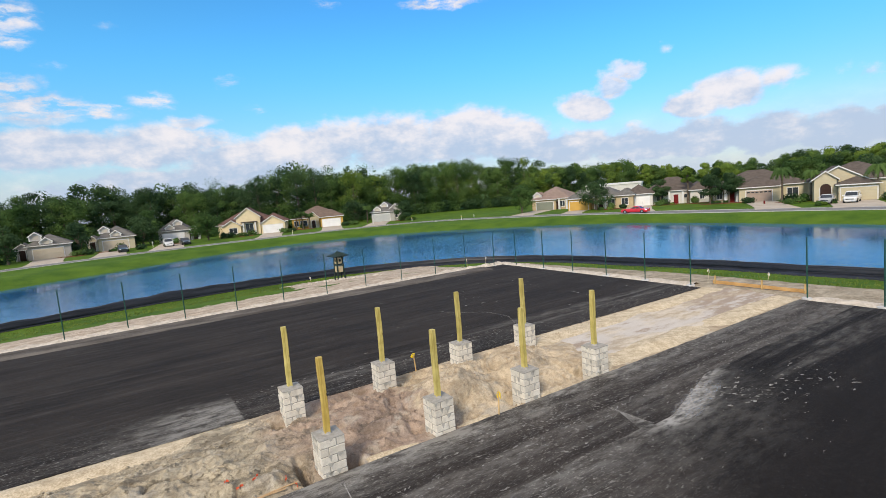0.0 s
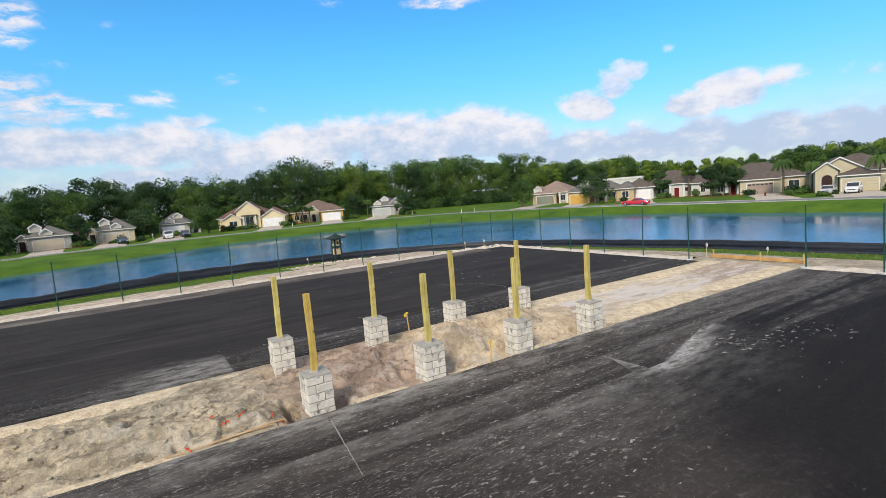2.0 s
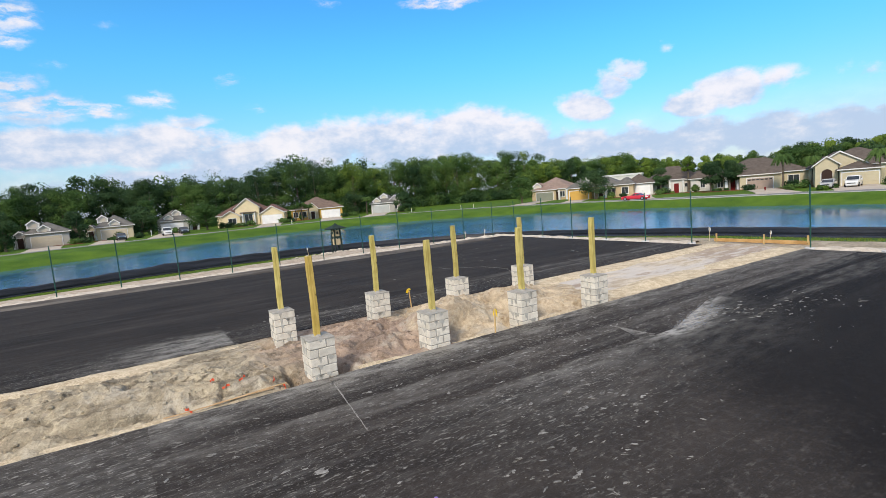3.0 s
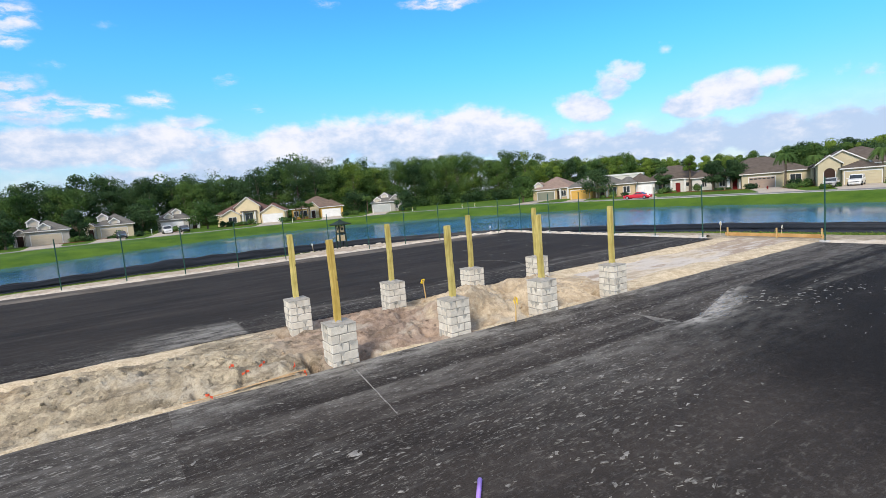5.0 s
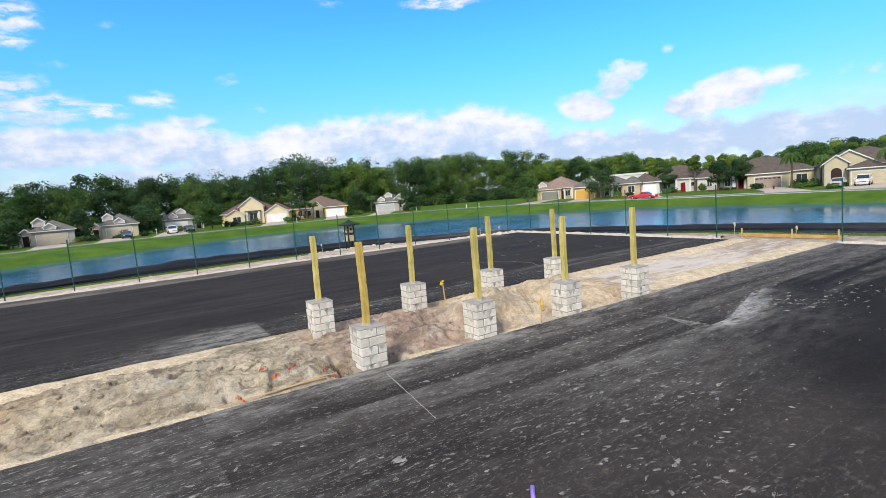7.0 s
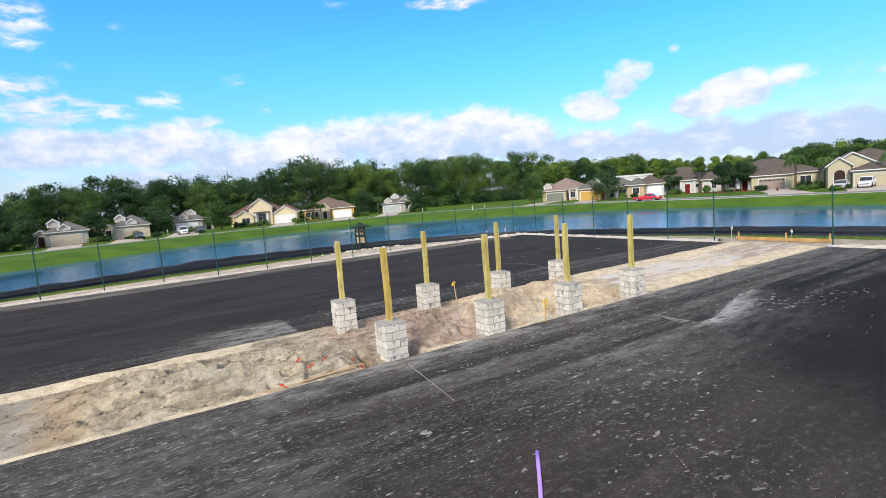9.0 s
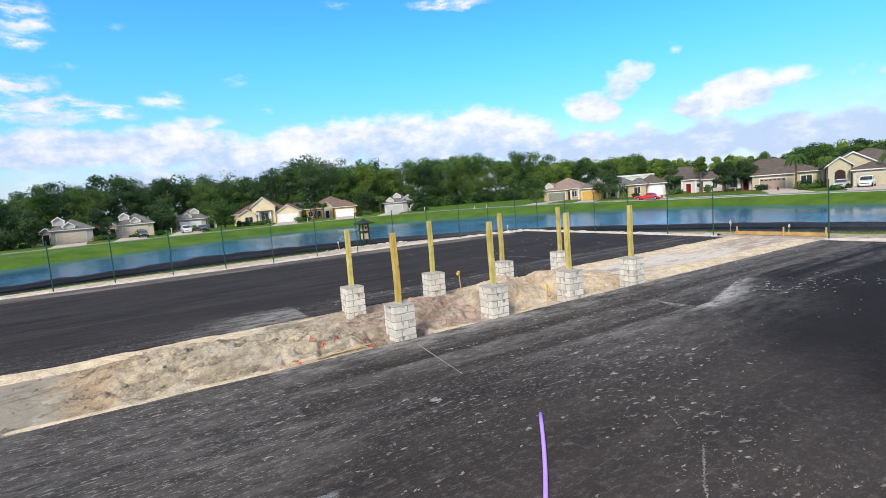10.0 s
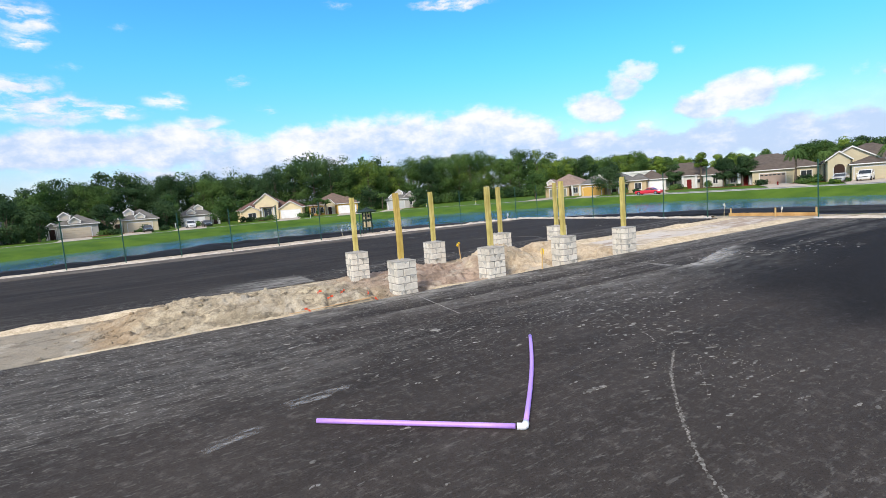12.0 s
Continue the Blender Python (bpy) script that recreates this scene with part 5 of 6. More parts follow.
def car(at, turn, kind, colour, label):
    """Nose towards local -y."""
    c = thing("car", label, "car", "", (at[0], at[1], at[2] if len(at) > 2 else ground_z(*at) + 0.04), turn)
    tall, length, wide = {"suv": (1.72, 4.7, 0.93), "sedan": (1.44, 4.7, 0.9), "coupe": (1.36, 5.0, 0.9)}[kind]
    h = length / 2
    lower = {"suv": [(-h, 0.45, 0.72), (-h + 0.15, 0.92, 0.86), (-h + 1.25, 1.08, 0.95), (0, 1.08, 1.0), (h - 0.3, 1.08, 0.97), (h, 0.95, 0.86)],
             "sedan": [(-h, 0.42, 0.7), (-h + 0.15, 0.72, 0.86), (-h + 1.3, 0.92, 0.97), (0, 0.93, 1.0), (h - 0.5, 0.96, 0.96), (h, 0.82, 0.82)],
             "coupe": [(-h, 0.5, 0.8), (-h + 0.1, 0.78, 0.9), (-h + 1.6, 0.9, 0.98), (0.3, 0.9, 1.0), (h - 0.5, 0.86, 0.96), (h, 0.7, 0.84)]}[kind]
    rings = []
    for y, z, k in lower:
        w = wide * k
        rings.append([(-w * 0.9, y, 0.24), (w * 0.9, y, 0.24), (w, y, 0.45), (w, y, z - 0.14), (w * 0.93, y, z), (-w * 0.93, y, z), (-w, y, z - 0.14), (-w, y, 0.45)])
    part("body", Shape().loft(rings), PAINTS[colour], c, bevel=0.03)
    belt = 1.04 if kind == "suv" else 0.9
    y0, y1, y2, y3 = {"suv": (-1.05, -0.35, 1.95, 2.28), "sedan": (-0.95, -0.2, 1.05, 1.75), "coupe": (-0.55, 0.0, 0.75, 1.45)}[kind]
    cabin = [[(-wide * 0.9 * k, y, z), (wide * 0.9 * k, y, z), (wide * 0.9 * k, q, z), (-wide * 0.9 * k, q, z)] for z, k, y, q in ((belt - 0.04, 1.0, y0, y3), (tall - 0.1, 0.86, y1 - 0.05, y2 + 0.05))]
    part("window_glass", Shape().loft(cabin), GLASS, c, "dark tinted glass")
    roof = [[(-wide * k, y, z), (wide * k, y, z), (wide * k, q, z), (-wide * k, q, z)] for z, k, y, q in ((tall - 0.11, 0.80, y1 - 0.08, y2 + 0.1), (tall - 0.04, 0.78, y1, y2), (tall, 0.66, y1 + 0.15, y2 - 0.15))]
    part("roof", Shape().loft(roof), PAINTS[colour], c)
    for sx in (-1, 1):
        for y, q in ((y1, y0), (y2, y3), ((y1 + y2) / 2, (y1 + y2) / 2)):
            part("pillar", Shape().tube([(sx * wide * 0.905, q, belt - 0.04), (sx * wide * 0.785, y, tall - 0.09)], 0.04, 5), PAINTS[colour], c)
        part("headlight", Shape().chamfered(sx * wide * 0.62 - 0.17, sx * wide * 0.62 + 0.17, -h - 0.02, -h + 0.12, 0.56, 0.70, 0.03), LAMP, c, "clear headlight")
        part("tail_light", Shape().chamfered(sx * wide * 0.66 - 0.13, sx * wide * 0.66 + 0.13, h - 0.1, h + 0.015, 0.64, 0.82, 0.03), RED_LAMP, c, "red tail light")
        part("mirror", Shape().chamfered(sx * (wide + 0.1) - 0.1, sx * (wide + 0.1) + 0.1, y0 + 0.1, y0 + 0.22, belt, belt + 0.14, 0.03), PAINTS[colour], c)
        for y in (-h + 0.85, h - 0.9):
            w = part("wheel", Shape().tube([(sx * wide * 0.78, y, 0.33), (sx * wide * 0.8, y, 0.33), (sx * wide * 0.98, y, 0.33), (sx * (wide + 0.005), y, 0.33)], [0.29, 0.33, 0.33, 0.29], 16), TYRE, c, "black tyre")
            part("rim", Shape().tube([(sx * wide * 0.95, y, 0.33), (sx * (wide + 0.015), y, 0.33)], [0.22, 0.19], 12), RIM, w, "pale alloy rim")
    part("bumper", Shape().chamfered(-wide * 0.75, wide * 0.75, -h - 0.05, -h + 0.1, 0.32, 0.52, 0.04), PAINTS[colour], c)
    part("windscreen_trim", Shape().box(-wide * 0.55, wide * 0.55, -h - 0.035, -h + 0.05, 0.55, 0.67), GLASS, c, "dark grille")
    return c


# ---- houses across the pond ----
OVER = 0.45


def hip_roof(s, x0, x1, y0, y1, eave, ridge, thick=0.18):
    a0, a1, b0, b1 = x0 - OVER, x1 + OVER, y0 - OVER, y1 + OVER
    run = min(a1 - a0, b1 - b0) / 2
    if a1 - a0 >= b1 - b0:
        r0, r1 = (a0 + run, (b0 + b1) / 2), (a1 - run, (b0 + b1) / 2)
    else:
        r0, r1 = ((a0 + a1) / 2, b0 + run), ((a0 + a1) / 2, b1 - run)
    e = 0.02
    if abs(r0[0] - r1[0]) + abs(r0[1] - r1[1]) < 0.05:
        r1 = (r1[0] + e, r1[1] + e)
    p = [(a0, b0, eave), (a1, b0, eave), (a1, b1, eave), (a0, b1, eave), (a0, b0, eave + thick), (a1, b0, eave + thick), (a1, b1, eave + thick), (a0, b1, eave + thick),
         (*r0, ridge), (*r1, ridge)]
    faces = [(3, 2, 1, 0), (0, 1, 5, 4), (1, 2, 6, 5), (2, 3, 7, 6), (3, 0, 4, 7)]
    if a1 - a0 >= b1 - b0:
        faces += [(4, 5, 9, 8), (5, 6, 9), (6, 7, 8, 9), (7, 4, 8)]
    else:
        faces += [(4, 5, 8), (5, 6, 9, 8), (6, 7, 9), (7, 4, 8, 9)]
    return s.add(p, faces)


def gable_roof(s, x0, x1, y0, y1, eave, ridge, thick=0.16, over=0.4):
    """Ridge runs front to back."""
    a0, a1, mid = x0 - over, x1 + over, (x0 + x1) / 2
    drop = (ridge - eave) * over / ((x1 - x0) / 2)
    return s.prism([(a0, eave - drop), (mid, ridge), (a1, eave - drop), (a1, eave - drop + thick), (mid, ridge + thick), (a0, eave - drop + thick)], y0 - 0.3, y1)


def gable_trim(x0, x1, y, eave, ridge, over=0.4):
    a0, a1, mid = x0 - over, x1 + over, (x0 + x1) / 2
    drop = (ridge - eave) * over / ((x1 - x0) / 2)
    return Shape().prism([(a0, eave - drop - 0.04), (mid, ridge - 0.04), (a1, eave - drop - 0.04), (a1, eave - drop + 0.18), (mid, ridge + 0.18), (a0, eave - drop + 0.18)], y - 0.36, y - 0.28)


class House:
    def __init__(self, at, facing, walls, roof, label, name="house"):
        turn = math.degrees(math.atan2(facing[0], -facing[1]))
        self.z = ground_z(*at)
        self.root = thing(name, label, "house", "houses across the pond", (at[0], at[1], self.z), turn)
        self.walls, self.roof, self.turn, self.at = walls, roof, turn, at

    def wing(self, x0, x1, y0, y1, eave, ridge, kind="hip", trim=True, walls=None):
        w = walls or self.walls
        if kind == "gable":
            mid = (x0 + x1) / 2
            part("wall", Shape().prism([(x0, -0.3), (x1, -0.3), (x1, eave), (mid, ridge - 0.02), (x0, eave)], y0, y1), w, self.root)
            part("roof", gable_roof(Shape(), x0, x1, y0, y1, eave, ridge), self.roof, self.root)
            part("fascia", gable_trim(x0, x1, y0, eave, ridge), TRIM, self.root, "white gable trim")
        else:
            part("wall", Shape().box(x0, x1, y0, y1, -0.3, eave + 0.02), w, self.root)
            part("roof", hip_roof(Shape(), x0, x1, y0, y1, eave, ridge), self.roof, self.root)
            if trim:
                part("fascia", Shape().box(x0 - OVER - 0.02, x1 + OVER + 0.02, y0 - OVER - 0.03, y0 - OVER + 0.03, eave - 0.02, eave + 0.15), TRIM, self.root, "white eaves board")

    def garage(self, x, y, wide, material, lights=False):
        part("door_frame", Shape().box(x - wide / 2 - 0.15, x + wide / 2 + 0.15, y - 0.06, y + 0.02, 0, 2.3), TRIM, self.root)
        door = part("garage_door", Shape().box(x - wide / 2, x + wide / 2, y - 0.10, y - 0.05, 0.02, 2.13), material, self.root, "closed sectional garage door")
        for r in range(4):
            part("door_panel", Shape().chamfered(x - wide / 2 + 0.05, x + wide / 2 - 0.05, y - 0.125, y - 0.098, 0.06 + r * 0.52, 0.51 + r * 0.52, 0.01), material, door)
        if lights:
            for k in range(6):
                cx = x - wide / 2 + wide * (k + 0.5) / 6
                part("door_light", Shape().box(cx - 0.25, cx + 0.25, y - 0.135, y - 0.12, 1.72, 1.96), GLASS, door, "dark glazed light")

    def window(self, x, y, z, wide, tall, arch=False, cols=2):
        f = part("window_frame", Shape().box(x - wide / 2 - 0.1, x + wide / 2 + 0.1, y - 0.07, y + 0.03, z - 0.1, z + tall + 0.1), TRIM, self.root, "white window frame")
        for k in range(cols):
            a = x - wide / 2 + wide * k / cols
            part("pane", Shape().box(a + 0.03, a + wide / cols - 0.03, y - 0.09, y - 0.06, z, z + tall), GLASS, f, "dark pane")
        if arch:
            top = [(x + wide / 2 * math.cos(q), z + tall + 0.12 + wide / 3 * math.sin(q)) for q in (math.pi * k / 8 for k in range(9))]
            part("pane", Shape().prism(top, y - 0.09, y - 0.02), GLASS, f, "arched pane")
        part("sill", Shape().box(x - wide / 2 - 0.15, x + wide / 2 + 0.15, y - 0.14, y, z - 0.18, z - 0.1), TRIM, f)

    def door(self, x, y, material, wide=1.0, tall=2.1, arch=False):
        part("door_frame", Shape().box(x - wide / 2 - 0.12, x + wide / 2 + 0.12, y - 0.05, y + 0.02, 0, tall + 0.12), TRIM, self.root)
        d = part("door", Shape().box(x - wide / 2, x + wide / 2, y - 0.09, y - 0.04, 0.02, tall), material, self.root)
        part("handle", Shape().tube([(x + wide * 0.38, y - 0.10, 1.0), (x + wide * 0.38, y - 0.16, 1.0), (x + wide * 0.38, y - 0.16, 1.12)], 0.02, 5), RIM, d)
        if arch:
            top = [(x + wide / 2 * math.cos(q), tall + wide / 2 * math.sin(q)) for q in (math.pi * k / 8 for k in range(9))]
            part("arch_light", Shape().prism(top, y - 0.08, y - 0.02), material, self.root)

    def dormer(self, x, y, z, wide, tall):
        """A small white gabled dormer with a window, standing in the roof slope."""
        h = wide / 2
        d = part("dormer", Shape().prism([(x - h, z), (x + h, z), (x + h, z + tall), (x, z + tall + h * 0.62), (x - h, z + tall)], y, y + 3.2), WALL_WHITE, self.root, "small gabled dormer")
        part("dormer_roof", gable_roof(Shape(), x - h, x + h, y, y + 3.4, z + tall, z + tall + h * 0.64, 0.12, 0.2), self.roof, d)
        part("dormer_trim", gable_trim(x - h, x + h, y, z + tall - 0.1, z + tall + h * 0.64, 0.24), BRIGHT, d)
        for e in (-1, 1):
            part("corner_board", Shape().box(x + e * h - 0.1, x + e * h + 0.1, y - 0.05, y + 0.05, z, z + tall), BRIGHT, d)
        part("dormer_window", Shape().box(x - h * 0.55, x + h * 0.55, y - 0.04, y + 0.02, z + tall * 0.3, z + tall * 1.0), SHUTTER, d, "pale louvred vent")

    def column(self, x, y, tall, r=0.22):
        part("column", Shape().chamfered(x - r, x + r, y - r, y + r, -0.05, tall, 0.04), TRIM, self.root, "white square column")

    def drive(self, x0, x1, reach=0.0):
        """A concrete drive down to the street."""
        m = pose(self.at[0], self.at[1], 0, 0, 0, self.turn)
        run = np.array([(m @ Vector(((x0 + x1) / 2, -0.5 * k, 0)))[:2] for k in range(60)])
        near = np.nonzero(signed(run, street_a) < 6.0)[0]
        reach = 0.5 * int(near[0]) + 0.6 if len(near) else reach
        rings = []
        for k in range(9):
            q = k / 8
            y = -0.05 - reach * q
            flare = 0.9 * max(0.0, q - 0.75) * 4 * 0.5
            pts = [m @ Vector((x, y, 0)) for x in (x0 - flare, x1 + flare)]
            g = max(ground_z(p.x, p.y) for p in pts)
            rings.append([(p.x, p.y, g + d) for d in (-0.1, 0.05) for p in (pts if d < 0 else pts[::-1])])
        return setting("driveway", Shape().loft(rings), DRIVE, "pale concrete drive up to the garage", "driveway")


SHUTTER = stucco("pale_shutter", (0.66, 0.60, 0.50))
# grey lowered to carry the cloud shade over the left houses
WALL_GREY = stucco("shaded_grey_stucco", (0.40, 0.385, 0.35))
WALL_WHITE = stucco("white_stucco", (0.62, 0.60, 0.565))
WALL_YELLOW = stucco("cream_yellow_stucco", (0.74, 0.62, 0.40))
WALL_ORANGE = stucco("ochre_stucco", (0.62, 0.38, 0.10))
WALL_TAN = stucco("tan_stucco", (0.50, 0.39, 0.24))
WALL_CREAM = stucco("cream_stucco", (0.53, 0.465, 0.325))
ROOF_GREY = shingle("grey_shingle", (0.15, 0.145, 0.135))
ROOF_BROWN = shingle("brown_shingle", (0.17, 0.125, 0.10))
ROOF_PINK = shingle("pinkish_tan_shingle", (0.27, 0.20, 0.165))
ROOF_RED = shingle("red_brown_shingle", (0.15, 0.092, 0.078))
ROOF_DUSK = shingle("dark_brown_shingle", (0.115, 0.095, 0.082))
DOOR_WHITE = stucco("white_garage_door", (0.80, 0.80, 0.79))
DOOR_BEIGE = stucco("beige_garage_door", (0.55, 0.48, 0.37))
DOOR_GREEN = stucco("green_grey_garage_door", (0.22, 0.24, 0.19))
DOOR_ROSE = stucco("rose_beige_garage_door", (0.36, 0.285, 0.24))
DOOR_GREY = stucco("grey_garage_door", (0.45, 0.47, 0.46))
DOOR_RED = stucco("red_front_door", (0.16, 0.018, 0.018))
DOOR_DARK = stucco("dark_front_door", (0.05, 0.03, 0.025))


def villa(at, facing, walls, door, dormers, porch, label, width=(-3.3, 3.7), depth=15.0, ridge=5.6):
    """Narrow villa: hipped grey roof, two dormers over the garage, a porch at one side."""
    h = House(at, facing, walls, ROOF_GREY, label)
    h.wing(width[0], width[1], 0.0, depth, 2.75, ridge)
    h.garage(0.0, 0.0, 4.9, door)
    for x, y, z in dormers:
        h.dormer(x, y, z, 1.9, 1.05)
    px = porch
    h.wing(px - 1.1, px + 1.1, 2.2, 9.0, 2.6, 3.4, "gable")
    h.door(px, 2.18, DOOR_DARK)
    for d in (-0.95, 0.95):
        h.column(px + d, 1.5, 2.5, 0.15)
    return h


h = villa((-71.6, 96.5), (0.52, -0.854), WALL_GREY, DOOR_BEIGE, [(-1.9, 1.25, 3.8), (-0.2, -0.12, 2.65)], -4.3, "small pale grey house with grey shingle roof and twin dormers", depth=8.5, ridge=5.0)
h.drive(-2.6, 2.6, 11.5)
h = villa((-65.8, 109.5), (0.44, -0.90), WALL_CREAM, DOOR_BEIGE, [(-2.0, 1.25, 3.8), (0.2, -0.12, 2.65)], -4.6, "cream house with grey roof and twin dormers", depth=10.0, ridge=5.4)
h.drive(-2.6, 2.6, 14.5)
h = villa((-59.2, 123.0), (0.36, -0.93), WALL_GREY, DOOR_WHITE, [(1.2, 1.25, 3.8), (-0.6, -0.12, 2.65)], 5.0, "pale grey house with dormers behind two parked cars")
h.drive(-2.6, 3.2, 21.0)
h = villa((-7.2, 138.0), (-0.05, -1.0), WALL_GREY, DOOR_GREY, [(1.0, 1.25, 3.8), (-1.0, -0.12, 2.65)], 4.2, "pale grey house with white dormers beside the field", (-2.8, 4.0))
h.wing(2.7, 5.6, 0.6, 7.0, 3.6, 4.8, "gable")
h.window(4.1, 0.6, 0.9, 1.2, 1.5)
h.drive(-2.6, 2.6, 17.0)
h = villa((-82.5, 82.0), (0.35, -0.94), WALL_GREY, DOOR_BEIGE, [(-1.9, 1.25, 3.8), (-0.2, -0.12, 2.65)], -4.6, "pale grey house with grey roof beside dark trees")
h.drive(-2.6, 2.6, 10.5)

h = House((-35.0, 126.4), (0.2, -0.98), WALL_YELLOW, ROOF_RED, "large cream-yellow house with red-brown roof and tall entry gable")
h.wing(-14.0, 0.4, 3.2, 17.0, 2.9, 7.0)
h.wing(-3.4, 3.4, 2.4, 13.0, 2.8, 5.2)
h.wing(-2.9, 3.0, 0.0, 8.0, 2.75, 4.5, "gable")
h.wing(-9.1, -3.2, 1.2, 11.0, 4.7, 7.0, "gable")
h.wing(-12.4, -8.0, 0.4, 8.0, 2.7, 4.0, "gable")
h.garage(0.0, 0.0, 4.9, DOOR_WHITE)
h.window(-9.9, 0.4, 0.8, 1.9, 1.3, False, 2)
h.window(-5.9, 1.2, 0.4, 1.9, 2.5, False, 2)
h.column(-7.4, 0.8, 3.3, 0.2)
h.column(-4.4, 0.8, 3.3, 0.2)
part("lintel", Shape().chamfered(-7.9, -3.9, 0.55, 1.15, 3.2, 3.5, 0.03), ROOF_DUSK, h.root, "dark lintel over the entry")
h.drive(-2.6, 2.6, 20.5)

h = House((-21.0, 134.5), (0.16, -0.98), WALL_ORANGE, ROOF_BROWN, "ochre house with brown hip roof and white garage")
h.wing(-10.8, 3.2, 1.8, 15.0, 2.8, 6.1)
h.wing(-2.9, 3.2, 0.0, 8.0, 2.75, 4.9)
h.wing(-6.4, -3.4, 1.2, 6.0, 2.9, 4.4, "gable", walls=WALL_CREAM)
h.garage(0.0, 0.0, 4.9, DOOR_WHITE)
h.window(-7.6, 1.8, 0.8, 1.8, 1.4)
h.window(-9.6, 1.8, 0.8, 1.2, 1.4)
h.door(-4.9, 1.2, DOOR_DARK)
h.drive(-2.6, 2.6, 20.0)

h = House((37.2, 124.2), (-0.55, -0.83), WALL_TAN, ROOF_PINK, "tan house with pinkish-tan hip roof and green-grey garage")
h.wing(-3.8, 6.4, 0.8, 12.0, 2.8, 6.0)
h.wing(-3.2, 3.0, 0.0, 6.0, 2.7, 4.3)
h.garage(0.0, 0.0, 4.6, DOOR_GREEN)
h.dormer(-2.2, 0.9, 3.2, 2.0, 0.9)
h.window(4.6, 0.8, 0.8, 1.2, 1.4)
h.door(3.5, 0.8, DOOR_DARK)
h.column(3.9, 0.2, 2.6)
h.column(5.9, 0.2, 2.6)
h.drive(-2.6, 2.6, 19.0)

h = House((41.3, 108.7), (-0.5, -0.87), WALL_ORANGE, ROOF_GREY, "ochre house with grey roof behind a round tree")
h.wing(-2.5, 2.5, 0.0, 8.0, 2.7, 4.8)
h.wing(2.0, 9.0, 2.6, 13.0, 2.75, 5.0, walls=WALL_TAN)
h.wing(8.2, 12.0, 1.2, 11.0, 2.75, 4.4, walls=WALL_TAN)
h.garage(0.0, 0.0, 4.2, WALL_ORANGE)
h.window(10.2, 1.2, 0.8, 1.4, 1.4)
h.window(7.0, 2.6, 0.8, 1.6, 1.4)
h.door(4.6, 2.6, DOOR_DARK)
for x in (3.4, 5.8):
    h.column(x, 1.9, 2.6)
h.drive(-2.2, 2.2, 9.0)

h = House((54.5, 105.7), (-0.42, -0.91), WALL_WHITE, ROOF_DUSK, "long white house with brown roof and a red front door")
h.wing(-2.9, 3.0, 0.0, 9.0, 2.7, 5.0)
h.wing(1.6, 13.4, 2.2, 11.5, 2.8, 6.1)
h.wing(10.8, 14.8, 0.6, 11.0, 2.7, 4.6)
h.wing(6.6, 9.2, 0.9, 5.0, 2.9, 4.0)
h.garage(0.0, 0.0, 4.6, DOOR_WHITE)
h.door(7.9, 0.9, DOOR_RED)
h.window(4.6, 2.2, 0.8, 1.5, 1.4)
h.window(10.0, 2.2, 1.2, 0.7, 0.8, False, 1)
h.window(13.2, 0.6, 0.8, 0.9, 1.4)
h.column(6.5, 0.4, 2.7, 0.2)
h.column(9.3, 0.4, 2.7, 0.2)
h.drive(-2.6, 2.6, 17.5)

h = House((70.1, 86.8), (-0.48, -0.88), WALL_CREAM, ROOF_DUSK, "cream house with wide dark-brown roof and rose garage door")
h.wing(-7.5, 8.6, 3.0, 16.0, 2.9, 6.2)
h.wing(-3.4, 3.4, 0.0, 8.0, 2.75, 4.7)
h.garage(0.0, 0.0, 4.3, DOOR_ROSE, True)
h.door(-4.4, 3.0, DOOR_RED)
h.column(-3.5, 1.8, 2.8, 0.3)
h.column(-5.6, 1.8, 2.8, 0.3)
h.window(-6.6, 3.0, 0.8, 1.0, 1.4)
h.window(6.0, 3.0, 0.8, 1.8, 1.4)
h.drive(-2.6, 2.6, 14.5)

h = House((74.0, 70.3), (-0.58, -0.81), WALL_CREAM, ROOF_DUSK, "tall cream house with white gables and an arched dark entry")
h.wing(-4.8, 8.6, 4.6, 17.0, 3.2, 6.3)
h.wing(-4.8, 2.2, 2.4, 11.0, 3.6, 5.7, "gable")
h.wing(-4.7, -1.6, 1.4, 8.0, 3.8, 5.0, "gable")
h.wing(-1.5, 3.6, -0.2, 7.0, 2.6, 3.9)
h.garage(1.1, -0.2, 4.6, WALL_CREAM)
h.door(-3.1, 1.4, DOOR_DARK, 1.5, 2.2, True)
h.window(6.4, 4.6, 0.8, 1.6, 1.4)
h.drive(-3.2, 3.2, 11.0)

hall = House((62.0, 142.0), (-0.45, -0.89), WALL_WHITE, TRIM, "long low white flat-roofed building behind the houses", "hall")
part("wall", Shape().box(-7, 9, 0, 12, -0.3, 5.0), WALL_WHITE, hall.root)
part("parapet", Shape().box(-7.2, 9.2, -0.2, 12.2, 5.0, 5.5), TRIM, hall.root, "white parapet")
hall.window(-3.0, 0.0, 1.0, 3.0, 1.6, False, 3)
hall.window(4.0, 0.0, 1.0, 3.0, 1.6, False, 3)

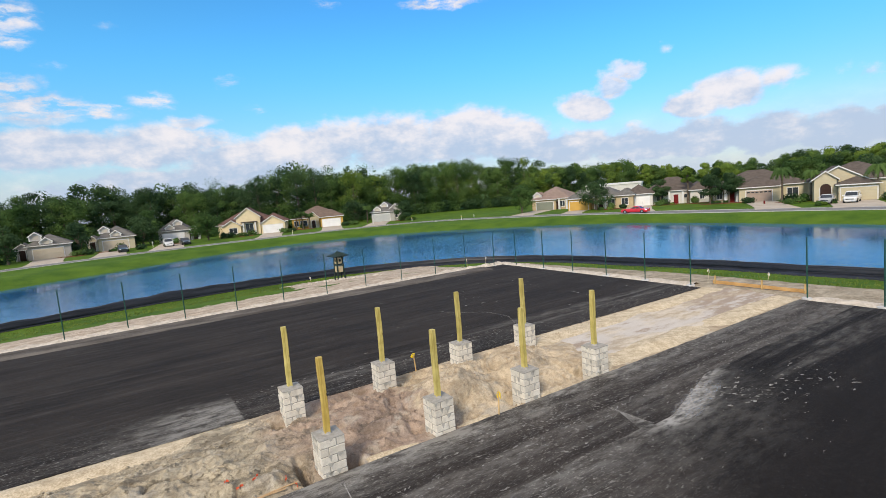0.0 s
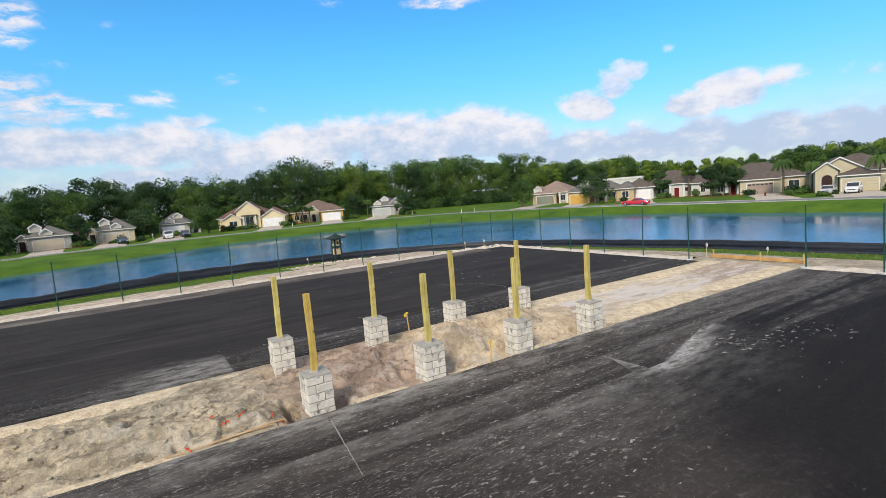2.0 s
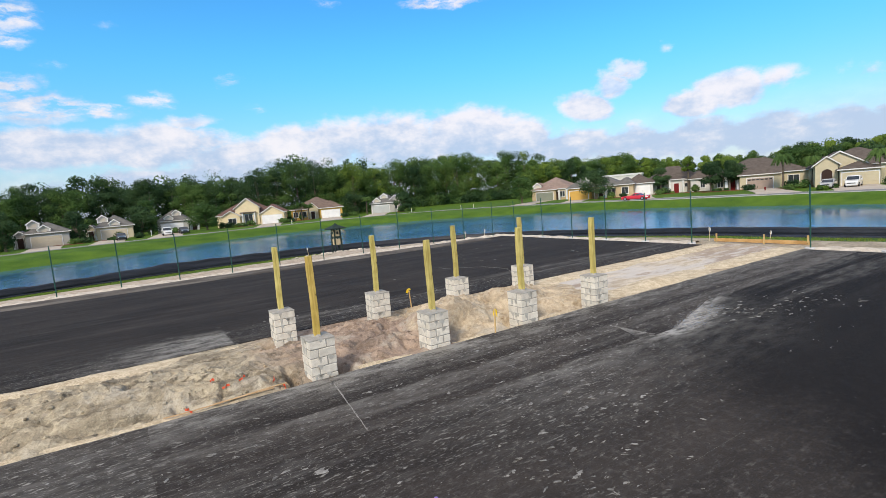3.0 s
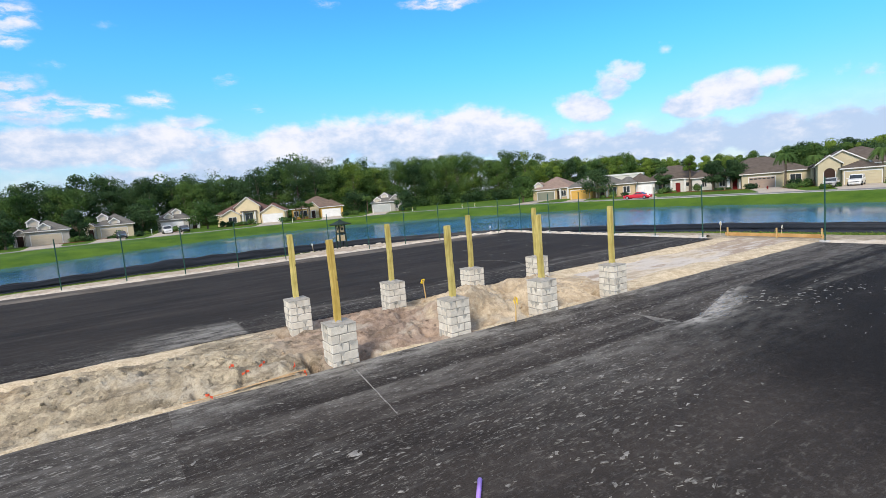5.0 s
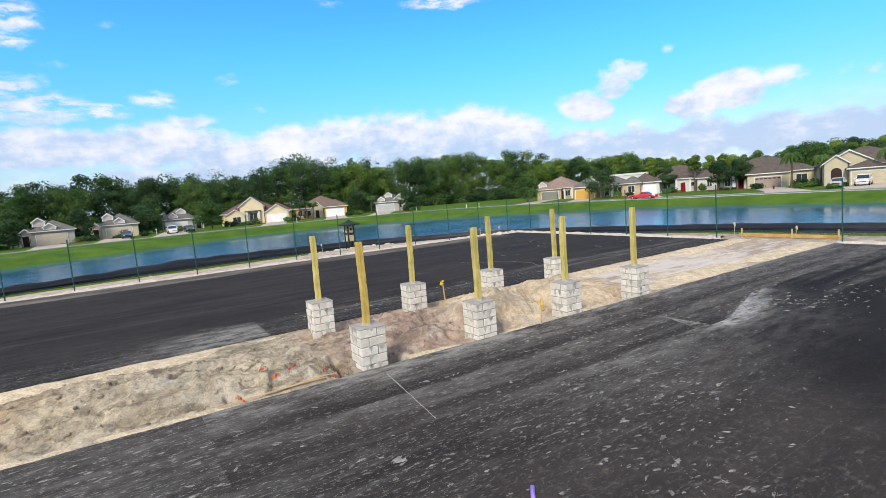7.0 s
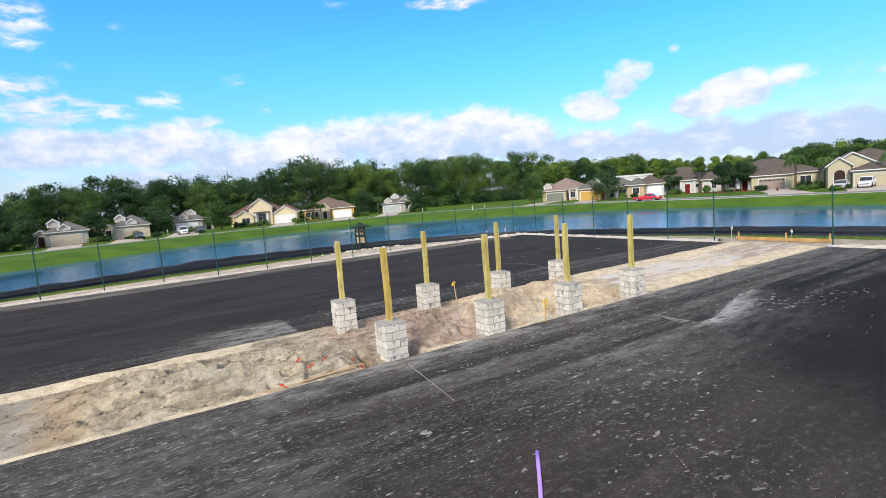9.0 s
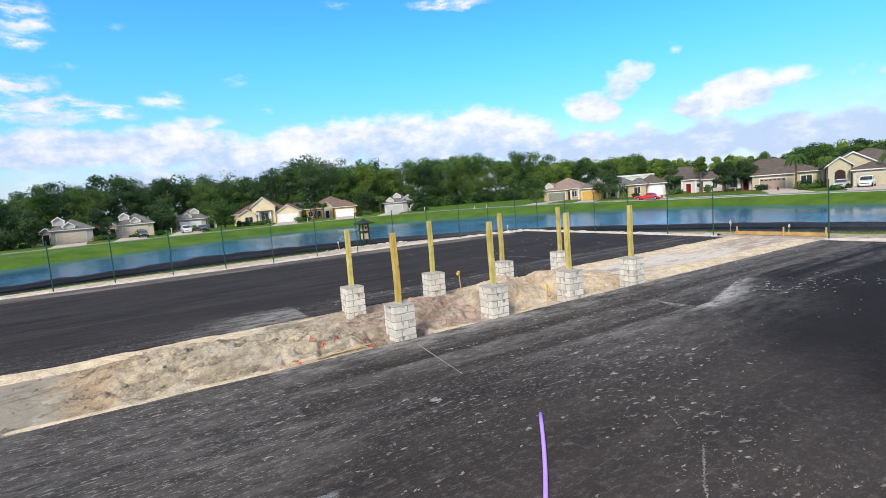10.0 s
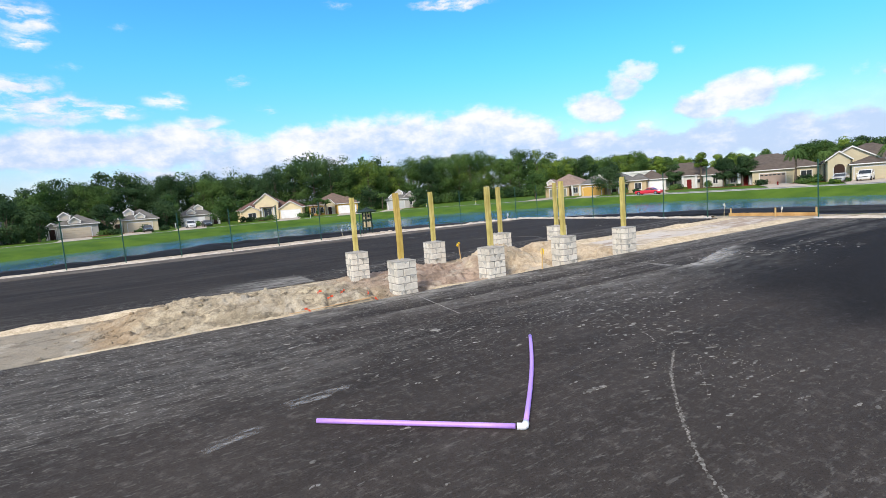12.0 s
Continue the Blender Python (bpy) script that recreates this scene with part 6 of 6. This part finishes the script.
car((-58.4, 98.8), 32, "sedan", "dark", "dark car parked on a concrete drive")
car((-51.9, 104.6), 30, "suv", "white", "white car parked on the drive facing the pond")
car((-49.4, 107.2), 30, "sedan", "dark", "dark blue car parked beside a white one")
car((68.6, 68.6), -49, "sedan", "silver", "silver car parked before a cream garage")
car((71.2, 66.8), -49, "suv", "white", "white car parked before a cream garage")
p = street_line[min(range(len(street_line)), key=lambda i: (street_line[i] - Vector((41.0, 86.0, 0))).length)]
q = offset_line(street_line, 1.8)[street_line.index(p)]
car((q.x, q.y, ground_z(q.x, q.y) + 0.04), -136, "coupe", "red", "bright red classic car on the street")

# yard trees and palms
tree((-86.0, 92.0), 8.5, 4.2, 0.6, LEAF_DARK, "broad dark tree at the end of the houses", 102, 14)
tree((-62.5, 119.0), 8.5, 3.4, 0.6, LEAF_MID, "green tree between two houses", 105)
tree((-0.6, 134.0), 5.6, 2.6, 0.4, LEAF_DARK, "small round clipped tree beside the field", 107)
tree((29.6, 117.5), 7.0, 3.7, 0.9, LEAF_MID, "round green oak at the edge of the field", 108, 15)
tree((43.8, 104.2), 6.6, 3.5, 1.7, LEAF_DARK, "round dark oak in front of a house", 109, 15)
tree((58.6, 103.6), 5.6, 1.9, 1.7, LEAF_DARK, "small dark tree in front of a white house", 110, 9)
tree((64.2, 102.0), 7.8, 1.7, 4.6, LEAF_LIGHT, "tall slender light-green tree", 111, 9, 200)
tree((63.6, 92.4), 6.0, 2.7, 1.9, LEAF_DARK, "spreading dark oak in a front garden", 112, 13)
tree((66.2, 90.2), 6.0, 2.5, 2.0, LEAF_DARK, "spreading dark oak in a front garden", 113, 13)
tree((-73.4, 88.4), 7.4, 2.9, 0.5, LEAF_DARK, "broad dark tree beside a pale grey house", 141, 16)
tree((-78.2, 87.2), 7.8, 4.0, 0.5, LEAF_DARK, "broad dark tree beside a pale grey house", 142, 16)
tree((-70.4, 104.0), 6.7, 3.2, 0.5, LEAF_DARK, "dark bushy tree between two houses", 143, 16)
tree((-47.6, 115.7), 7.2, 4.2, 0.5, LEAF_MID, "broad olive-green tree beside a house", 144, 16)
tree((-62.8, 115.3), 7.1, 3.6, 0.5, LEAF_DARK, "dark bushy tree between two houses", 145, 16)
tree((-15.5, 148.2), 6.9, 4.2, 0.5, LEAF_DARK, "round dark oak beside a house", 146, 16)
tree((-80.0, 91.5), 6.6, 3.2, 0.5, LEAF_DARK, "dark leafy tree beside a pale grey house", 114, 13)
tree((81.1, 91.7), 7.4, 3.6, 1.0, LEAF_MID, "broad green tree behind the palms", 131, 14)
tree((84.6, 91.5), 7.8, 3.4, 1.0, LEAF_MID, "broad green tree behind the palms", 132, 14)
tree((92.9, 86.8), 7.8, 3.0, 1.0, LEAF_DARK, "dark tree behind a tall cream house", 133, 14)
palm((-30.2, 131.9), 3.7, 1.8, "stout bushy palm in front of an ochre house", 121, 60, LEAF_MID, 0.25)
palm((-28.2, 131.0), 4.2, 1.9, "stout bushy palm in front of an ochre house", 122, 60, LEAF_MID, 0.25)
palm((-26.6, 131.8), 3.7, 1.8, "stout bushy palm in front of an ochre house", 123, 60, LEAF_MID, 0.25)
palm((-11.2, 137.0), 4.4, 1.7, "bushy palm beside a pale grey house", 124, 50, LEAF_MID, 0.3)
palm((68.4, 78.4), 5.9, 2.2, "tall feathery palm by the street", 125)
palm((69.8, 80.0), 6.1, 2.2, "tall feathery palm by the street", 126)
palm((77.2, 68.6), 5.4, 2.3, "tall feathery palm by a drive", 127)
palm((72.6, 76.8), 5.2, 2.1, "tall feathery palm by the street", 128)
SHRUBS = [(-76.5, 90.5), (-67.5, 98.5), (-65.5, 99.5), (-62.0, 104.2), (-57.0, 103.0), (-54.0, 113.0), (-44.5, 117.5), (-41.5, 121.0), (-43.6, 119.5), (-39.5, 122.4), (-30.0, 124.5), (-31.0, 121.5),
          (-33.0, 135.0), (-29.0, 133.0), (-17.0, 131.8), (-14.8, 133.5), (-1.6, 136.0), (1.4, 132.0), (42.5, 117.0), (47.5, 103.8), (49.5, 102.4), (57.6, 101.8), (58.8, 100.6), (63.0, 97.0),
          (66.0, 84.4), (71.2, 76.6), (70.0, 78.4), (66.6, 73.4), (76.4, 65.8)]
for k, (x, y) in enumerate(SHRUBS):
    shrub((x, y), 1.5 + 0.7 * ((k * 37) % 10) / 10, 1.0 + 0.7 * ((k * 53) % 10) / 10, (LEAF_DARK, LEAF_MID)[k % 2], ("low dark green garden shrub", "low green garden shrub")[k % 2], 200 + k)

# ---- far woods ----
WOODS = [(-175, 100, 15), (-150, 118, 13.4), (-125, 128, 12.4), (-109, 131, 12.8), (-90, 141, 16.2), (-69, 149, 14.8), (-53, 154, 14.9), (-35, 158, 18.8), (-20, 162, 15.8), (2, 177, 17.4), (30, 181, 18.0),
         (48, 176, 13.6), (78, 178, 13.2), (110, 177, 9.6), (121, 167, 9.0), (126, 152, 10.2), (141, 136, 10.2), (158, 118, 10.5), (180, 95, 12)]


def woods_at(s):
    gaps = [math.hypot(b[0] - a[0], b[1] - a[1]) for a, b in zip(WOODS, WOODS[1:])]
    for (a, b), g in zip(zip(WOODS, WOODS[1:]), gaps):
        if s <= g:
            q = s / g
            t = ((b[0] - a[0]) / g, (b[1] - a[1]) / g)
            return [a[i] + (b[i] - a[i]) * q for i in range(3)] + [(-t[1], t[0])]
        s -= g
    return [*WOODS[-1], (0, 1)]


total = sum(math.hypot(b[0] - a[0], b[1] - a[1]) for a, b in zip(WOODS, WOODS[1:]))
rng = random.Random(77)
kinds = {"dark": [], "mid": [], "light": []}
wood = Shape()
s_at = 0.0
seed = 1000
while s_at < total:
    for row in range(4):
        x, y, tall, nrm = woods_at(min(total - 0.1, max(0, s_at + rng.uniform(-1.5, 1.5))))
        d = row * 7.0 + rng.uniform(-2.0, 2.5)
        x, y = x + nrm[0] * d, y + nrm[1] * d
        h = tall * rng.choice([rng.uniform(0.68, 0.92), rng.uniform(0.78, 1.0), rng.uniform(0.8, 1.02), rng.uniform(0.9, 1.14)]) * (1.0 + 0.03 * row)
        spread = max(2.4, h * rng.uniform(0.20, 0.34))
        lumps = [(c, (r[0] * 0.95, r[1] * 0.95, r[2] * 0.95)) for c, r in crown_lumps(rng, h * (0.03, 0.04, 0.06, 0.5)[row], h, spread * 1.25, (18, 15, 13, 8)[row])]
        # cloud shade at left and sunlight at right are put into the leaf colour
        kind = "light" if rng.random() < (0.5 if x > 45 else 0.12 if x > -20 else 0.0) else rng.choice(["dark", "mid", "mid"] if x > -45 else ["dark", "dark", "dark", "mid"])
        g = 0.3
        seed += 1
        kinds[kind].append(leaf_cloud([((c[0] + x, c[1] + y, c[2] + g), r) for c, r in lumps], (330, 150, 90, 100)[row], (0.15, 0.22, 0.34, 0.26)[row], seed, 0.5, 0.32))
        if row == 0:
            wood.tube([(x, y, g - 1.2), (x + 0.2, y, g + h * 0.4), (x, y + 0.2, g + h * 0.85)], [0.13, 0.09, 0.03], 5)
            for c, r in lumps[:3]:
                wood.tube([(x, y, g + h * 0.35), (x + c[0], y + c[1], g + c[2])], [0.1, 0.03], 4)
    for _ in range(2):
        x, y, tall, nrm = woods_at(s_at)
        x, y = x - nrm[0] * rng.uniform(1, 4), y - nrm[1] * rng.uniform(1, 4)
        lumps = [((x + rng.uniform(-2, 2), y + rng.uniform(-1, 1), -0.4 + rng.uniform(0.6, 2.8)), (2.0, 1.8, 1.6)) for _ in range(4)]
        seed += 1
        kinds[rng.choice(["dark", "mid"])].append(leaf_cloud(lumps, 120, 0.28, seed, 0.2))
    s_at += 3.3
woods = tagged(new("far_woods"), "dense green woodland edge behind the houses", "woods", kind="stuff")
for kind, material in (("dark", LEAF_DARK), ("mid", LEAF_MID), ("light", LEAF_LIGHT)):
    ob = leaf_object("foliage", np.concatenate(kinds[kind]), material, woods)
    tagged(ob, kind="stuff")
tagged(part("trunks", wood, BARK, woods, "pale trunks among the foliage"), kind="stuff")

# ---- stains on the asphalt, lime splashes, turf ----

def patch(name, u0, u1, v0, v1, turn, material, label, z=0.009):
    c = uv((u0 + u1) / 2, (v0 + v1) / 2, z)
    a, b = (u1 - u0) / 2, (v1 - v0) / 2
    me = Shape().add([(-a, -b, 0), (a, -b, 0), (a, b, 0), (-a, b, 0)], [(0, 1, 2, 3)]).mesh(name, material)
    layer = me.uv_layers.new(name="UVMap")
    for k, q in enumerate(((0, 0), (1, 0), (1, 1), (0, 1))):
        layer.data[k].uv = q
    ob = new(name, me)
    ob.matrix_world = pose(c.x, c.y, c.z, 0, 0, AXIS + turn)
    return tagged(ob, label, "stain", kind="structure")


patch("dust_stain", -3.7, -2.6, -4.0, -3.65, 8, DUST, "short pale lime smear on the asphalt", 0.012)
patch("dust_stain", -4.75, -3.95, -4.55, -4.3, 14, DUST, "short pale lime smear on the asphalt", 0.012)
patch("dust_stain", 9.0, 12.3, -1.75, -0.9, 16, DUST, "pale lime dust swept over the asphalt")


def splash(s, rng, u, v, size, stretch, turn, z):
    """A crumb or smear: one to three ragged scabs run together."""
    for j in range(1 if size < 0.015 else rng.choice((1, 2, 3))):
        k = rng.randint(7, 11)
        c, si = math.cos(turn), math.sin(turn)
        ring, low = [], []
        du, dv = (0, 0) if j == 0 else (rng.gauss(0, size * 1.2 * stretch), rng.gauss(0, size * 0.6))
        for i in range(k):
            q = i * math.tau / k + rng.uniform(-0.2, 0.2)
            r = size * rng.uniform(0.3, 1.25) / (1 + 0.4 * j)
            x, y = r * math.cos(q) * stretch, r * math.sin(q) / stretch
            ring.append(uv(u + du + x * c - y * si, v + dv + x * si + y * c, z + 0.0006 * j))
            low.append(uv(u + du + (x * c - y * si) * 1.1, v + dv + (x * si + y * c) * 1.1, z - 0.006))
        s.loft([low, ring])


rng = random.Random(909)
chips = Shape()
count = 0
while count < 1150:
    u, v = rng.uniform(-12, 16), rng.triangular(-11, 1.6, -1.0)
    if wobble(u, v * 1.4, 0.33, 12.0) + 0.5 * wobble(u, v, 1.1, 15.0) < rng.uniform(-0.35, 0.45) or 0.45 * u - v > rng.uniform(4.0, 11.0):
        continue
    size = 0.005 + 0.042 * rng.random() ** 5
    splash(chips, rng, u, v, size, rng.uniform(1.1, 1.9), rng.gauss(0.0, 0.35), 0.0075)
    count += 1
for u, v, ru, rv, many, big in ((12.4, -2.1, 1.6, 1.0, 90, 0.06), (14.6, -2.6, 1.2, 0.8, 26, 0.06), (11.0, -1.2, 1.2, 0.6, 55, 0.055), (4.4, -3.2, 1.2, 1.3, 60, 0.04), (3.0, -4.6, 1.5, 1.3, 60, 0.022), (2.2, -5.4, 1.0, 1.6, 110, 0.034), (1.0, -6.6, 1.2, 1.2, 60, 0.03), (1.6, -6.4, 0.9, 0.8, 230, 0.010), (9.0, 7.9, 3.5, 0.6, 110, 0.05),
                                (5.5, 0.2, 4.5, 0.8, 150, 0.045), (4.0, 8.2, 4.5, 0.7, 90, 0.045), (16.5, 15.0, 6.5, 6.0, 120, 0.05)):
    for _ in range(many):
        splash(chips, rng, rng.gauss(u, ru * 0.6), rng.gauss(v, rv * 0.6), big * (0.15 + rng.random() ** 2), rng.uniform(1.1, 2.2), rng.gauss(-0.3, 0.45), 0.0075)
for line, wide, gap in (([(1.66, -5.88), (0.82, -6.4), (0.04, -7.03), (-0.57, -7.57), (-0.96, -7.98), (-1.22, -8.31), (-1.7, -9.0)], 0.012, 0.016), ([(1.13, 1.35), (1.1, 1.1)], 0.03, 0.014), ([(1.13, 1.2), (0.79, -1.34)], 0.011, 0.05),
                        ([(2.77, -4.03), (1.9, -5.4), (1.66, -5.88)], 0.009, 0.07), ([(1.6, -6.3), (0.5, -7.12)], 0.006, 0.06), ([(11.41, 13.0), (12.9, 11.51), (13.12, 9.95), (12.51, 8.72)], 0.014, 0.03),
                        ([(8.40, -0.36), (8.42, -0.9), (8.45, -1.45)], 0.016, 0.012), ([(-0.2, -5.45), (2.3, -5.30), (5.2, -5.28)], 0.003, 0.045), ([(-0.4, -6.08), (-0.1, -6.1)], 0.04, 0.05), ([(1.4, -7.25), (2.05, -7.27)], 0.012, 0.06)):
    for (a0, b0), (a1, b1) in zip(line, line[1:]):
        length = math.hypot(a1 - a0, b1 - b0)
        for i in range(int(length / gap)):
            q = i * gap / length
            splash(chips, rng, a0 + (a1 - a0) * q + rng.gauss(0, wide * 0.7), b0 + (b1 - b0) * q + rng.gauss(0, wide * 0.7), wide * rng.uniform(0.5, 1.4), 1.1, rng.uniform(0, 3), 0.008)
for (a0, b0), (a1, b1), half in (((1.13, 1.25), (0.79, -1.34), 0.013), ((8.40, -0.36), (8.45, -1.45), 0.016)):
    rings = []
    for i in range(61):
        q = i / 60
        w = half * (1.3 - q) * (1 + 0.9 * wobble(i * 0.41, half * 90, 1.0))
        u, v = a0 + (a1 - a0) * q + 0.012 * wobble(i * 0.13, 7.0, 1.0), b0 + (b1 - b0) * q
        rings.append([uv(u - w, v, 0.002), uv(u - w * 0.8, v, 0.0082), uv(u + w * 0.8, v, 0.0082), uv(u + w, v, 0.002)])
    chips.loft(rings)
for u, v, size in ((3.29, -2.35, 0.085), (4.77, -2.96, 0.07), (2.9, -4.03, 0.06), (2.5, -4.5, 0.06), (-0.28, -2.07, 0.085), (-0.71, -1.74, 0.08), (4.4, -2.5, 0.05), (4.0, -3.2, 0.05)):
    splash(chips, rng, u, v, size, 1.4, rng.gauss(0.1, 0.2), 0.0078)
tagged(part("lime_splashes", chips, CHIP), "scattered pale lime splashes and crumbs on the black asphalt", "splashes", kind="stuff")

# clods in the soil strip
clods = Shape()
for _ in range(1800):
    u, v = rng.uniform(-7, 11.3), rng.uniform(STRIP0 + 0.25, STRIP1 - 0.3)
    r = 0.008 + 0.055 * rng.random() ** 4
    z = strip_height(u, v)
    rings = [[tuple(uv(u + k * r * math.cos(q) * rng.uniform(0.8, 1.2), v + k * r * math.sin(q) * rng.uniform(0.8, 1.2), z + h * r)) for q in (i * math.tau / 6 for i in range(6))] for h, k in ((-0.4, 0.8), (0.2, 1.0), (0.7, 0.55))]
    clods.loft(rings)
tagged(part("soil_clods", clods, DIRT), "loose clods and stones on the dug soil", "clods", kind="stuff")

# lumps of sand scraped up at the foot of the kiosk
lumps = Shape()
for _ in range(70):
    x, y = -4.6 + rng.gauss(0, 1.6), 35.0 + rng.gauss(0, 0.5)
    r = 0.06 + 0.2 * rng.random() ** 2
    z = ground_z(x, y) + 0.05
    lumps.loft([[(x + k * r * math.cos(q) * rng.uniform(0.8, 1.25), y + k * r * math.sin(q) * rng.uniform(0.8, 1.25), z + h * r) for q in (i * math.tau / 7 for i in range(7))] for h, k in ((-0.6, 0.9), (0.15, 1.0), (0.65, 0.5))])
tagged(part("sand_lumps", lumps, SAND_PALE), "lumps of pale sand heaped round the kiosk foot", "sand lumps", kind="stuff")

# turf along the pond bank
turf = []
r = np.random.default_rng(44)
spots = []
for _ in range(26000):
    i = r.integers(2, len(fabric_line) - 2)
    p = fabric_line[i]
    d = -r.uniform(0.3, 7.5)
    side = (apron_line[i] - p)
    spots.append((p.x - side.x * d + r.uniform(-0.4, 0.4), p.y - side.y * d + r.uniform(-0.4, 0.4)))
spots = np.array(spots)
su, sv = spots[:, 0] * UX + spots[:, 1] * UY, -spots[:, 0] * UY + spots[:, 1] * UX
keep = ((sv > 28.0) & (su < 25) | (su > 28.4)) & ~((su > 9.0) & (su < 24) & (sv < 36.2))
spots = spots[keep]
level = ground_height(spots)
for (x, y), z in zip(spots, level):
    for _ in range(2):
        a, h, w = r.uniform(0, math.tau), r.uniform(0.03, 0.09), r.uniform(0.012, 0.03)
        dx, dy, lx, ly = w * math.cos(a), w * math.sin(a), r.normal() * 0.05, r.normal() * 0.05
        turf += [(x - dx, y - dy, z - 0.02), (x + dx, y + dy, z - 0.02), (x + lx + dx * 0.3, y + ly + dy * 0.3, z + h), (x + lx - dx * 0.3, y + ly - dy * 0.3, z + h)]
tagged(leaf_object("turf", np.array(turf), TURF), "rough green turf on the pond bank", "grass", kind="stuff")


# ---- garden beds, hydrant, signs ----
def bed(at, wide, deep, turn, label):
    ring = [[(wide * k * math.cos(q) * (1 + 0.1 * math.sin(3 * q)), deep * k * math.sin(q), z) for q in (i * math.tau / 20 for i in range(20))] for z, k in ((-0.2, 1.0), (0.05, 1.0), (0.10, 0.8))]
    ob = setting("garden_bed", Shape().loft(ring), MULCH, label, "garden bed")
    ob.matrix_world = pose(at[0], at[1], ground_z(*at), 0, 0, turn)


for x, y, w, d, a in ((64.2, 91.0, 3.2, 1.7, -10), (67.0, 88.9, 2.8, 1.5, -10), (58.8, 101.3, 3.0, 1.2, -22), (63.2, 97.6, 2.6, 1.2, -22), (46.5, 103.2, 3.2, 1.3, -28), (70.2, 77.8, 3.0, 1.4, -15), (-63.5, 103.5, 3.0, 1.3, 14),
                      (-68.5, 97.6, 3.0, 1.4, 14), (-42.5, 120.3, 4.2, 1.2, 12), (-28.4, 131.2, 3.4, 1.5, 8), (-0.6, 135.0, 2.6, 1.3, 0), (-53.8, 112.5, 2.4, 1.2, 14)):
    bed((x, y), w, d, a, "mounded red-brown mulch bed in a front garden")
rng = random.Random(61)
for x, y, w in ((64.0, 90.4, 2.4), (58.6, 100.6, 2.2), (70.0, 77.0, 2.2), (-63.6, 102.8, 2.4), (-42.5, 119.4, 3.2), (67.4, 66.8, 2.0), (76.6, 64.6, 2.0), (46.4, 102.4, 2.4)):
    for k in range(5):
        px, py = x + rng.uniform(-w, w), y + rng.uniform(-0.5, 0.5)
        shrub((px, py), rng.uniform(0.5, 0.9), rng.uniform(0.4, 0.7), (LEAF_MID, LEAF_DARK, LEAF_LIGHT)[k % 3], "small clipped garden plant in mulch", 700 + int(px * 10) % 97 + k)
hyd = thing("fire_hydrant", "small red fire hydrant by the street", "hydrant", at=(65.0, 78.2, ground_z(65.0, 78.2)))
part("barrel", Shape().tube([(0, 0, -0.1), (0, 0, 0.1), (0, 0, 0.12), (0, 0, 0.5), (0, 0, 0.53), (0, 0, 0.62), (0, 0, 0.68)], [0.16, 0.16, 0.11, 0.11, 0.15, 0.12, 0.04], 12), DOOR_RED, hyd)
part("outlet", Shape().tube([(-0.2, 0, 0.4), (0.2, 0, 0.4)], 0.055, 8), DOOR_RED, hyd)
for x, y, tall in ((13.6, 112.6, 1.1), (17.4, 118.5, 0.9), (1.6, 128.0, 1.0), (-27.0, 113.5, 1.0)):
    m = thing("marker_post", "slim white utility marker post in grass", "marker post", "marker posts", (x, y, ground_z(x, y)))
    part("shaft", Shape().chamfered(-0.05, 0.05, -0.03, 0.03, -0.2, tall, 0.01), WHITE_PVC, m)
    part("band", Shape().chamfered(-0.055, 0.055, -0.035, 0.035, tall - 0.3, tall - 0.12, 0.008), YELLOW, m, "yellow band")
for x, y, a in ((-56.2, 106.5, 14), (-8.9, 128.5, 0), (52.5, 99.5, -25)):
    box = thing("mailbox", "white post mailbox beside a drive", "mailbox", "mailboxes", (x, y, ground_z(x, y)), a)
    part("stand", Shape().chamfered(-0.05, 0.05, -0.05, 0.05, -0.2, 1.05, 0.01), TRIM, box)
    part("case", Shape().prism([(-0.11, 1.05), (0.11, 1.05), (0.11, 1.2), (0.06, 1.28), (-0.06, 1.28), (-0.11, 1.2)], -0.25, 0.25), TRIM, box)
